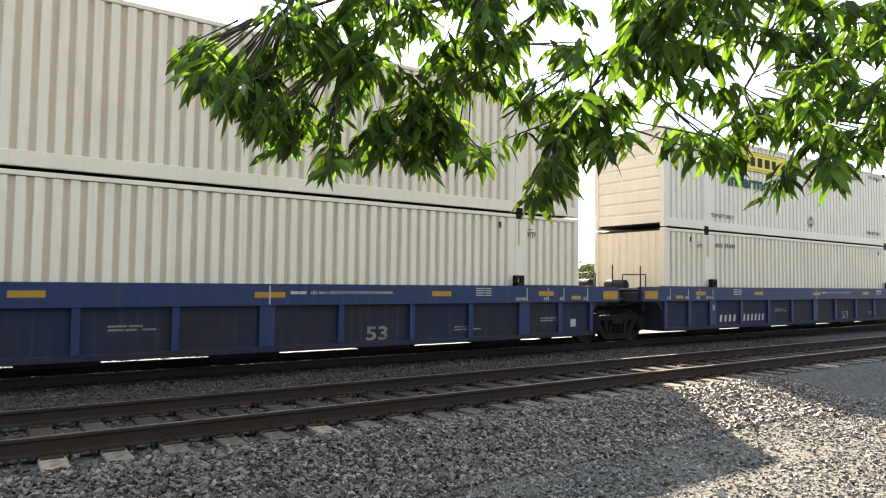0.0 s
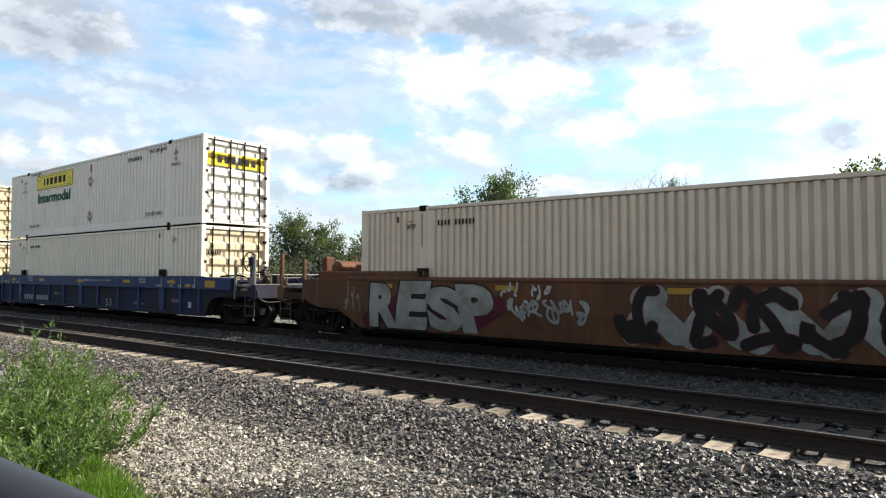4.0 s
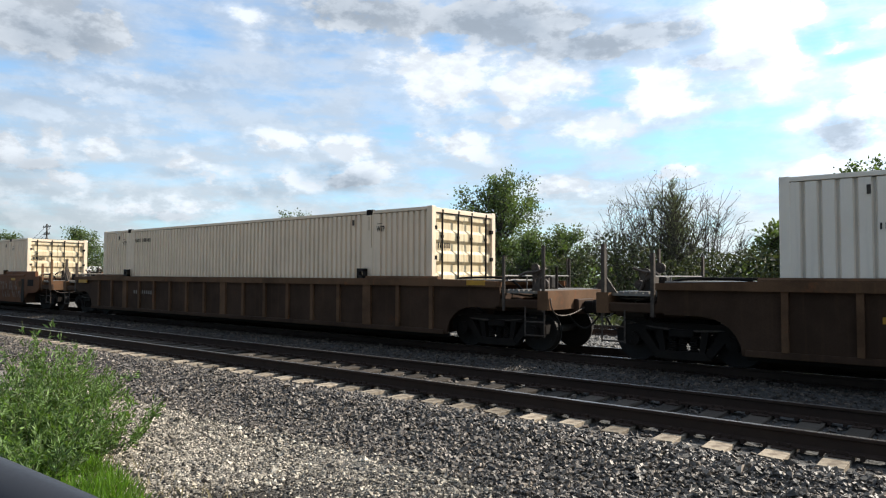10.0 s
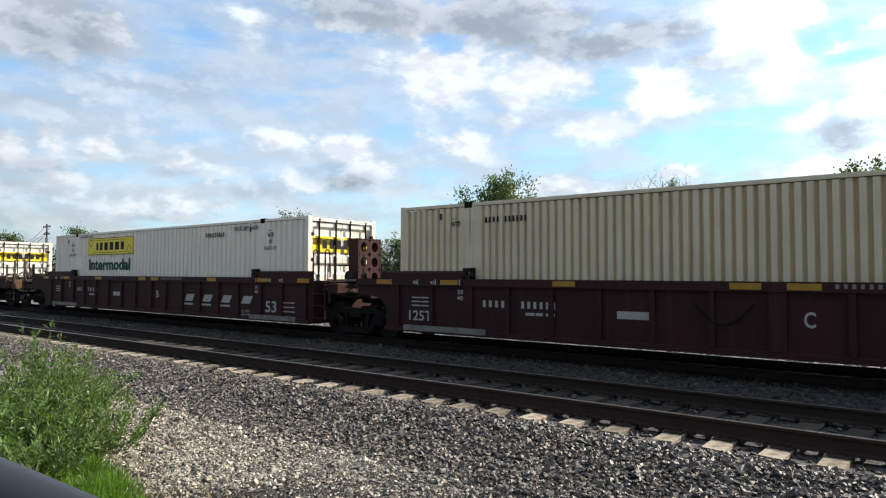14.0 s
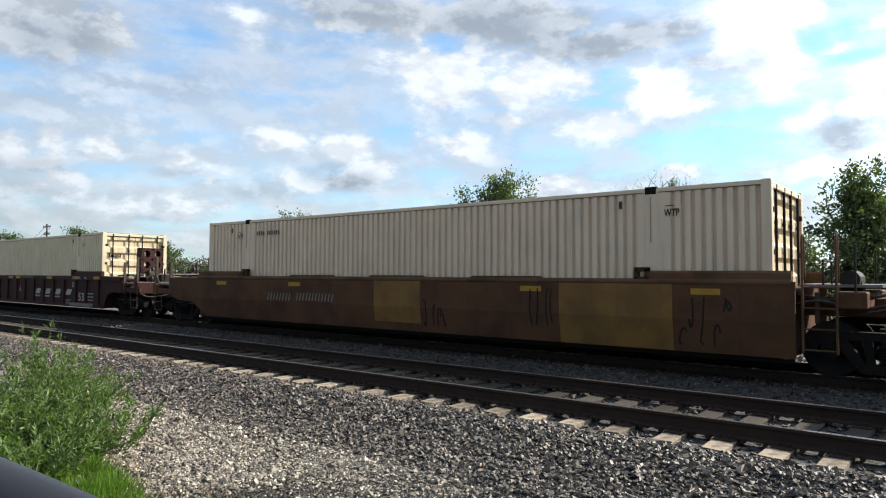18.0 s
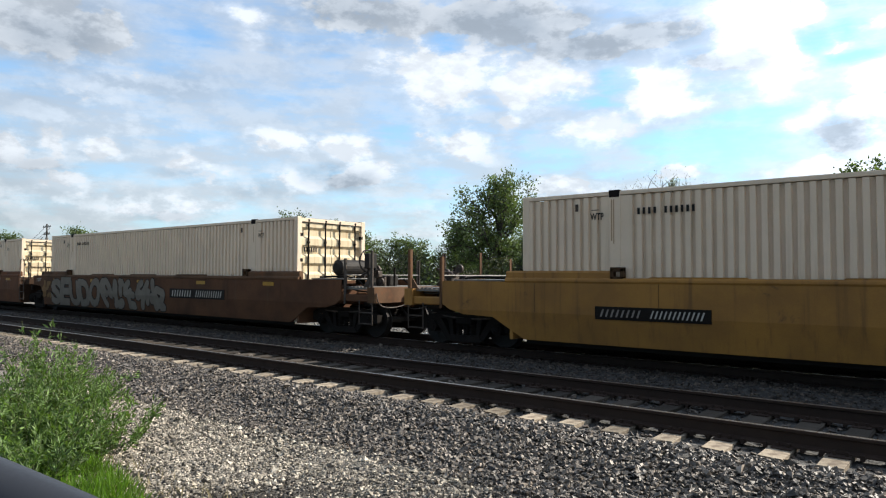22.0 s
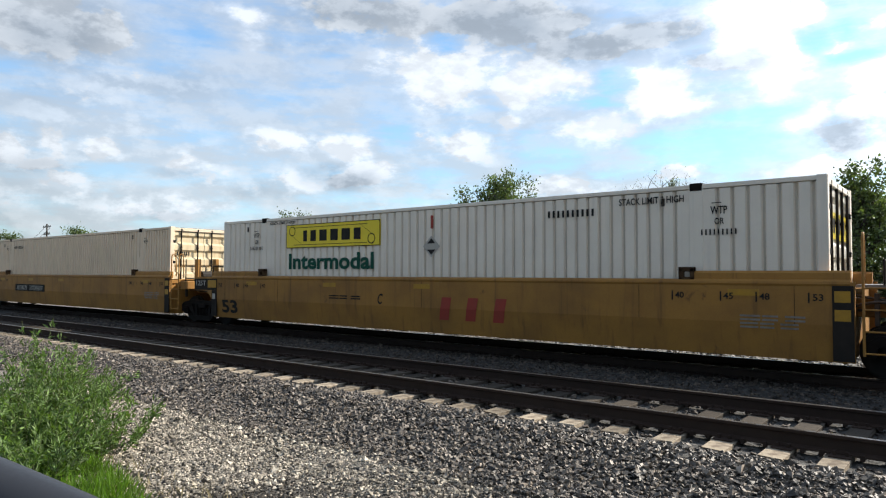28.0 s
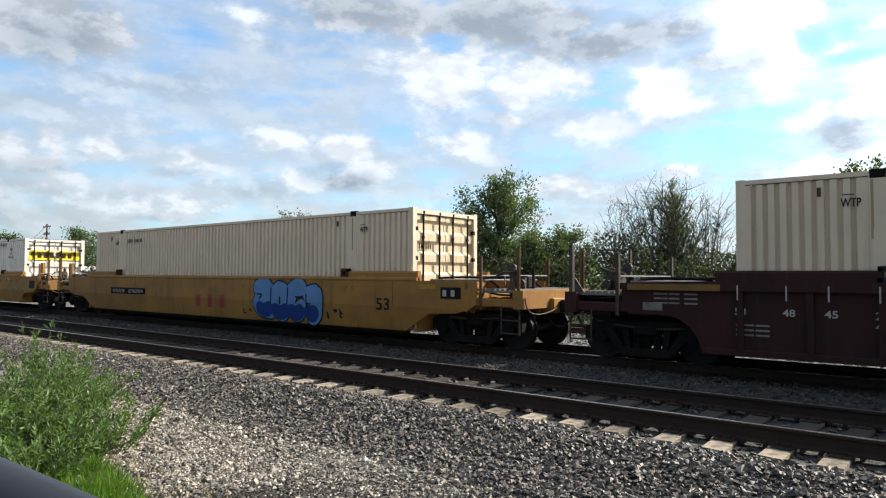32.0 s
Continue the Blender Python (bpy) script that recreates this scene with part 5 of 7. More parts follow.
def block_letters(car, words, x0, x1, z0, z1, layers, y, label):
    """Fat sprayed letters side by side; layers are (name, paint, extra width), the widest first."""
    share = [0.62 if c == "I" else 1.0 for c in words]
    unit_wide = (x1 - x0) / sum(share)
    for k, (title, paint, fat) in enumerate(layers):
        for i, c in enumerate(words):
            step, left = share[i] * unit_wide, x0 + sum(share[:i]) * unit_wide
            cu = bpy.data.curves.new("words", "FONT")
            cu.body, cu.size, cu.offset, cu.resolution_u = c, 1.0, fat, 3
            tmp = new("words", cu)
            me = bpy.data.meshes.new_from_object(tmp.evaluated_get(bpy.context.evaluated_depsgraph_get()))
            bpy.data.objects.remove(tmp)
            co = np.zeros(len(me.vertices) * 3)
            me.vertices.foreach_get("co", co)
            co = co.reshape(-1, 3)
            # fit to the letter's own box, leaning a little
            lo, hi = co.min(0), co.max(0)
            rim = (fat - layers[-1][2]) * 1.0
            w, h = step * 1.06 + 2 * rim, (z1 - z0) * (0.94 + 0.06 * math.sin(i * 2.1)) + 2 * rim
            u, v = (co[:, 0] - lo[0]) / (hi[0] - lo[0]), (co[:, 1] - lo[1]) / (hi[1] - lo[1])
            out = np.stack([left - rim + u * w + 0.26 * math.sin(i * 1.7 + 0.4) * (v - 0.5), np.full(len(co), y - 0.004 * k - 0.0002 * i), z0 - rim + v * h], 1)
            me.vertices.foreach_set("co", out.ravel())
            me.materials.clear()
            me.materials.append(paint)
            mesh_part(title, me, car, label if k == len(layers) - 1 else "")


def tag_scrawl(car, x0, x1, z0, z1, paint, y, seed, wide=0.015):
    """Thin scrawled lines."""
    rnd = random.Random(seed)
    bm = fresh()
    n = max(2, int((x1 - x0) / 0.16))
    for i in range(n):
        ax = x0 + (x1 - x0) * i / n
        for s in sprayed_form(rnd, 1):
            stroke(bm, [(ax + 0.8 * (x1 - x0) / n * u, z0 + (z1 - z0) * v) for u, v in s], wide, y)
    part("scrawl", bm, paint, car, "thin scrawled spray lines")


def slabs(car, x0, x1, z0, z1, count, paint, y, slant=0.05, name="logo"):
    """A logo or a number as plain slanted blocks."""
    if name == "lettering_block":
        return bars(car, x0, y, z0, x1 - x0, z1 - z0, count * 2, paint, name, slant, 0.36)
    wide = (x1 - x0) / count
    for k in range(count):
        bars(car, x0 + wide * k, y, z0, wide * 0.8 if count > 1 else wide, z1 - z0, 1, paint, name, slant)


def panel(car, x0, x1, z0, z1, paint, y, name="painted_panel"):
    return patch(car, name, x0, x1, z0, z1, y, paint)


J, C = "joint", "coupler"
SM, RB, CH = -1.500, -1.449, -1.537   # a little proud of: a smooth side, the web between ribs, a top chord


def plain_box(kind, seed):
    b = container(kind, TAN_LABEL if kind == "tan" else CREAM_LABEL)
    cream_marks(b, seed)
    return b


def sign_box(**kw):
    b = container("white", WHITE_LABEL)
    white_marks(b, **kw)
    return b


def length_marks(car, y, paint, left=True, right=True, z=1.06, tall=0.31):
    """The short ticks and numbers that show where containers of each length end."""
    for on, base, sign in ((left, 0.0, 1), (right, LONG, -1)):
        if not on:
            continue
        for x, words in ((1.95, "20/40"), (1.28, "45"), (0.76, "48"), (-0.06, "53")):
            px = base + sign * x
            bars(car, px - 0.02, y, z - 0.03, 0.055, tall, 1, paint, "length_tick")
            if words == "20/40" and tall < 0.2:
                fitted(car, "20", px - 0.09, RB - 0.06, 1.06, 0.16, 0.09, paint)
                fitted(car, "40", px - 0.09, RB - 0.06, 0.93, 0.16, 0.09, paint)
                continue
            fitted(car, words, px - 0.16 - (0.2 if words == "20/40" else 0), y, z - 0.01, 0.33 if words == "20/40" else 0.13, 0.075, paint)


# two blue cars, double stacked
for start, ends, trucks, first in ((-3.82, (J, J), (0, 1), True), (15.75, (J, C), (1,), False)):
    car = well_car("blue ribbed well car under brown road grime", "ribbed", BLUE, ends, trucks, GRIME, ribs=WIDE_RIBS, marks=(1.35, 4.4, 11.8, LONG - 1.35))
    length_marks(car, CH, CHALK)
    for x in (LONG / 2,):
        panel(car, x - 0.28, x + 0.28, 1.14, 1.24, REFLECT, CH + 0.004, "reflector")
        bars(car, x - 0.02, CH - 0.008, 1.02, 0.055, 0.34, 1, CHALK, "centre_tick")
    for x in (0.35, LONG - 0.35):
        panel(car, x - 0.16, x + 0.16, 1.06, 1.15, REFLECT, CH + 0.004, "reflector")
    for base, sign, kind in ((0.0, -1, ends[0]), (LONG, 1, ends[1])):
        a, b = sorted((base + sign * 0.62, base + sign * 1.16))
        panel(car, a, b, 1.06, 1.27, REFLECT, CH + 0.004, "reflector")
    fitted(car, "LBS. MAX. GROSS WT. FOR 20 FT CONTAINERS", 8.85, CH, 1.20, 1.75, 0.055, CHALK)
    bars(car, 8.46, CH, 1.20, 0.36, 0.055, 5, CHALK)
    for k in range(4):
        bars(car, 3.0, CH, 1.16 + 0.05 * k, 0.52, 0.022, 6 - k % 2, CHALK)
        bars(car, 12.7, CH, 1.16 + 0.05 * k, 0.52, 0.022, 6 - k % 2, CHALK)
    fitted(car, "53", 10.05, RB, 0.30, 0.50, 0.26, FAINT, "lettering")
    if not first:
        bars(car, 2.40, RB, 0.36, 0.95, 0.20, 4, CHALK, slant=0.03)
        bars(car, 3.66, RB, 0.36, 1.26, 0.20, 6, CHALK, slant=0.03)
    fitted(car, "A" if first else "B", 1.95, -1.512, 0.72, 0.11, 0.16, CHALK)
    for x, z in ((5.5, 0.62), (14.7, 0.55), (12.2, 0.42)):
        bars(car, x, RB, z, 0.75, 0.03, 7, FAINT)
        bars(car, x, RB, z + 0.06, 0.6, 0.03, 6, FAINT)
    panel(car, LONG - 0.45, LONG - 0.28, 0.40, 0.58, CHALK, RB + 0.002, "data_plate")
    if first:
        unit(start, car, [plain_box("ivory", 1), plain_box("ivory", 2)])
    else:
        brake_wheel(car, LONG + 2.35, -1.15, 1.84, BLUE, True)
        unit(start, car, [plain_box("ivory", 3), sign_box(placards=2, lift=True)])

# three rust brown cars with graffiti
car = well_car("rusty brown well car with white block graffiti", "smooth", BROWN, (C, J), (0, 1))
bm = fresh()
for k, (x, z) in enumerate(((0.75, 0.55), (1.5, 0.86), (2.3, 0.6), (3.1, 0.88), (3.8, 0.62))):
    stroke(bm, [(x - 0.3, z - 0.2), (x + 0.1, z + 0.06), (x + 0.4, z + 0.2)], 0.22, SM - 0.0008 * k)
part("graffiti_ground", bm, WINE, car, "dark red spray ground")
block_letters(car, "RESP", 0.5, 4.1, 0.22, 1.34, (("graffiti_outline", SPRAYBLACK, 0.10), ("graffiti_letter", SPRAYWHITE, 0.062)), SM - 0.006, "tall white sprayed letter with a black outline")
for x0, z0 in ((4.3, 1.05), (4.5, 0.72), (5.0, 1.0)):
    tag_scrawl(car, x0, x0 + 0.5, z0, z0 + 0.26, CHALK, SM - 0.004, int(x0 * 10), 0.022)
graffiti(car, 4.5, 6.4, 0.5, 1.0, 5, SPRAYWHITE, SPRAYBLACK, 0.03, 0.01, SM, 12, "small pale sprayed letters")
for k in range(6):
    bm = fresh()
    stroke(bm, [(7.1 + 1.05 * k, 0.42), (7.55 + 1.05 * k, 1.10)], 0.22, SM - 0.0006 * k)
    stroke(bm, [(7.3 + 1.05 * k, 1.06), (7.9 + 1.05 * k, 0.48)], 0.22, SM - 0.0006 * k - 0.0003)
    part("graffiti_ground", bm, SPRAYWHITE, car, "white spray ground")
graffiti(car, 6.8, 12.9, 0.24, 1.30, 6, SPRAYBLACK, WINE, 0.085, 0.02, SM - 0.006, 13, "tall black sprayed letters on white")
tag_scrawl(car, 13.4, 15.7, 0.5, 1.1, FAINT, SM, 14)
tag_scrawl(car, -0.45, 0.2, 0.6, 1.3, FAINT, SM, 15)
tank(car, -1.2, -0.5, 1.62, BROWN)
brake_wheel(car, -2.1, -0.6, 1.75, BROWN)
unit(39.10, car, [plain_box("cream", 4)])
car = well_car("rusty brown well car covered in green graffiti", "smooth", BROWN, (J, J), (1,))
tag_scrawl(car, 0.0, 0.9, 0.62, 1.1, CHALK, SM, 21)
tag_scrawl(car, 1.6, 2.3, 0.25, 0.45, CHALK, SM, 22)
block_letters(car, "LUL", 2.55, 4.1, 0.36, 0.95, (("graffiti_outline", DULLGREEN, 0.06), ("graffiti_letter", DEEPGREEN, 0.0)), SM, "small green sprayed letter")
block_letters(car, "asone", 4.2, 6.45, 0.82, 1.33, (("graffiti_outline", DEEPGREEN, 0.09), ("graffiti_letter", PALEGREEN, 0.02)), SM, "small pale green sprayed letter")
bm = fresh()
stroke(bm, [(4.3, 0.70), (4.9, 0.62), (5.6, 0.72), (6.2, 0.60)], 0.045, SM)
stroke(bm, [(4.4, 0.55), (5.0, 0.76), (5.5, 0.58)], 0.03, SM - 0.002)
part("graffiti_underline", bm, DEEPGREEN, car)
bm = fresh()
stroke(bm, [(6.75, 1.05), (6.55, 0.85), (6.85, 0.70), (6.65, 0.52)], 0.12, SM)
stroke(bm, [(8.3, 1.2), (8.9, 1.28), (9.5, 1.2)], 0.10, SM - 0.001)
part("graffiti_cloud", bm, DULLGREEN, car)
block_letters(car, "SMTH", 6.75, 10.75, 0.24, 1.26, (("graffiti_outline", DULLGREEN, 0.115), ("graffiti_letter", DEEPGREEN, 0.055)), SM - 0.003, "deep green sprayed letter with a pale outline")
for wide, paint, y, title in ((0.215, DULLGREEN, SM - 0.002, "graffiti_outline"), (0.18, DEEPGREEN, SM - 0.007, "graffiti")):
    bm = fresh()
    stroke(bm, [(11.57, 0.45), (11.62, 0.90), (11.36, 1.10), (11.08, 0.94), (11.20, 0.72), (11.46, 0.76)], wide * 0.9, y)
    part(title, bm, paint, car, "large green sprayed form")
spray_shape(car, "graffiti_outline", SPRAYWHITE, SM - 0.004, [(11.66, 0.26), (12.00, 0.50), (11.86, 0.95), (12.00, 1.34), (12.61, 1.35), (13.13, 1.22), (13.42, 0.85), (13.35, 0.45), (12.92, 0.18), (12.25, 0.12)], "pale outline of a round green form")
spray_shape(car, "graffiti", DEEPGREEN, SM - 0.008, [(11.88, 0.28), (12.25, 0.52), (11.96, 0.90), (12.08, 1.28), (12.61, 1.30), (13.07, 1.18), (13.35, 0.85), (13.27, 0.48), (12.88, 0.22), (12.25, 0.17)], "round green sprayed form")
spray_shape(car, "graffiti_outline", SPRAYWHITE, SM - 0.012, [(12.08, 0.98), (12.18, 1.16), (12.32, 1.04), (12.49, 1.02), (12.61, 1.10), (12.74, 0.92), (12.66, 0.70), (12.47, 0.56), (12.20, 0.66)], "pale heart-shaped outline")
spray_shape(car, "graffiti", BROWN, SM - 0.016, [(12.20, 0.92), (12.35, 0.88), (12.49, 0.92), (12.61, 0.98), (12.66, 0.84), (12.57, 0.68), (12.40, 0.66)], "brown heart inside the outline")
spray_shape(car, "graffiti_outline", SPRAYWHITE, SM - 0.010, [(13.26, 1.33), (13.62, 1.34), (13.78, 1.06), (13.84, 0.84), (13.96, 0.98), (14.12, 1.26), (14.40, 1.39), (14.72, 1.36), (15.0, 1.12), (15.10, 0.72), (15.04, 0.20), (14.5, 0.13),
                                                               (14.38, 0.30), (14.06, 0.44), (13.86, 0.34), (13.64, 0.26), (13.38, 0.24), (13.46, 0.66)], "white ground of a dark sprayed form")
spray_shape(car, "graffiti", SPRAYBLACK, SM - 0.014, [(13.31, 1.28), (13.54, 1.29), (13.66, 1.06), (13.70, 0.80), (13.86, 0.74), (13.97, 0.84), (14.10, 1.18), (14.40, 1.34), (14.70, 1.27), (14.89, 0.98), (14.92, 0.58), (14.74, 0.28),
                                                       (14.50, 0.20), (14.46, 0.36), (14.56, 0.58), (14.50, 0.80), (14.34, 0.84), (14.20, 0.68), (14.10, 0.48), (13.92, 0.56), (13.74, 0.42), (13.55, 0.40), (13.50, 0.82)], "curved dark sprayed form")
spray_shape(car, "graffiti", BROWN, SM - 0.018, [(14.34, 0.72), (14.44, 0.70), (14.48, 0.54), (14.38, 0.30), (14.28, 0.34), (14.30, 0.54)], "bare brown gap in the dark form")
joint_marks(car)
unit(58.70, car, [plain_box("cream", 5)])
car = well_car("rusty brown well car with pale green graffiti", "smooth", BROWN, (J, C), (1,))
bm = fresh()
stroke(bm, [(1.2, 0.34), (1.9, 0.62)], 0.16, SM)
stroke(bm, [(9.2, 0.42), (10.3, 0.38)], 0.20, SM)
part("graffiti_ground", bm, TEAL, car, "dull teal spray patches")
bm = fresh()
for k in range(7):
    stroke(bm, [(1.9 + 1.1 * k, 1.10 - 0.3 * (k % 2)), (2.6 + 1.1 * k, 0.9 + 0.2 * (k % 3))], 0.17, SM - 0.002)
part("graffiti_ground", bm, WINE, car, "dark red spray ground")
block_letters(car, "ENADIGLUE", 1.42, 9.72, 0.22, 1.34, (("graffiti_outline", WINE, 0.115), ("graffiti_letter", PALEGREEN, 0.085)), SM - 0.006, "tall pale green sprayed letter")

panel(car, 9.95, 13.1, 0.62, 0.96, SPRAYBLACK, SM)
slabs(car, 10.1, 11.3, 0.68, 0.90, 4, CHALK, SM - 0.012, name="lettering_block")
slabs(car, 11.5, 12.95, 0.68, 0.90, 6, CHALK, SM - 0.012, name="lettering_block")
tag_scrawl(car, 13.3, 16.2, 0.4, 1.1, FAINT, SM, 32)
joint_marks(car)
panel(car, LONG + 0.7, LONG + 1.3, 0.92, 1.2, GREASE, SM + 0.004, "data_plate")
unit(78.18, car, [plain_box("cream", 6)])

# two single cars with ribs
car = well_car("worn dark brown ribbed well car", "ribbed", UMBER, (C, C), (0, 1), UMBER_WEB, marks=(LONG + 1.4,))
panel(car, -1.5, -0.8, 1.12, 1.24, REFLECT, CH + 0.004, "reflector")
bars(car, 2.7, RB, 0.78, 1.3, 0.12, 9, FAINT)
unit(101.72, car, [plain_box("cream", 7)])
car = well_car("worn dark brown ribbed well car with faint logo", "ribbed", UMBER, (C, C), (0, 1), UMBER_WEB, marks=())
for x in (1.6, 5.0, 8.3, 10.6):
    panel(car, x - 0.22, x + 0.22, 0.78, 0.88, REFLECT, RB + 0.004, "reflector")
bars(car, 2.7, RB, 0.78, 1.35, 0.13, 10, FAINT)
slabs(car, 11.5, 13.05, 0.52, 0.86, 3, FAINT, -1.508, 0.08)
unit(125.10, car, [sign_box()])

# three dark red brown cars
for start, ends, trucks, letter, kind in ((148.40, (C, J), (0, 1), "B", "white"), (167.90, (J, J), (1,), "C", "tan"), (187.45, (J, C), (1,), "A", "tan")):
    car = well_car("dark red-brown ribbed well car with white lettering", "ribbed", MAROON, ends, trucks, marks=(-0.3, 1.65, 4.45, 7.73, 8.58, 11.96, 14.5, LONG + 0.1))
    length_marks(car, CH, CHALK, z=1.275, tall=0.13)
    for k in range(4):
        x = 10.34 + 1.012 * k
        slabs(car, x, x + 0.95, 0.62, 0.84, 1, CHALK, RB, 0.14, "logo")
        if k < 3:
            bars(car, x - 0.03, RB, 0.50, 1.1, 0.055, 1, CHALK, "logo_line")
    fitted(car, "53", 14.52, RB, 0.42, 0.52, 0.30, CHALK)
    fitted(car, letter, 8.55, RB, 0.68, 0.17, 0.24, CHALK)
    bars(car, 9.0, CH, 1.285, 1.3, 0.07, 12, FAINT)
    fitted(car, "IL 53'1\"", 13.42, RB, 0.36, 0.42, 0.08, CHALK)
    fitted(car, "IW 8'9\"", 13.42, RB, 0.25, 0.42, 0.08, CHALK)
    bars(car, 2.50, RB, 0.80, 0.62, 0.14, 4, CHALK)
    bars(car, 3.45, RB, 0.80, 0.85, 0.14, 6, CHALK)
    bars(car, 3.55, RB, 0.66, 0.7, 0.06, 8, CHALK)
    panel(car, 5.5, 6.15, 0.68, 0.82, CHALK, RB + 0.004, "data_plate")
    panel(car, 13.85, 15.9, 0.205, 0.33, FAINT, -1.50, "pale_strip")
    panel(car, 0.3, 2.6, 0.205, 0.33, FAINT, -1.50, "pale_strip")
    for k in range(3):
        bars(car, 15.3, RB, 0.44 + 0.12 * k, 0.62, 0.03, 7, CHALK)
        bars(car, 0.5, RB, 0.76 + 0.09 * k, 0.6, 0.03, 7, CHALK)
    if letter != "B":
        fitted(car, "125T", 0.36, RB, 0.44, 0.75, 0.22, CHALK)
    if letter == "C":
        sweep("chain", [(6.9 + 0.12 * k, -1.52, 1.02 - 0.36 * math.sin(k / 8 * math.pi)) for k in range(9)], 0.018, GREASE, car, "slack chain hanging from the sill")
    if ends[0] == C:
        tower(car, -1.5, MAROON)
    if ends[1] == J:
        tower(car, LONG + 1.05, MAROON)
    else:
        tower(car, LONG + 1.5, MAROON)
    unit(start, car, [sign_box(tick=False) if kind == "white" else plain_box("tan", int(start))])

# three worn brown cars
car = well_car("worn brown well car with repainted ochre panels", "smooth", UMBER, (C, J), (0, 1), web=MUDBROWN)
slabs(car, 3.25, 4.3, 0.76, 0.96, 4, FAINT, SM, name="lettering_block")
slabs(car, 4.5, 6.0, 0.78, 0.98, 6, FAINT, SM, name="lettering_block")
panel(car, 7.4, 8.86, 0.36, 1.33, OCHRE, SM)
panel(car, 12.4, 14.6, 0.18, 1.33, OCHRE, SM)
tag_scrawl(car, 8.95, 9.7, 0.34, 1.15, SPRAYBLACK, SM, 41)
tag_scrawl(car, 11.7, 12.35, 0.5, 1.2, SPRAYBLACK, SM, 42)
tag_scrawl(car, 14.7, 15.6, 0.3, 1.1, SPRAYBLACK, SM, 43)
unit(210.83, car, [plain_box("cream", 8)])
car = well_car("brown well car with a black and white logo", "smooth", BROWN, (J, J), (1,))
panel(car, 6.95, 9.47, 0.70, 1.25, SPRAYBLACK, SM)
slabs(car, 7.1, 9.15, 0.80, 1.14, 3, SPRAYWHITE, SM - 0.012, 0.16)
for x in (0.55, 0.9, 1.3, 14.25, 15.0, 15.5):
    bars(car, x, SM, 1.12, 0.04, 0.14, 1, CHALK, "length_tick")
fitted(car, "125T", -0.95, SM, 1.14, 0.5, 0.14, CHALK)
tag_scrawl(car, 10.6, 13.4, 0.4, 1.0, FAINT, SM, 51, 0.008)
unit(230.50, car, [plain_box("cream", 9)])
car = well_car("brown well car with large silver graffiti letters", "smooth", UMBER, (J, C), (1,), web=MUDBROWN)
graffiti(car, -0.3, 0.55, 0.45, 1.20, 2, OCHRE, SPRAYBLACK, 0.07, 0.015, SM, 61, "dull yellow sprayed letters")
block_letters(car, "SEUDO", 0.58, 4.95, 0.20, 1.33, (("graffiti_outline", SPRAYBLACK, 0.085), ("graffiti_letter", SILVER, 0.055)), SM - 0.002, "fat silver sprayed letter with a black outline")
graffiti(car, 5.05, 9.55, 0.20, 1.33, 5, SILVER, SPRAYBLACK, 0.125, 0.03, SM - 0.002, 62, "fat silver sprayed form with a black outline")
panel(car, 9.95, 13.05, 0.70, 1.0, SPRAYBLACK, SM)
slabs(car, 10.1, 11.3, 0.75, 0.95, 4, CHALK, SM - 0.012, name="lettering_block")
slabs(car, 11.5, 12.95, 0.75, 0.95, 6, CHALK, SM - 0.012, name="lettering_block")
fitted(car, "125T", -0.95, SM, 1.14, 0.5, 0.14, CHALK)
tank(car, LONG + 1.2, -0.4, 1.66, BLACK)
brake_wheel(car, LONG + 2.3, -0.9, 1.82, BLACK)
unit(249.95, car, [plain_box("cream", 10)])

# low guides along the sills of the worn cars
for car in [things[0][0] for things in UNITS[-3:]]:
    for x in (4.09, 7.1, 10.15):
        for s in (-1, 1):
            bm = plate(fresh(), [(x, SILL - 0.02), (x + 1.95, SILL - 0.02), (x + 1.8, SILL + 0.075), (x + 0.15, SILL + 0.075)], *sorted((s * 1.42, s * 1.475)))
            part("container_guide", bm, UMBER, car)

# a yellow single car and a near black one
car = well_car("faded yellow well car with white and grey graffiti", "smooth", YELLOW, (C, C), (0, 1), marks=(12.1, LONG + 1.0))
panel(car, 1.7, 3.8, 0.66, 0.90, GREASE, SM)
slabs(car, 1.8, 2.6, 0.71, 0.85, 4, FAINT, SM - 0.012, name="lettering_block")
slabs(car, 2.75, 3.7, 0.71, 0.85, 6, CHALK, SM - 0.012, name="lettering_block")
slabs(car, 7.05, 8.9, 0.66, 0.86, 3, SPRAYWHITE, SM, 0.10)
slabs(car, 7.15, 8.9, 0.42, 0.62, 3, RED, SM, 0.06)
fitted(car, "53", 15.22, SM, 0.66, 0.42, 0.28, INK)
tag_scrawl(car, 15.85, 16.55, 1.02, 1.24, CHALK, SM, 71, 0.02)
tag_scrawl(car, 15.85, 16.5, 0.80, 0.98, CHALK, SM, 72, 0.02)
tag_scrawl(car, 9.2, 14.6, 0.4, 1.1, FAINT, SM, 73, 0.008)
for x in (2.6, 5.6, 9.1, 13.0):
    bm = plate(fresh(), [(x, SILL - 0.02), (x + 1.9, SILL - 0.02), (x + 1.75, SILL + 0.06), (x + 0.15, SILL + 0.06)], -1.47, -1.42)
    part("container_guide", bm, YELLOW, car)
panel(car, LONG + 1.1, LONG + 1.65, 0.95, 1.18, GREASE, SM + 0.004, "data_plate")
tank(car, LONG + 1.6, -0.3, 1.62, BLACK)
brake_wheel(car, LONG + 2.35, -0.9, 1.75, BLACK)
unit(273.28, car, [plain_box("cream", 11)])
car = well_car("near black brown well car with small white lettering", "smooth", DARKBROWN, (C, C), (0, 1), marks=(3.5, 6.5, 9.6), top=1.06)
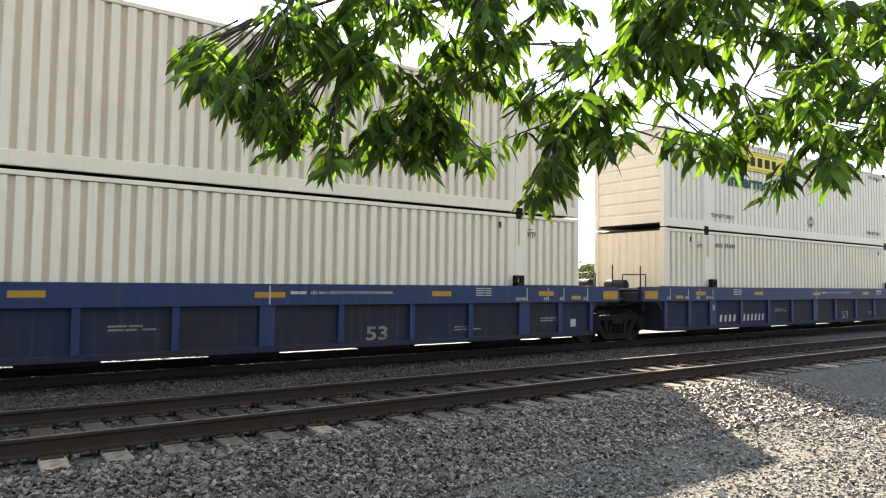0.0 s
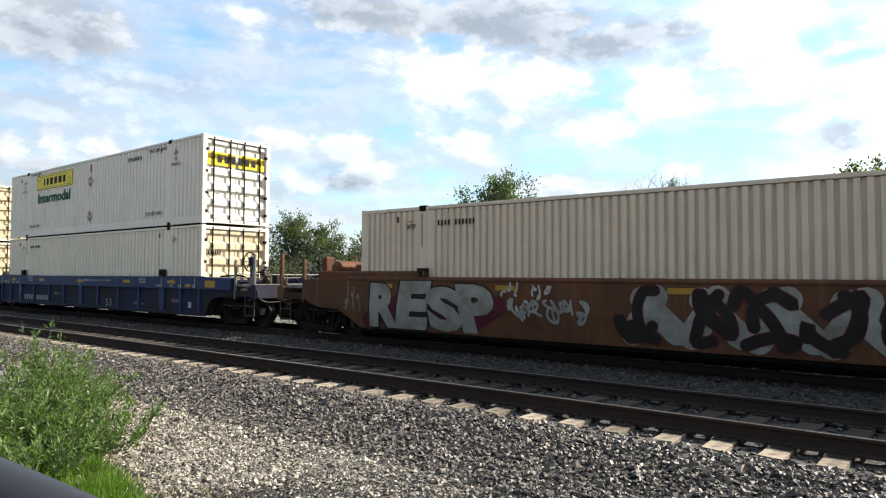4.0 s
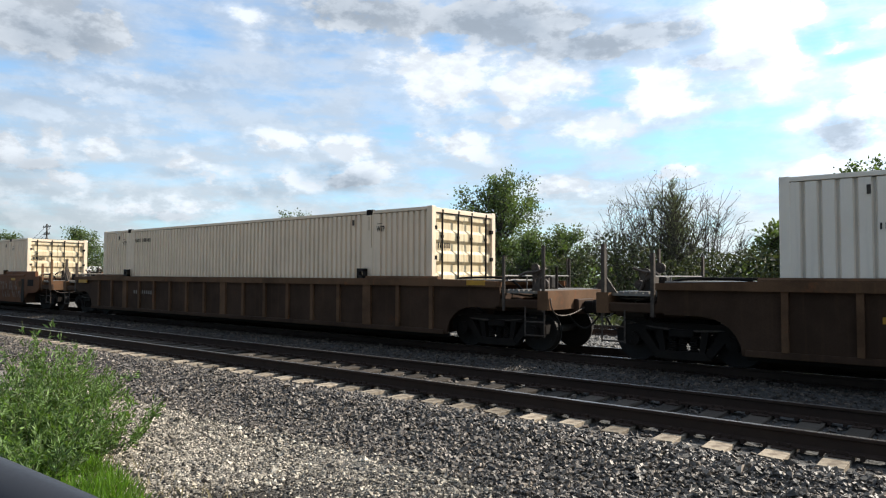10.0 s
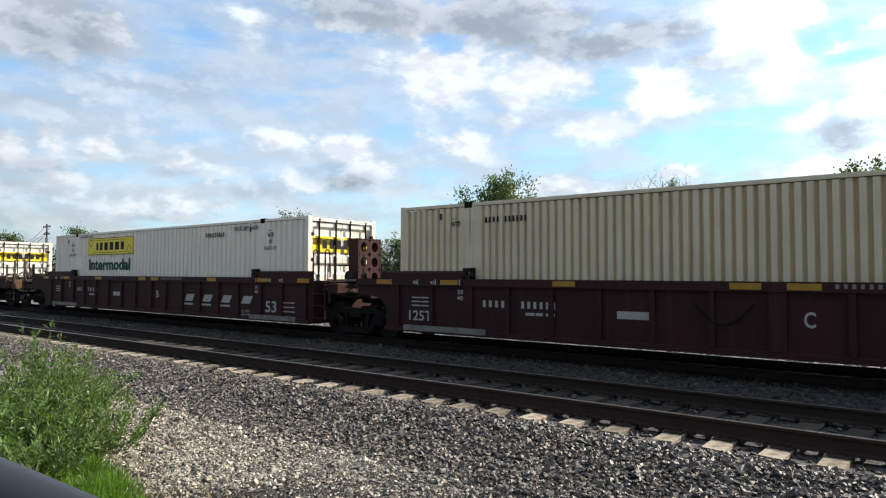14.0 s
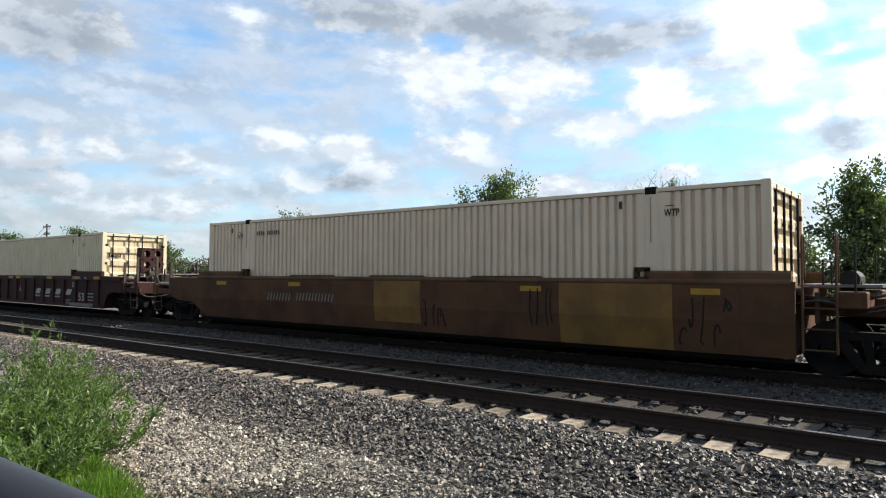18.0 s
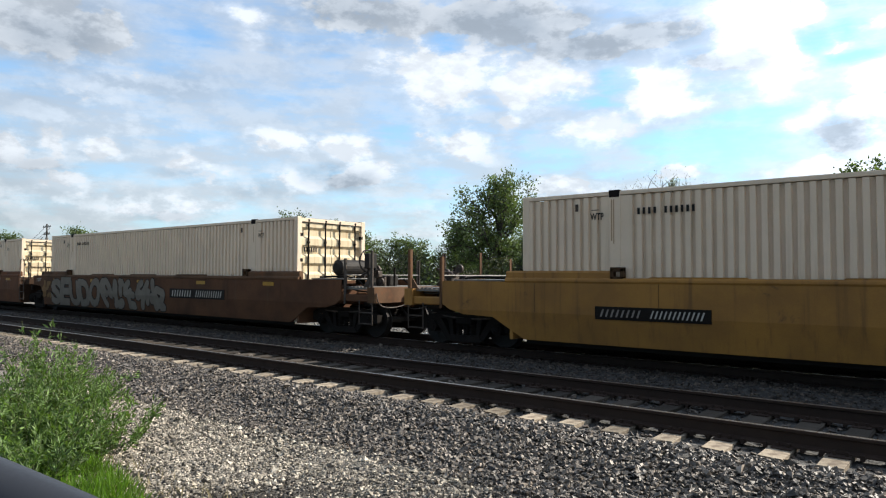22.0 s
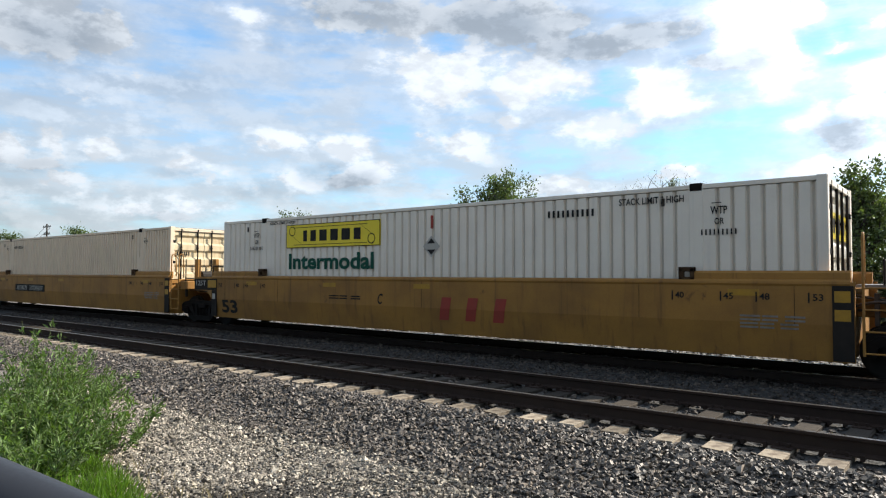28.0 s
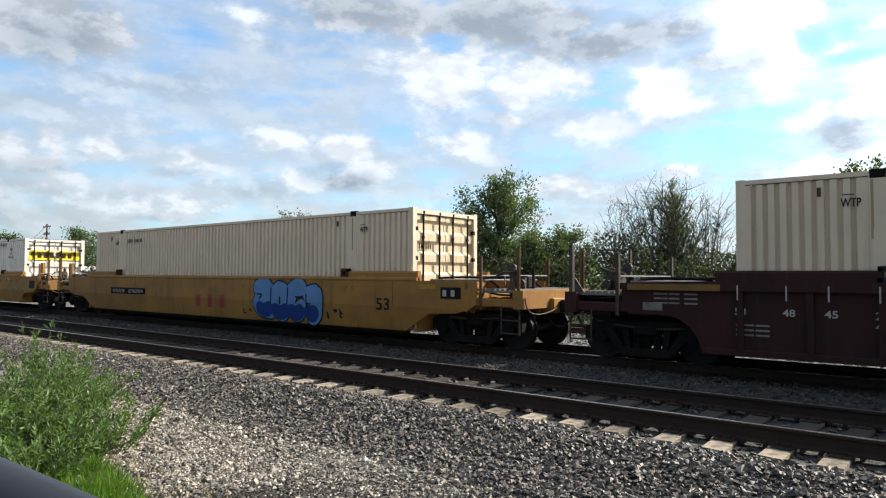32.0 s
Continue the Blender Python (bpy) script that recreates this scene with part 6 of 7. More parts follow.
slabs(car, 4.05, 4.6, 0.86, 1.02, 3, CHALK, SM, name="lettering_block")
slabs(car, 4.75, 5.75, 0.86, 1.02, 5, CHALK, SM, name="lettering_block")
slabs(car, 11.3, 12.5, 0.86, 0.98, 9, CHALK, SM, name="lettering_block")
tag_scrawl(car, 3.0, 3.3, 0.6, 1.05, CHALK, SM, 81)
fitted(car, "53", 13.3, SM, 0.36, 0.50, 0.28, FAINT)
fitted(car, "40", 13.9, SM, 0.98, 0.17, 0.10, CHALK)
fitted(car, "20", 13.9, SM, 0.83, 0.17, 0.10, CHALK)
for x, w in ((14.75, "45"), (15.25, "48")):
    fitted(car, w, x, SM, 0.92, 0.15, 0.10, FAINT)
for k in range(2):
    bars(car, 6.3, SM, 0.88 + 0.07 * k, 0.55, 0.03, 8, REFLECT)
    bars(car, 9.7, SM, 0.95 + 0.06 * k, 0.9, 0.03, 12, REFLECT)
unit(296.46, car, [plain_box("cream", 12)])

# three yellow cars
for start, ends, trucks, letter in ((319.85, (C, J), (0, 1), "B"), (339.12, (J, J), (1,), "C"), (358.35, (J, C), (1,), "A")):
    car = well_car("yellow well car with black numbers and worn paint", "smooth", YELLOW, ends, trucks, marks=(1.7, 5.0, 8.1, LONG - 1.2))
    fitted(car, "53", 0.20, SM, 0.34, 0.80, 0.36, INK)
    for x, w in ((0.1, "53"), (0.95, "48"), (1.4, "45"), (2.2, "40"), (13.85, "40"), (14.65, "45"), (15.2, "48"), (15.95, "53")):
        bars(car, x - 0.06, SM, 1.06, 0.05, 0.16, 1, INK, "length_tick")
        fitted(car, w, x, SM, 1.10, 0.15, 0.10, INK)
    for z in (0.86, 0.92):
        bars(car, 5.0, SM, z, 1.2, 0.03, 14, INK)
        bars(car, 14.9, SM, z - 0.1, 1.0, 0.03, 12, FAINT)
        bars(car, 14.9, SM, z - 0.22, 0.9, 0.03, 11, FAINT)
    if letter == "B":
        panel(car, 3.3, 6.5, 0.70, 1.0, SPRAYBLACK, SM)
        slabs(car, 3.5, 4.7, 0.75, 0.95, 4, CHALK, SM - 0.012, name="lettering_block")
        slabs(car, 4.95, 6.35, 0.75, 0.95, 6, CHALK, SM - 0.012, name="lettering_block")
        panel(car, -1.65, -1.15, 1.08, 1.28, REFLECT, SM + 0.002, "reflector")
        panel(car, -1.5, -1.2, 0.92, 1.02, CHALK, SM + 0.002, "data_plate")
        unit(start, car, [plain_box("cream", 13)])
    elif letter == "C":
        slabs(car, 8.6, 10.75, 0.48, 0.98, 3, RED, SM, 0.10)
        fitted(car, "C", 6.7, SM, 0.78, 0.20, 0.24, INK, italic=0.25)
        unit(start, car, [sign_box(placards=1)])
    else:
        panel(car, 9.78, 12.9, 0.70, 1.02, SPRAYBLACK, SM)
        slabs(car, 9.95, 11.1, 0.76, 0.96, 4, CHALK, SM - 0.012, name="lettering_block")
        slabs(car, 11.3, 12.75, 0.76, 0.96, 6, CHALK, SM - 0.012, name="lettering_block")
        fitted(car, "A", 9.05, SM, 0.80, 0.20, 0.22, INK, italic=0.25)
        panel(car, LONG + 1.2, LONG + 1.75, 0.82, 1.16, INK, SM + 0.002, "data_plate")
        unit(start, car, [sign_box(word=INK)])
    for side, kind in ((-1, ends[0]), (1, ends[1])):
        if kind == J and side < 0:
            panel(car, -1.24, -0.03, 0.985, 1.33, SPRAYBLACK, SM + 0.002, "black_panel")
            panel(car, -0.29, -0.03, 0.20, 0.98, SPRAYBLACK, SM + 0.002, "black_panel")
            panel(car, -0.50, -0.06, 1.06, 1.29, REFLECT, SM - 0.004, "reflector")
            fitted(car, "125T", -1.18, SM - 0.012, 1.12, 0.58, 0.15, CHALK)
            panel(car, -0.24, -0.10, 0.72, 0.88, CHALK, SM - 0.004, "data_plate")
        elif kind == J:
            panel(car, LONG + 0.06, LONG + 0.34, 0.20, 1.33, SPRAYBLACK, SM + 0.002, "black_panel")
            for z in (0.80, 1.08):
                panel(car, LONG + 0.09, LONG + 0.30, z, z + 0.17, REFLECT, SM - 0.004, "reflector")
        x = -1.05 if side < 0 else LONG + 1.05
        for y in (-0.9, 0.3):
            bm = box(fresh(), x - 0.10, x + 0.10, y - 0.06, y + 0.06, 1.1, 1.95, 0.01)
            part("end_stanchion", bm, YELLOW, car)

# a yellow single car with blue graffiti, and a dark one behind it
car = well_car("yellow well car with blue bubble graffiti", "smooth", YELLOW, (C, C), (0, 1), marks=(LONG + 0.6,))
panel(car, 1.7, 4.15, 0.76, 0.98, GREASE, SM)
slabs(car, 1.85, 2.75, 0.81, 0.93, 4, CHALK, SM - 0.012, name="lettering_block")
slabs(car, 3.0, 4.05, 0.81, 0.93, 6, CHALK, SM - 0.012, name="lettering_block")
slabs(car, 7.3, 9.2, 0.46, 0.84, 3, RED, SM, 0.08)
BUBBLES = ([(10.55, 1.10), (10.95, 1.12), (11.02, 0.86), (10.55, 0.74), (10.62, 0.52), (11.05, 0.46)], [(11.45, 1.06), (11.72, 0.98), (11.76, 0.62), (11.55, 0.40), (11.32, 0.58), (11.32, 0.92), (11.45, 1.06)],
           [(12.4, 1.12), (12.05, 1.06), (11.98, 0.62), (12.2, 0.42), (12.42, 0.60)], [(12.72, 0.94), (13.02, 0.96), (12.98, 0.50), (12.82, 0.36)])
for title, paint, wide, y in (("graffiti_outline", SPRAYBLACK, 0.265, SM), ("graffiti", SKYBLUE, 0.225, SM - 0.006)):
    for k, pts in enumerate(BUBBLES):
        bm = fresh()
        stroke(bm, pts, wide, y - 0.0012 * k)
        part(title, bm, paint, car, "light blue bubble letter sprayed over deep blue" if paint is SKYBLUE else "")
for k, (x0, x1, z) in enumerate(((10.42, 11.2, 0.50), (11.1, 11.95, 0.46), (11.8, 12.55, 0.46), (12.5, 13.10, 0.45))):
    bm = fresh()
    stroke(bm, [(x0 + 0.2, z + 0.02), ((x0 + x1) / 2, z - 0.04), (x1 - 0.2, z + 0.03)], 0.20, SM - 0.013 - 0.0013 * k)
    part("graffiti_shade", bm, DEEPBLUE, car)
bm = fresh()
for pts in ([(10.5, 0.92), (10.72, 0.90), (10.6, 0.80)], [(11.52, 0.86), (11.50, 0.66)], [(12.2, 0.88), (12.35, 0.84), (12.2, 0.74)], [(11.14, 1.1), (11.12, 0.72)], [(11.86, 1.1), (11.84, 0.7)], [(12.62, 0.95), (12.64, 0.6)]):
    stroke(bm, pts, 0.022, SM - 0.019)
part("graffiti_line", bm, SPRAYBLACK, car)
tag_scrawl(car, 13.4, 14.0, 0.36, 0.58, SPRAYBLACK, SM, 91, 0.025)
tag_scrawl(car, 9.75, 10.2, 0.28, 0.46, SPRAYBLACK, SM, 92, 0.02)
fitted(car, "53", 15.15, SM, 0.64, 0.46, 0.28, INK)
panel(car, LONG + 1.0, LONG + 1.55, 0.95, 1.2, GREASE, SM + 0.004, "data_plate")
bars(car, LONG + 1.06, SM - 0.008, 1.0, 0.46, 0.14, 2, CHALK, "data_mark")
unit(381.62, car, [plain_box("cream", 14)])
car = well_car("dark brown ribbed well car with pale numbers", "ribbed", MAROON, (C, C), (0, 1), marks=())
panel(car, -1.8, -0.2, 1.22, 1.33, OCHRE, CH + 0.004, "reflector")
for x, w in ((0.0, "53"), (0.72, "48"), (1.30, "45"), (1.95, "20")):
    bars(car, x + 0.06, CH, 1.08, 0.05, 0.24, 1, CHALK, "length_tick")
    fitted(car, w, x, RB, 0.84, 0.18, 0.11, CHALK)
fitted(car, "40", 1.95, RB, 0.68, 0.18, 0.11, CHALK)
for k in range(3):
    bars(car, 0.02, RB, 0.50 + 0.08 * k, 0.6, 0.03, 8, FAINT)
    bars(car, -1.35, RB, 0.98 + 0.08 * k, 0.8, 0.03, 8, FAINT)
panel(car, -1.55, -1.2, 0.86, 1.0, FAINT, RB + 0.002, "data_plate")
unit(404.92, car, [plain_box("cream", 15)])


# ---- trees, weeds and what stands behind the line ----
def bundle(name, verts, faces, material, parent=None, label=""):
    me = bpy.data.meshes.new(name)
    me.from_pydata(verts, [], faces)
    me.materials.append(material)
    me.update()
    return mesh_part(name, me, parent, label)


def leaf_cloud(centres, ways, length, width, fold=0.25):
    """Pointed leaves, folded along the middle: 6 corners and 4 triangles each, as arrays."""
    n = len(centres)
    c, d = np.asarray(centres, float), np.asarray(ways, float)
    d /= np.linalg.norm(d, axis=1, keepdims=True)
    side = np.cross(d, np.random.normal(size=(n, 3)))
    side /= np.linalg.norm(side, axis=1, keepdims=True)
    up = np.cross(side, d)
    ln = (np.random.uniform(0.7, 1.3, n) * length)[:, None]
    wd = (np.random.uniform(0.75, 1.25, n) * width)[:, None]
    pts = np.stack([c, c + d * ln * 0.4 + side * wd, c + d * ln * 0.45 - up * wd * fold, c + d * ln * 0.4 - side * wd, c + d * ln - up * wd * fold * 1.5], 1)
    faces = (np.arange(n)[:, None, None] * 5 + np.array([[0, 1, 2], [0, 2, 3], [1, 4, 2], [2, 4, 3]])[None]).reshape(-1, 3)
    return pts.reshape(-1, 3).tolist(), faces.tolist()


LEAF = surface("green leaves", (0.085, 0.142, 0.027), 0.36, dark=(0.032, 0.060, 0.014), scale=1.5, amount=0.65, grain=30, bump=0.1, spread=0.65, through=0.46)
LEAF_FAR = surface("green foliage", (0.108, 0.138, 0.062), 0.6, dark=(0.058, 0.078, 0.036), scale=0.8, amount=0.6, grain=20, bump=0.1, spread=0.4, through=0.3)
LEAF_DULL = surface("dull grey green foliage", (0.15, 0.158, 0.105), 0.6, dark=(0.09, 0.098, 0.065), scale=0.8, amount=0.6, grain=20, bump=0.1, spread=0.4, through=0.3)
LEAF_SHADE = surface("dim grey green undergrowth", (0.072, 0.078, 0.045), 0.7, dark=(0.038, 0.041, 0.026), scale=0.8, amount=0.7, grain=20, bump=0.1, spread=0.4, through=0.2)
BARK = surface("grey brown bark", (0.085, 0.073, 0.063), 0.9, dark=(0.04, 0.035, 0.03), scale=8.0, amount=0.8, grain=60, bump=0.6)
GRASS = surface("bright green grass", (0.115, 0.20, 0.028), 0.5, dark=(0.045, 0.075, 0.016), scale=3.0, amount=0.6, grain=20, bump=0.05, spread=0.35, through=0.45)
WEED = surface("dusty green weed leaves", (0.125, 0.185, 0.060), 0.55, dark=(0.050, 0.082, 0.028), scale=3.0, amount=0.6, grain=20, bump=0.05, spread=0.4, through=0.35)
STEM = surface("green brown weed stems", (0.13, 0.15, 0.06), 0.8, dark=(0.07, 0.075, 0.035), scale=4.0, amount=0.6)
DRY = surface("dry straw stems", (0.24, 0.20, 0.11), 0.8, dark=(0.13, 0.11, 0.06), scale=4.0, amount=0.6)


def branch(bm, a, b, r0, r1, sag=0.0, steps=4, jitter=0.08, rnd=random):
    """A bent, tapering limb from a to b; returns its points."""
    a, b = Vector(a), Vector(b)
    pts = []
    for k in range(steps + 1):
        u = k / steps
        p = a.lerp(b, u)
        if 0 < k < steps:
            p += Vector((rnd.uniform(-1, 1), rnd.uniform(-1, 1), rnd.uniform(-1, 1))) * jitter * (b - a).length * 0.5
        p.z += sag * math.sin(u * math.pi)
        pts.append(p)
    for k in range(steps):
        u0, u1 = k / steps, (k + 1) / steps
        rod(bm, pts[k], pts[k + 1], r0 + (r1 - r0) * u0, 6, r0 + (r1 - r0) * u1)
    return pts


def tree(name, x, y, ground, height, spread, leaf, label, leaves=2600, size=0.30, seed=1, low=0.25, bare=0.0, material=None, clumps=24):
    rnd = random.Random(seed)
    np.random.seed(seed)
    base = tagged(empty(name, x, y, ground), label, "tree", "trees behind the line")
    bm = fresh()
    branch(bm, (0, 0, -0.1), (rnd.uniform(-0.3, 0.3), rnd.uniform(-0.3, 0.3), height * 0.62), (0.035 if not bare else 0.013) * height, (0.014 if not bare else 0.004) * height, 0, 5, 0.06, rnd)
    part("trunk", bm, BARK, base)
    tips = []
    bm = fresh()
    for k in range(clumps):
        a, u = k * 2.399 + rnd.uniform(-0.4, 0.4), (k + 0.5) / clumps
        r = spread * math.sqrt(max(0.05, 1 - (2 * u - 0.85) ** 2)) * rnd.uniform(0.6, 1.05)
        tip = (r * math.cos(a), r * math.sin(a), height * (low + (1 - low) * u) * rnd.uniform(0.92, 1.0))
        z0 = min(tip[2] * 0.8, height * (0.15 + 0.45 * u)) if not bare else rnd.uniform(0.0, 0.1) * height
        if bare:
            tip = (tip[0] * 0.95, tip[1] * 0.95, height * (1.0 - 0.55 * (math.hypot(tip[0], tip[1]) / (spread * 1.05)) ** 2) * rnd.uniform(0.85, 1.0))
        pts = branch(bm, (0, 0, z0), tip, 0.012 * height * (0.5 if bare else 1), (0.0014 if bare else 0.003) * height, 0.06 * height * (0 if bare else 1), 4, 0.14 if not bare else 0.08, rnd)
        tips += [(p, 1.0) for p in pts[2:]]
        for j in range(5 if not bare else 24):
            i = rnd.choice((1, 2, 3))
            q = pts[i] if not bare else pts[i].lerp(pts[i + 1], rnd.random())
            w = 0.30 if bare else 0.4
            e = (q.x * (1.08 if bare else 1) + rnd.uniform(-1, 1) * spread * w, q.y + rnd.uniform(-1, 1) * spread * w, q.z + rnd.uniform(0.02 if bare else 0.05, 0.3) * height * 0.6)
            if e[2] > height * 1.02:
                e = (e[0], e[1], height)
            sub = branch(bm, q, e, (0.0022 if bare else 0.005) * height, (0.0008 if bare else 0.0015) * height, 0, 3, 0.12, rnd)
            tips += [(p, 0.7) for p in sub[1:]]
    part("branchwork", bm, BARK, base)
    n = int(leaves * (3.6 if not bare else 4.5))
    size = size * (0.56 if not bare else 0.33)
    at = np.array([tips[i][0][:] for i in np.random.randint(0, len(tips), n)])
    at = at + np.random.normal(size=(n, 3)) * np.array([0.075, 0.075, 0.06]) * spread
    at[:, 2] = np.maximum(at[:, 2], 0.15)
    out = at - np.array([0, 0, height * 0.5])
    ways = out / (np.linalg.norm(out, axis=1, keepdims=True) + 1e-6) * 0.6 + np.random.normal(size=(n, 3)) * 0.6 + np.array([0, 0, -0.25])
    v, f = leaf_cloud(at, ways, size, size * 0.32)
    bundle("crown", v, f, material or LEAF_FAR, base)
    return base


def place(azimuth, far):
    """A spot on the land behind the line, by its bearing from the road and its distance across."""
    return far * math.tan(radians(azimuth)), far


def plant_background():
    spots = (  # bearing, distance across the line, height, spread, leaves, leaf length, seed, low, bare
        ("tree", -33.6, 40, 9.2, 3.9, 4600, 0.34, 3, 0.22, 0, LEAF_FAR, "leafy green tree behind the tracks"),
        ("tree", -36.8, 44, 6.4, 2.8, 2200, 0.34, 4, 0.15, 0, LEAF_FAR, "leafy green tree behind the tracks"),
        ("shrub", -28.2, 38, 5.2, 2.6, 2200, 0.30, 5, 0.1, 0, LEAF_FAR, "bright green rounded shrub behind the tracks"),
        ("shrub", -30.8, 36, 4.6, 2.0, 1500, 0.30, 6, 0.1, 0, LEAF_FAR, "green rounded shrub behind the tracks"),
        ("bare_tree", -19.9, 36, 7.5, 3.3, 1900, 0.20, 7, 0.2, 1, LEAF_DULL, "half bare grey tree with thin leaves"),
        ("tree", -19.3, 36.5, 7.2, 1.6, 2300, 0.15, 27, 0.45, 0, LEAF_DULL, "slender grey green tree among bare branches"),
        ("bare_tree", -23.2, 37, 6.4, 2.5, 420, 0.20, 8, 0.15, 1, LEAF_DULL, "leafless grey shrub behind the tracks"),
        ("bare_tree", -16.6, 37, 6.6, 2.5, 420, 0.20, 9, 0.15, 1, LEAF_DULL, "leafless grey shrub behind the tracks"),
        ("tree", -6.2, 35, 6.9, 2.5, 3200, 0.32, 10, 0.2, 0, LEAF_FAR, "leafy green tree behind the tracks"),
        ("tree", -11.2, 37, 4.6, 2.6, 2400, 0.32, 11, 0.1, 0, LEAF_FAR, "low spreading green tree behind the tracks"),
        ("tree", -2.8, 38, 5.2, 2.6, 2200, 0.32, 12, 0.12, 0, LEAF_FAR, "low spreading green tree behind the tracks"),
        ("tree", 4.6, 36, 5.4, 2.3, 2400, 0.32, 13, 0.12, 0, LEAF_FAR, "leafy green tree behind the tracks"),
        ("shrub", -0.6, 34, 3.6, 1.4, 1100, 0.28, 14, 0.1, 0, LEAF_FAR, "green rounded shrub behind the tracks"),
        ("bare_tree", 10.6, 36, 4.0, 1.6, 420, 0.2, 15, 0.2, 1, LEAF_DULL, "thin grey sapling behind the tracks"),
        ("tree", -51.2, 40, 7.7, 2.9, 2800, 0.34, 16, 0.15, 0, LEAF_FAR, "leafy green tree behind the tracks"),
        ("tree", -48.6, 42, 6.8, 2.6, 2200, 0.34, 17, 0.15, 0, LEAF_FAR, "leafy green tree behind the tracks"),
        ("tree", -45.2, 43, 5.6, 2.8, 2000, 0.34, 18, 0.12, 0, LEAF_FAR, "low spreading green tree behind the tracks"),
        ("tree", -41.5, 42, 5.4, 2.6, 2000, 0.34, 19, 0.12, 0, LEAF_FAR, "low spreading green tree behind the tracks"),
        ("tree", -61.4, 45, 5.9, 3.2, 2000, 0.42, 20, 0.12, 0, LEAF_FAR, "distant rounded green tree"),
        ("tree", -67.3, 50, 9.6, 5.6, 2400, 0.6, 21, 0.12, 0, LEAF_FAR, "distant spreading green tree"),
        ("tree", -71.7, 50, 9.8, 5.8, 2400, 0.65, 22, 0.12, 0, LEAF_FAR, "distant spreading green tree"),
        ("tree", 47.2, 40, 3.6, 2.0, 1400, 0.32, 23, 0.12, 0, LEAF_FAR, "low green tree behind the tracks"),
        ("tree", 24.0, 44, 4.2, 2.6, 1500, 0.34, 24, 0.12, 0, LEAF_FAR, "low green tree behind the tracks"),
    )
    for kind, az, far, height, spread, n, size, seed, low, bare, mat, label in spots:
        x, y = place(az, far)
        tree(kind, x, y, -0.9, height + 0.45, spread, None, label, n, size, seed, low, bare, mat)
    # hedge and far woods that close the view under the horizon
    np.random.seed(5)
    n = 24000
    x = np.random.uniform(-260, 160, n)
    y = 62 + 40 * np.random.rand(n) ** 2 + 6 * np.sin(x * 0.05)
    top = 3.6 + 0.9 * np.sin(x * 0.11) + 0.7 * np.sin(x * 0.37 + 1) + (y - 62) * 0.03
    z = -0.9 + np.random.rand(n) ** 0.7 * np.maximum(1.2, top)
    v, f = leaf_cloud(np.stack([x, y, z], 1), np.random.normal(size=(n, 3)), 0.7, 0.26)
    tagged(bundle("far_woods", v, f, LEAF_FAR), "distant green hedge and woods", "woods", kind="stuff")
    # a thicket along the far side of the right of way
    n = 70000
    x = np.random.uniform(-75, 45, n)
    y = 33 + 5 * np.random.rand(n) + 1.5 * np.sin(x * 0.2)
    top = 3.5 + 0.6 * np.sin(x * 0.31) + 0.45 * np.sin(x * 0.83 + 2) + 0.25 * np.sin(x * 2.3)
    z = -0.9 + np.random.rand(n) ** 0.8 * np.maximum(0.8, top)
    v, f = leaf_cloud(np.stack([x, y, z], 1), np.random.normal(size=(n, 3)), 0.21, 0.075)
    n2 = 26000
    x2, y2 = np.random.uniform(-70, 40, n2), np.random.uniform(23.5, 33.5, n2)
    z2 = -0.88 + np.random.rand(n2) * (1.0 + 0.35 * np.sin(x2 * 0.7) + 0.25 * np.sin(x2 * 1.9 + y2))
    v2, f2 = leaf_cloud(np.stack([x2, y2, z2], 1), np.random.normal(size=(n2, 3)) * 0.6 + np.array([0, 0, 0.7]), 0.30, 0.06)
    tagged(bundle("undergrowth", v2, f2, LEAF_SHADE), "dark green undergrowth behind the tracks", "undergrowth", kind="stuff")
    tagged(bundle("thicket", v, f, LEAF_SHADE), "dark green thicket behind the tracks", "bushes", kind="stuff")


plant_background()


def utility_pole(x, y, height):
    ob = tagged(empty("utility_pole", x, y, -0.9), "brown wooden utility pole with two crossarms", "utility pole")
    part("pole", rod(fresh(), (0, 0, 0), (0, 0, height), 0.17, 10, 0.11), BARK, ob)
    for z, w in ((height - 0.5, 1.5), (height - 1.7, 1.2)):
        arm = part("crossarm", box(fresh(), -w, w, -0.07, 0.07, z - 0.08, z + 0.08, 0.01), BARK, ob)
        for k in (-0.85, -0.4, 0.4, 0.85):
            part("insulator", rod(fresh(), (k * w, 0, z + 0.08), (k * w, 0, z + 0.28), 0.06, 8), GREASE, arm)
    part("transformer", rod(fresh(), (0.32, -0.1, height - 3.2), (0.32, -0.1, height - 2.3), 0.22, 12), GALV, ob)
    return ob


px, py = place(-69.4, 45)
utility_pole(px, py, 10.6)
for k, (dx, dz) in enumerate(((-1.2, 9.9), (1.2, 9.9), (-0.9, 8.7))):
    tagged(sweep("overhead_wire", [(px + dx - i * 6.0, py + i * 1.5, dz - 0.9 - 1.4 * math.sin(i / 8 * math.pi)) for i in range(9)], 0.03, BLACK), "thin black overhead wire from the pole", "wire", "overhead wires")


def shed(x, y):
    ob = tagged(empty("shed", x, y, -0.9), "small beige shed with a low grey roof", "shed")
    part("wall", box(fresh(), -2.5, 2.5, -1.6, 1.6, 0, 2.5), OCHRE_WALL, ob)
    bm = fresh()
    plate(bm, [(-2.8, 2.5), (2.8, 2.5), (0, 3.3)], -1.8, 1.8)
    part("roof", bm, ROOF, ob)
    part("door", box(fresh(), -0.5, 0.5, -1.63, -1.59, 0, 2.05), GREASE, ob)


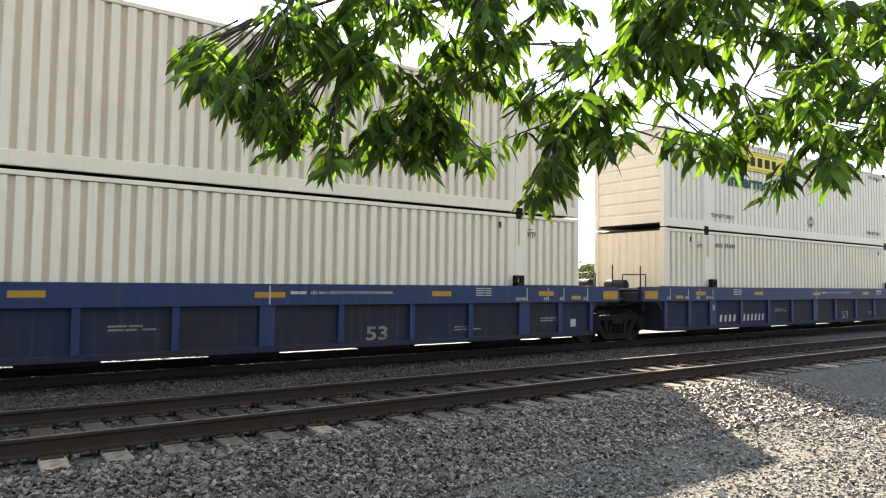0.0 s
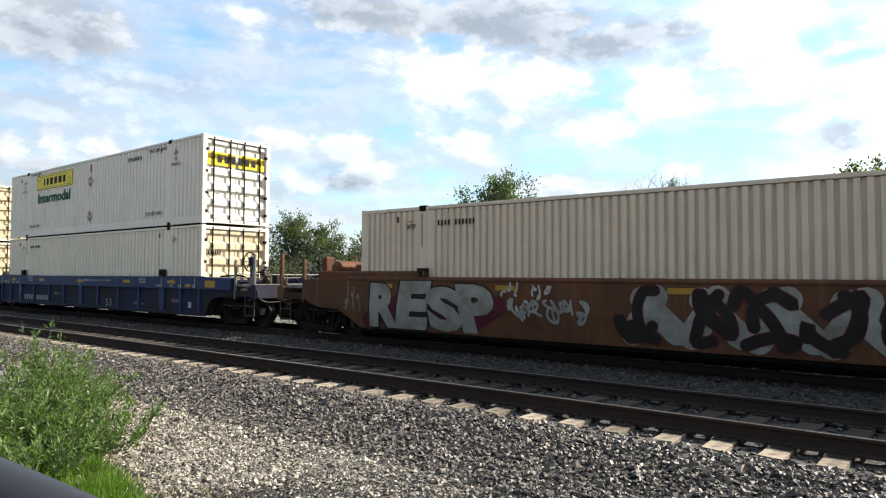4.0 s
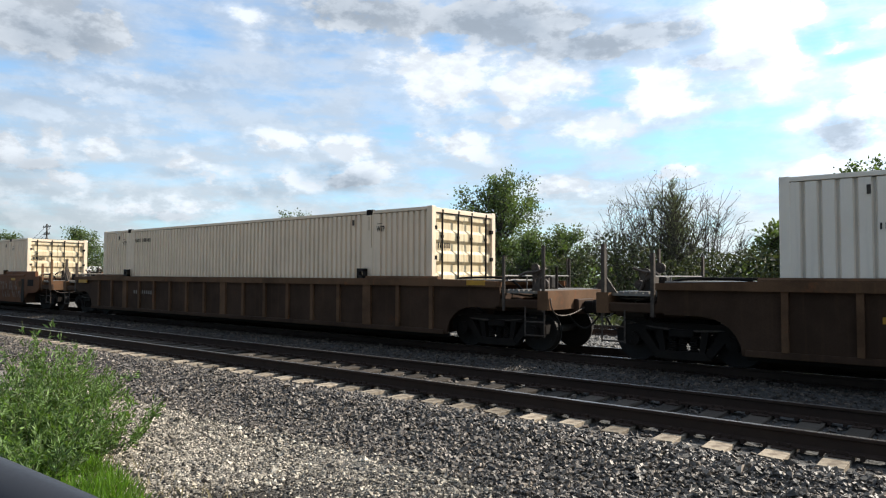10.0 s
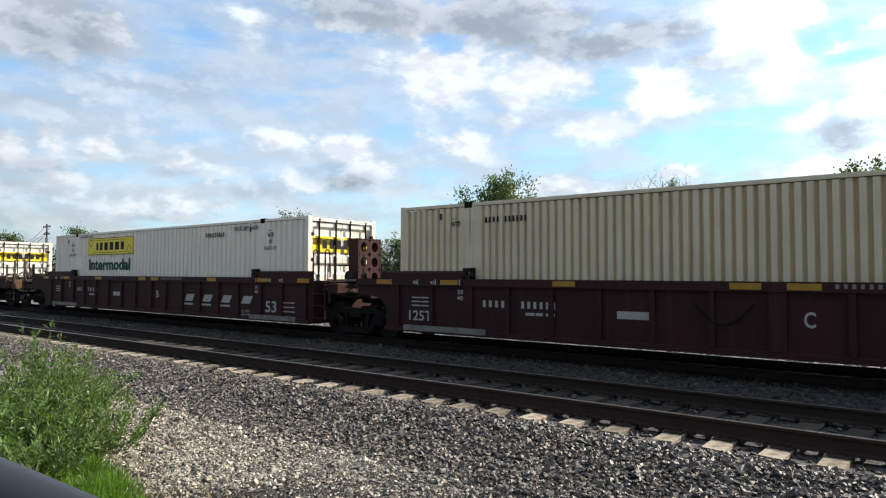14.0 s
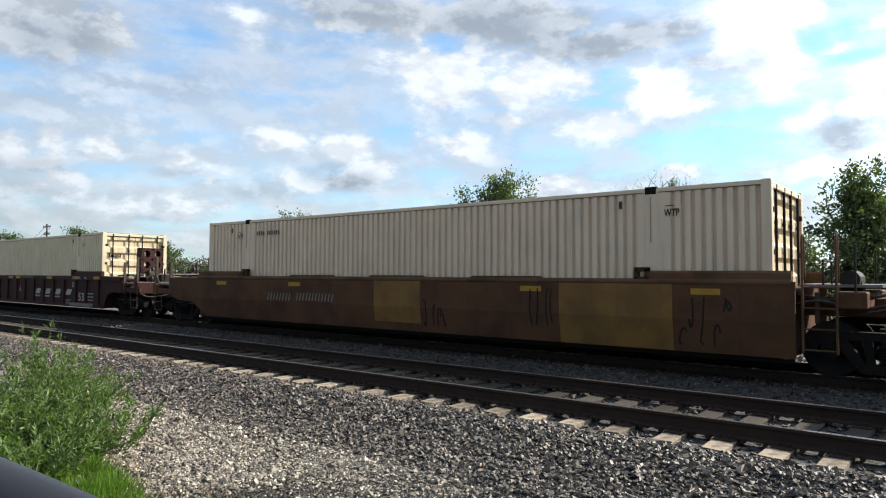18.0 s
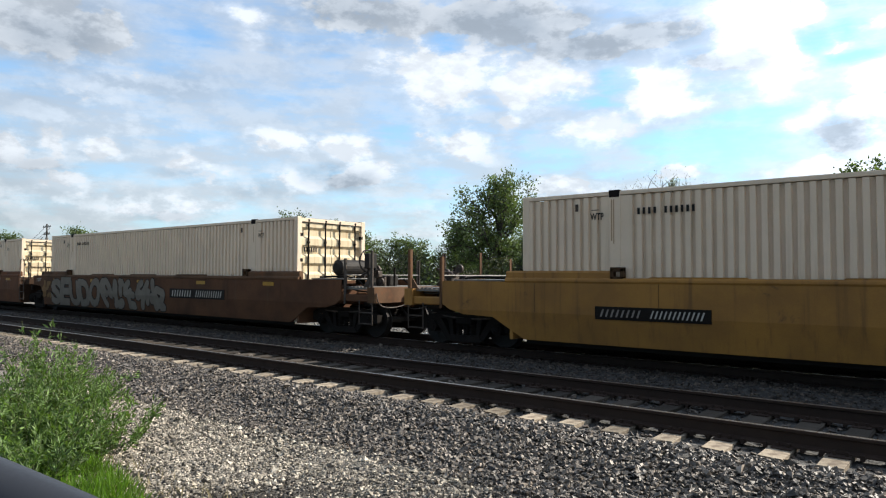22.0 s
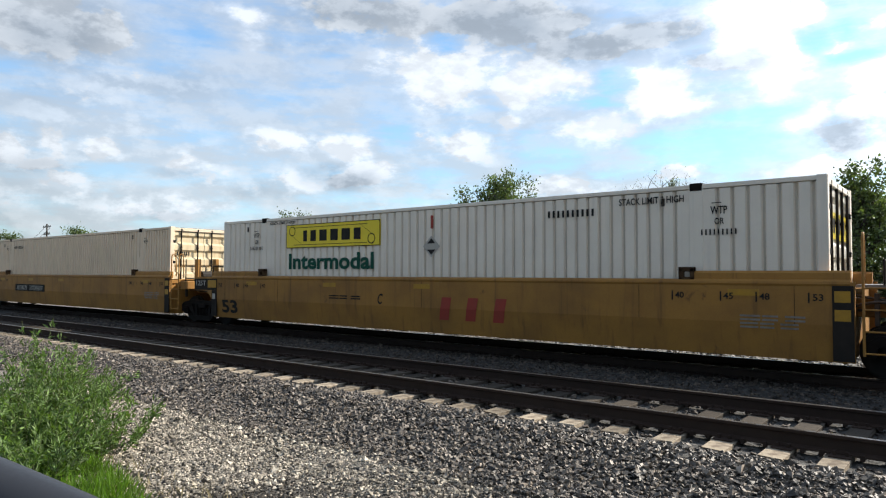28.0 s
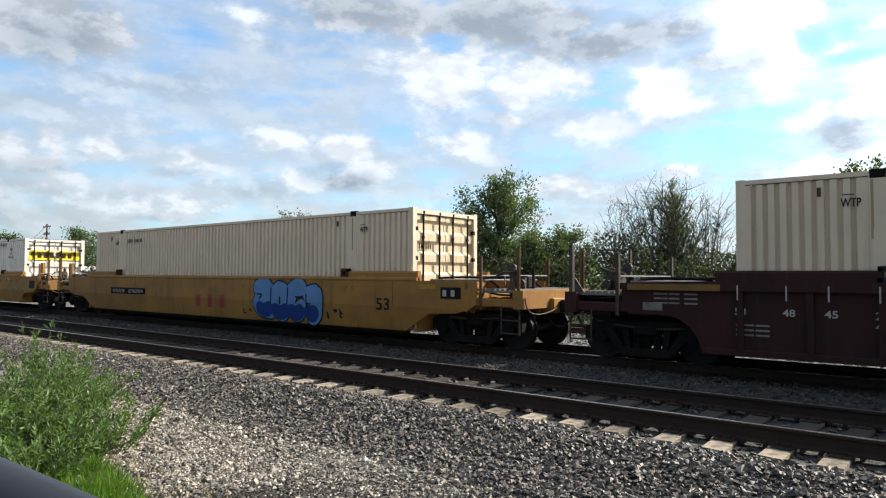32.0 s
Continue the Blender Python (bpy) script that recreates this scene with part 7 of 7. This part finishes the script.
OCHRE_WALL = surface("beige boarded wall", (0.50, 0.40, 0.26), 0.8, dark=(0.36, 0.28, 0.18), scale=2.0, amount=0.5)
shed(*place(-66.2, 38))


def blades(centres, ways, length, width):
    """Long drooping leaves with a folded midrib: 8 corners each, as arrays."""
    n = len(centres)
    c, d = np.asarray(centres, float), np.asarray(ways, float)
    d /= np.linalg.norm(d, axis=1, keepdims=True)
    side = np.cross(d, np.random.normal(size=(n, 3)) + np.array([0, 0, 0.6]))
    side /= np.linalg.norm(side, axis=1, keepdims=True)
    up = np.cross(side, d)
    ln = (np.random.uniform(0.65, 1.2, n) * length)[:, None]
    wd = (np.random.uniform(0.75, 1.25, n) * width)[:, None]
    fall = np.array([0, 0, -1.0]) * ln
    m1, m2, tip = c + d * ln * 0.32, c + d * ln * 0.66 + fall * 0.07, c + d * ln * 0.96 + fall * 0.20
    lift = up * wd * 0.35
    pts = np.stack([c, m1 + side * wd * 0.85 + lift, m1, m1 - side * wd * 0.85 + lift, m2 + side * wd * 0.8 + lift, m2, m2 - side * wd * 0.8 + lift, tip], 1)
    tri = np.array([[0, 1, 2], [0, 2, 3], [1, 4, 2], [4, 5, 2], [2, 5, 3], [5, 6, 3], [4, 7, 5], [5, 7, 6]])
    faces = (np.arange(n)[:, None, None] * 8 + tri[None]).reshape(-1, 3)
    return pts.reshape(-1, 3).tolist(), faces.tolist()


def near_tree():
    """A tree beside the road whose limbs hang over the view to the right."""
    rnd = random.Random(44)
    np.random.seed(44)
    foot = Vector((6.6, 0.9, -0.46))
    base = tagged(empty("overhanging_tree", *foot), "leafy tree with long drooping leaves beside the tracks", "tree")
    bm = fresh()
    branch(bm, (0, 0, -0.1), (-0.5, 0.3, 4.8), 0.22, 0.13, 0, 5, 0.05, rnd)
    part("trunk", bm, BARK, base)
    fork = Vector((-0.5, 0.3, 4.7))

    def spot(az, el, d):
        a, e = radians(az), radians(el)
        return Vector((d * math.sin(a) * math.cos(e), d * math.cos(a) * math.cos(e), 1.464 + d * math.sin(e))) - foot

    limbs = []
    for az, el, d in ((15, 19, 3.5), (20, 14, 3.3), (26, 10, 3.4), (31, 14, 3.6), (36, 19, 3.8), (42, 8, 3.5), (40, 14, 3.7), (48, 11, 3.9), (57, 11, 4.2), (62, 7, 4.2), (66, 14, 4.6), (61, 19, 4.5), (74, 14, 5.0),
                      (52, 30, 4.4), (30, 32, 4.0), (24, 27, 3.9), (44, 36, 4.8), (88, 26, 6.0), (100, 22, 7.5), (80, 34, 6.8), (112, 26, 8.0)):
        bm = fresh()
        pts = branch(bm, fork + Vector((0, 0, rnd.uniform(-0.3, 0.8))), spot(az, el, d), 0.030, 0.006, 0.62, 7, 0.07, rnd)
        part("limb", bm, BARK, base)
        limbs += [pts[i].lerp(pts[i + 1], u) for i in range(2, 7) for u in (0.0, 0.5)]

    # lowest and highest leaves by bearing; between 51 and 54 degrees the sky shows
    edge = ((12.6, 16.0), (14, 14.2), (18, 12.0), (19.5, 10.4), (22, 9.2), (25.5, 7.4), (28, 8.4), (31, 8.3), (35.5, 8.6), (38.6, 9.4), (39.6, 6.2), (42.5, 5.6), (45.8, 6.8), (46.8, 10.0), (50.5, 9.4), (51.2, 17.5), (53.4, 17.5),
            (54.6, 11.8), (57.9, 7.6), (60.8, 7.2), (62.7, 5.2), (66, 5.4), (67.5, 7.6), (70, 9.5), (120, 14))
    crest = ((12.6, 18.0), (14.2, 19.4), (19, 18.5), (20, 24), (30, 30), (120, 32))

    def level(rows, az):
        return float(np.interp(az, [r[0] for r in rows], [r[1] for r in rows]))

    centres, ways, made = [], [], 0
    shoots = fresh()
    while made < 570:
        # the last twigs sit mostly above the view, added to shade the leaves below
        shade = made >= 440
        az = rnd.uniform(12.8, 71) if not shade else rnd.choice((rnd.uniform(14, 72), rnd.uniform(66, 120)))
        lo, hi = level(edge, az) + 1.3, level(crest, az)
        el = lo + (hi - lo) * rnd.random() ** 1.2 if not shade else rnd.uniform(hi - 2, hi + 17)
        d = rnd.uniform(3.0, 4.2) + max(0, az - 50) * 0.03 + (rnd.uniform(0, 0.9) if shade else 0)
        c = spot(az, el, d)
        # clusters with gaps between them; more open toward the top right
        if noise.noise(c * 2.1) < (0.02 if az < 40 and el > 14 else 0.0 if el > 19 else -0.08 if az < 52 else -0.22) and el - lo > 1.2:
            made += 0.2
            continue
        made += 1
        root = min(limbs, key=lambda p: (p - c).length)
        if (root - c).length > 0.10:
            root = c + (root - c) * min(1.0, 0.42 / (root - c).length)
        root.z += 0.05
        rod(shoots, root, c, 0.0055, 5, 0.003)
        for k in range(rnd.randint(12, 17)):
            u = rnd.random() ** 0.5
            p = root.lerp(c, 0.35 + 0.65 * u) + Vector((rnd.gauss(0, 0.02), rnd.gauss(0, 0.02), rnd.gauss(0, 0.015)))
            a = rnd.uniform(0, math.tau)
            w = Vector((math.cos(a) * 0.75, math.sin(a) * 0.75, rnd.uniform(-1.25, -0.15)))
            centres.append(p[:])
            ways.append(w[:])
    tagged(part("twigwork", shoots, BARK, base), kind="stuff")
    v, f = blades(centres, ways, 0.138, 0.0205)
    bundle("crown", v, f, LEAF, base)


near_tree()


def weeds():
    """The tall weed clump and the grass at the edge of the gravel."""
    np.random.seed(9)
    rnd = random.Random(9)
    for x, y, h, r, n, stalks in ((-8.2, 3.05, 1.42, 0.65, 3800, 60), (-9.3, 3.7, 1.0, 0.75, 2600, 50), (-7.6, 2.75, 0.95, 0.55, 2600, 46), (-7.0, 2.72, 0.62, 0.5, 1900, 36), (-7.3, 3.35, 0.70, 0.55, 1500, 34), (-10.0, 4.3, 0.65, 0.6, 1100, 30), (-6.6, 2.35, 0.50, 0.45, 1600, 34)):
        ob = tagged(empty("weed_clump", x, y, -0.46), "tall dusty green weed clump beside the gravel", "weeds", "weeds beside the gravel")
        bm = fresh()
        pts = []
        for k in range(stalks):
            a, q = rnd.uniform(0, math.tau), rnd.uniform(0, 1) ** 0.6
            top = Vector((r * q * math.cos(a) * 1.25, r * q * math.sin(a) * 1.25, h * rnd.uniform(0.45, 1.0) * (1.1 - 0.35 * q)))
            ps = branch(bm, (top.x * 0.4, top.y * 0.4, 0), top, 0.005, 0.0016, 0.0, 3, 0.1, rnd)
            pts += [(ps[j].lerp(ps[j + 1], u / 4), (ps[j + 1] - ps[j]).normalized()) for j in range(3) for u in range(4) if j or u > 1]
        part("stalk", bm, STEM, ob)
        idx = np.random.randint(0, len(pts), n)
        c = np.array([pts[j][0][:] for j in idx]) + np.random.normal(size=(n, 3)) * 0.02
        w = np.array([pts[j][1][:] for j in idx]) * 0.7 + np.random.normal(size=(n, 3)) * 0.55
        v, f = leaf_cloud(c, w, 0.080, 0.0105, 0.3)
        bundle("foliage", v, f, WEED, ob)
    n = 11000
    a, q = np.random.uniform(0, math.tau, n), np.sqrt(np.random.rand(n))
    x = -5.7 + 2.1 * q * np.cos(a)
    y = 2.30 + 0.72 * q * np.sin(a) - 0.27 * (x + 6.2)
    keep = np.array([noise.noise(Vector((u * 2.6, w * 2.6, 0.0))) > -0.22 for u, w in zip(x, y)])
    x, y = x[keep], y[keep]
    n = len(x)
    w = np.random.normal(size=(n, 3)) * 0.45 + np.array([0.1, 0, 1.0])
    v, f = leaf_cloud(np.stack([x, y, np.full(n, -0.48)], 1), w, 0.21, 0.006, 0.2)
    tagged(bundle("grass", v, f, GRASS), "bright green grass tuft at the gravel's edge", "grass", kind="stuff")
    n = 900
    x, y = np.random.uniform(-7.2, -3.6, n), np.random.uniform(2.2, 3.4, n)
    v, f = leaf_cloud(np.stack([x, y, np.full(n, -0.47)], 1), np.random.normal(size=(n, 3)) * 0.5 + np.array([0, 0, 0.8]), 0.13, 0.005, 0.2)
    tagged(bundle("grass", v, f, DRY), "sparse dry grass in the gravel", "grass", kind="stuff")


weeds()


def black_rail():
    ob = tagged(empty("pipe_railing", -1.8, 0.6, -0.46), "black painted steel pipe railing beside the road", "railing")
    sweep("rail", [(-2.6, -0.6, 1.63), (-1.3, -0.30, 1.53), (-0.5, -0.10, 1.42), (0.0, 0.05, 1.335), (0.35, 0.22, 1.22), (0.6, 0.42, 1.05), (0.72, 0.58, 0.82)], 0.10, RAILPAINT, ob)
    part("post", rod(fresh(), (-2.6, -0.6, 0), (-2.6, -0.6, 1.6), 0.07, 14), RAILPAINT, ob)
    part("post", rod(fresh(), (0.72, 0.58, 0), (0.72, 0.58, 0.85), 0.10, 14), RAILPAINT, ob)


RAILPAINT = surface("satin black paint", (0.022, 0.024, 0.030), 0.45, dark=(0.03, 0.032, 0.036), scale=5.0, amount=0.4, bump=0.03)
black_rail()

# a weathered branch on the ballast shoulder
bm = fresh()
branch(bm, (-7.75, 5.75, -0.34), (-7.0, 6.05, -0.27), 0.035, 0.02, 0.03, 5, 0.10, random.Random(3))
branch(bm, (-7.5, 5.86, -0.31), (-7.15, 5.80, -0.26), 0.018, 0.008, 0.02, 3, 0.12, random.Random(4))
tagged(part("fallen_branch", bm, BARK), "dark weathered branch lying on the ballast", "branch")


# ---- loose stones ----
PEBBLE_DIRT = surface("dark dirty gravel", (0.072, 0.062, 0.050), 0.9, dark=(0.032, 0.028, 0.023), scale=14.0, amount=0.5, grain=150, bump=0.3, spread=0.7, spec=0.4)
PEBBLE_GREY = surface("grey crushed gravel", (0.17, 0.16, 0.142), 0.65, dark=(0.06, 0.057, 0.052), scale=14.0, amount=0.5, grain=150, bump=0.3, spread=0.7, spec=0.5)


def stones(name, count, x0, x1, y0, y1, size, material, label, seed, keep=None, sink=0.3, blocky=False):
    rng = np.random.default_rng(seed)
    x, y = rng.uniform(x0, x1, count), rng.uniform(y0, y1, count)
    if keep is not None:
        ok = keep(x, y)
        x, y = x[ok], y[ok]
    n = len(x)
    z = np.interp(y, [p[0] for p in PROFILE], [p[1] for p in PROFILE])
    base = np.array([(1, 0, 0), (0, 1, 0), (0, 0, 1), (-1, 0, 0), (0, -1, 0), (0, 0, -1)], float)
    tri = np.array([(0, 1, 2), (1, 3, 2), (3, 4, 2), (4, 0, 2), (1, 0, 5), (3, 1, 5), (4, 3, 5), (0, 4, 5)])
    if blocky:
        base = np.array([(x, y, z) for z in (-1, 1) for x, y in ((-1, -1), (1, -1), (1, 1), (-1, 1))], float) * (0.92, 0.62, 0.48)
        tri = np.array([(0, 3, 2, 1), (4, 5, 6, 7), (0, 1, 5, 4), (1, 2, 6, 5), (2, 3, 7, 6), (3, 0, 4, 7)])
    m = len(base)
    s = size * rng.lognormal(0, 0.22 if blocky else 0.33, n)
    pts = base[None] * (rng.uniform(0.55, 1.25, (n, m, 1)) * s[:, None, None]) + rng.normal(0, 0.16 if blocky else 0.22, (n, m, 3)) * s[:, None, None]
    q = rng.normal(size=(n, 4))
    q /= np.linalg.norm(q, axis=1, keepdims=True)
    a, b, c, d = q.T
    rot = np.stack([1 - 2 * (c * c + d * d), 2 * (b * c - a * d), 2 * (b * d + a * c), 2 * (b * c + a * d), 1 - 2 * (b * b + d * d), 2 * (c * d - a * b),
                    2 * (b * d - a * c), 2 * (c * d + a * b), 1 - 2 * (b * b + c * c)], 1).reshape(n, 3, 3)
    pts = np.einsum("nij,nkj->nki", rot, pts)
    pts[:, :, 2] *= 0.8
    pts += np.stack([x, y, z + s * sink], 1)[:, None]
    faces = (np.arange(n)[:, None, None] * m + tri[None]).reshape(-1, tri.shape[1])
    me = bpy.data.meshes.new(name)
    me.from_pydata(pts.reshape(-1, 3).tolist(), [], faces.tolist())
    me.materials.append(material)
    tagged(new(name, me), label, "stones", kind="stuff")


def between_ties(x, y):
    u = np.abs(((x - TIE_FIRST) / TIE_STEP + 0.5) % 1.0 - 0.5) * TIE_STEP
    return (u > 0.125) & (np.abs(np.abs(y - NEAR_MID) - 0.755) > 0.09)


stones("ballast", 62000, -20, 12, 4.95, 6.60, 0.0225, STONE, "dark grey crushed ballast on the track shoulder", 1, sink=0.65, blocky=True)
stones("ballast", 11000, -30, 12, 11.6, 12.1, 0.021, STONE_SHADED, "shade-darkened ballast beside the train", 6)
stones("ballast", 14000, -34, 22, 6.60, 9.22, 0.028, STONE_SHADED, "shade-darkened ballast between the ties", 2, between_ties, blocky=True)
stones("ballast", 40000, -34, 22, 9.2, 11.6, 0.021, STONE_SHADED, "shade-darkened ballast between the tracks", 3)
stones("gravel", 56000, -12, -2.2, 2.6, 5.1, 0.0145, PEBBLE, "pale crushed gravel beside the ballast", 4, lambda x, y: np.random.default_rng(8).random(len(x)) < np.clip((y + 2.0 * np.maximum(-x - 4.9, 0) - 3.6) / 0.9, 0.08, 1) * np.clip((-x - 2.6) / 2.6, 0.15, 1), 0.45)
stones("gravel", 26000, -2.2, 16, 2.4, 5.1, 0.0165, PEBBLE_GREY, "grey crushed gravel beside the ballast", 7)
stones("gravel", 44000, -8.5, 0.0, 2.5, 4.9, 0.0095, PEBBLE_DIRT, "fine dark gravel in the compacted dirt", 21)
stones("ballast", 16000, -34, 6, 14.4, 22, 0.04, PEBBLE_GREY, "grey crushed ballast behind the train", 12)
stones("ballast", 5200, -16, 12, 3.2, 5.1, 0.022, STONE, "scattered grey ballast stones on the gravel", 5, lambda x, y: y + np.maximum(-x - 5.0, 0) > 3.9)


# ---- ties, tie plates ----
def lay_ties(track, mid, first, count, seed, paint=None, drop=0.0):
    rnd = random.Random(seed)
    shapes, old = [], []
    for k in range(5):
        bm = fresh()
        box(bm, -0.115, 0.115, -1.30, 1.30, -0.36, -0.175, 0.012)
        for v in bm.verts:
            v.co += Vector((rnd.uniform(-0.008, 0.008), rnd.uniform(-0.02, 0.02), rnd.uniform(-0.006, 0.004)))
        me = bpy.data.meshes.new("tie")
        bm.to_mesh(me)
        bm.free()
        me.materials.append(paint or TIE)
        shapes.append(me)
        # a darker copy of each tie, for most of the track east of 0.8
        worn = me.copy()
        worn.materials[0] = paint or TIE_EAST
        old.append(worn)
    spots = []
    for k in range(count):
        x = first + k * TIE_STEP + rnd.uniform(-0.02, 0.02)
        ob = mesh_part("tie", (shapes if x < 0.8 or rnd.random() < 0.12 else old)[rnd.randrange(5)], track)
        ob.location, ob.rotation_euler = (x, rnd.uniform(-0.04, 0.04), -drop), (0, 0, radians(rnd.uniform(-1.2, 1.2)))
        spots.append(x)
    bm_v, bm_f = [], []
    cube = [(-1, -1, 0), (1, -1, 0), (1, 1, 0), (-1, 1, 0), (-1, -1, 1), (1, -1, 1), (1, 1, 1), (-1, 1, 1)]
    quads = [(0, 3, 2, 1), (4, 5, 6, 7), (0, 1, 5, 4), (1, 2, 6, 5), (2, 3, 7, 6), (3, 0, 4, 7)]
    for x in spots:
        for s in (-0.755, 0.755):
            lumps = [(0, 0, 0.09, 0.19, -0.176, 0.014)]
            for dx in (-0.05, 0.05):
                for dy in (-0.10, 0.10):
                    lumps.append((dx, dy, 0.014, 0.024, -0.162, 0.035))
            for dx in (-0.165, 0.165):
                lumps.append((dx, 0, 0.018, 0.095, -0.195, 0.05))
            for cx, cy, rx, ry, z, h in lumps:
                n = len(bm_v)
                bm_v += [(x + cx + u * rx, s + cy + v * ry, z + w * h) for u, v, w in cube]
                bm_f += [tuple(n + i for i in q) for q in quads]
    tagged(bundle("tie_plates", bm_v, bm_f, RAIL, track, "rusty tie plates, spikes and rail anchors"), kind="stuff")


lay_ties(near_track, NEAR_MID, TIE_FIRST - 150 * TIE_STEP, 220, 1)
lay_ties(train_track, TRAIN_MID, TIE_FIRST - 120 * TIE_STEP, 170, 2, TIE_DARK, 0.01)
lay_ties(far_track, FAR_MID, TIE_FIRST - 70 * TIE_STEP, 100, 3, TIE_DARK, 0.03)


# ---- the train runs by at an even speed; the wheels turn with it ----
def motions():
    for things in UNITS:
        for ob, (x, y, z) in things:
            walk(ob, [(t, pose(x - SPEED * t, y, z)) for t in (0.0, 8.0, 16.0, 24.0, 32.0)])
    turn = math.degrees(SPEED / 30 / 0.42)
    for w in WHEELSETS:
        x = w.location.x
        walk(w, [(k / 30, pose(x, 0, 0.42, 0, -turn * k, 0)) for k in range(961)])


motions()
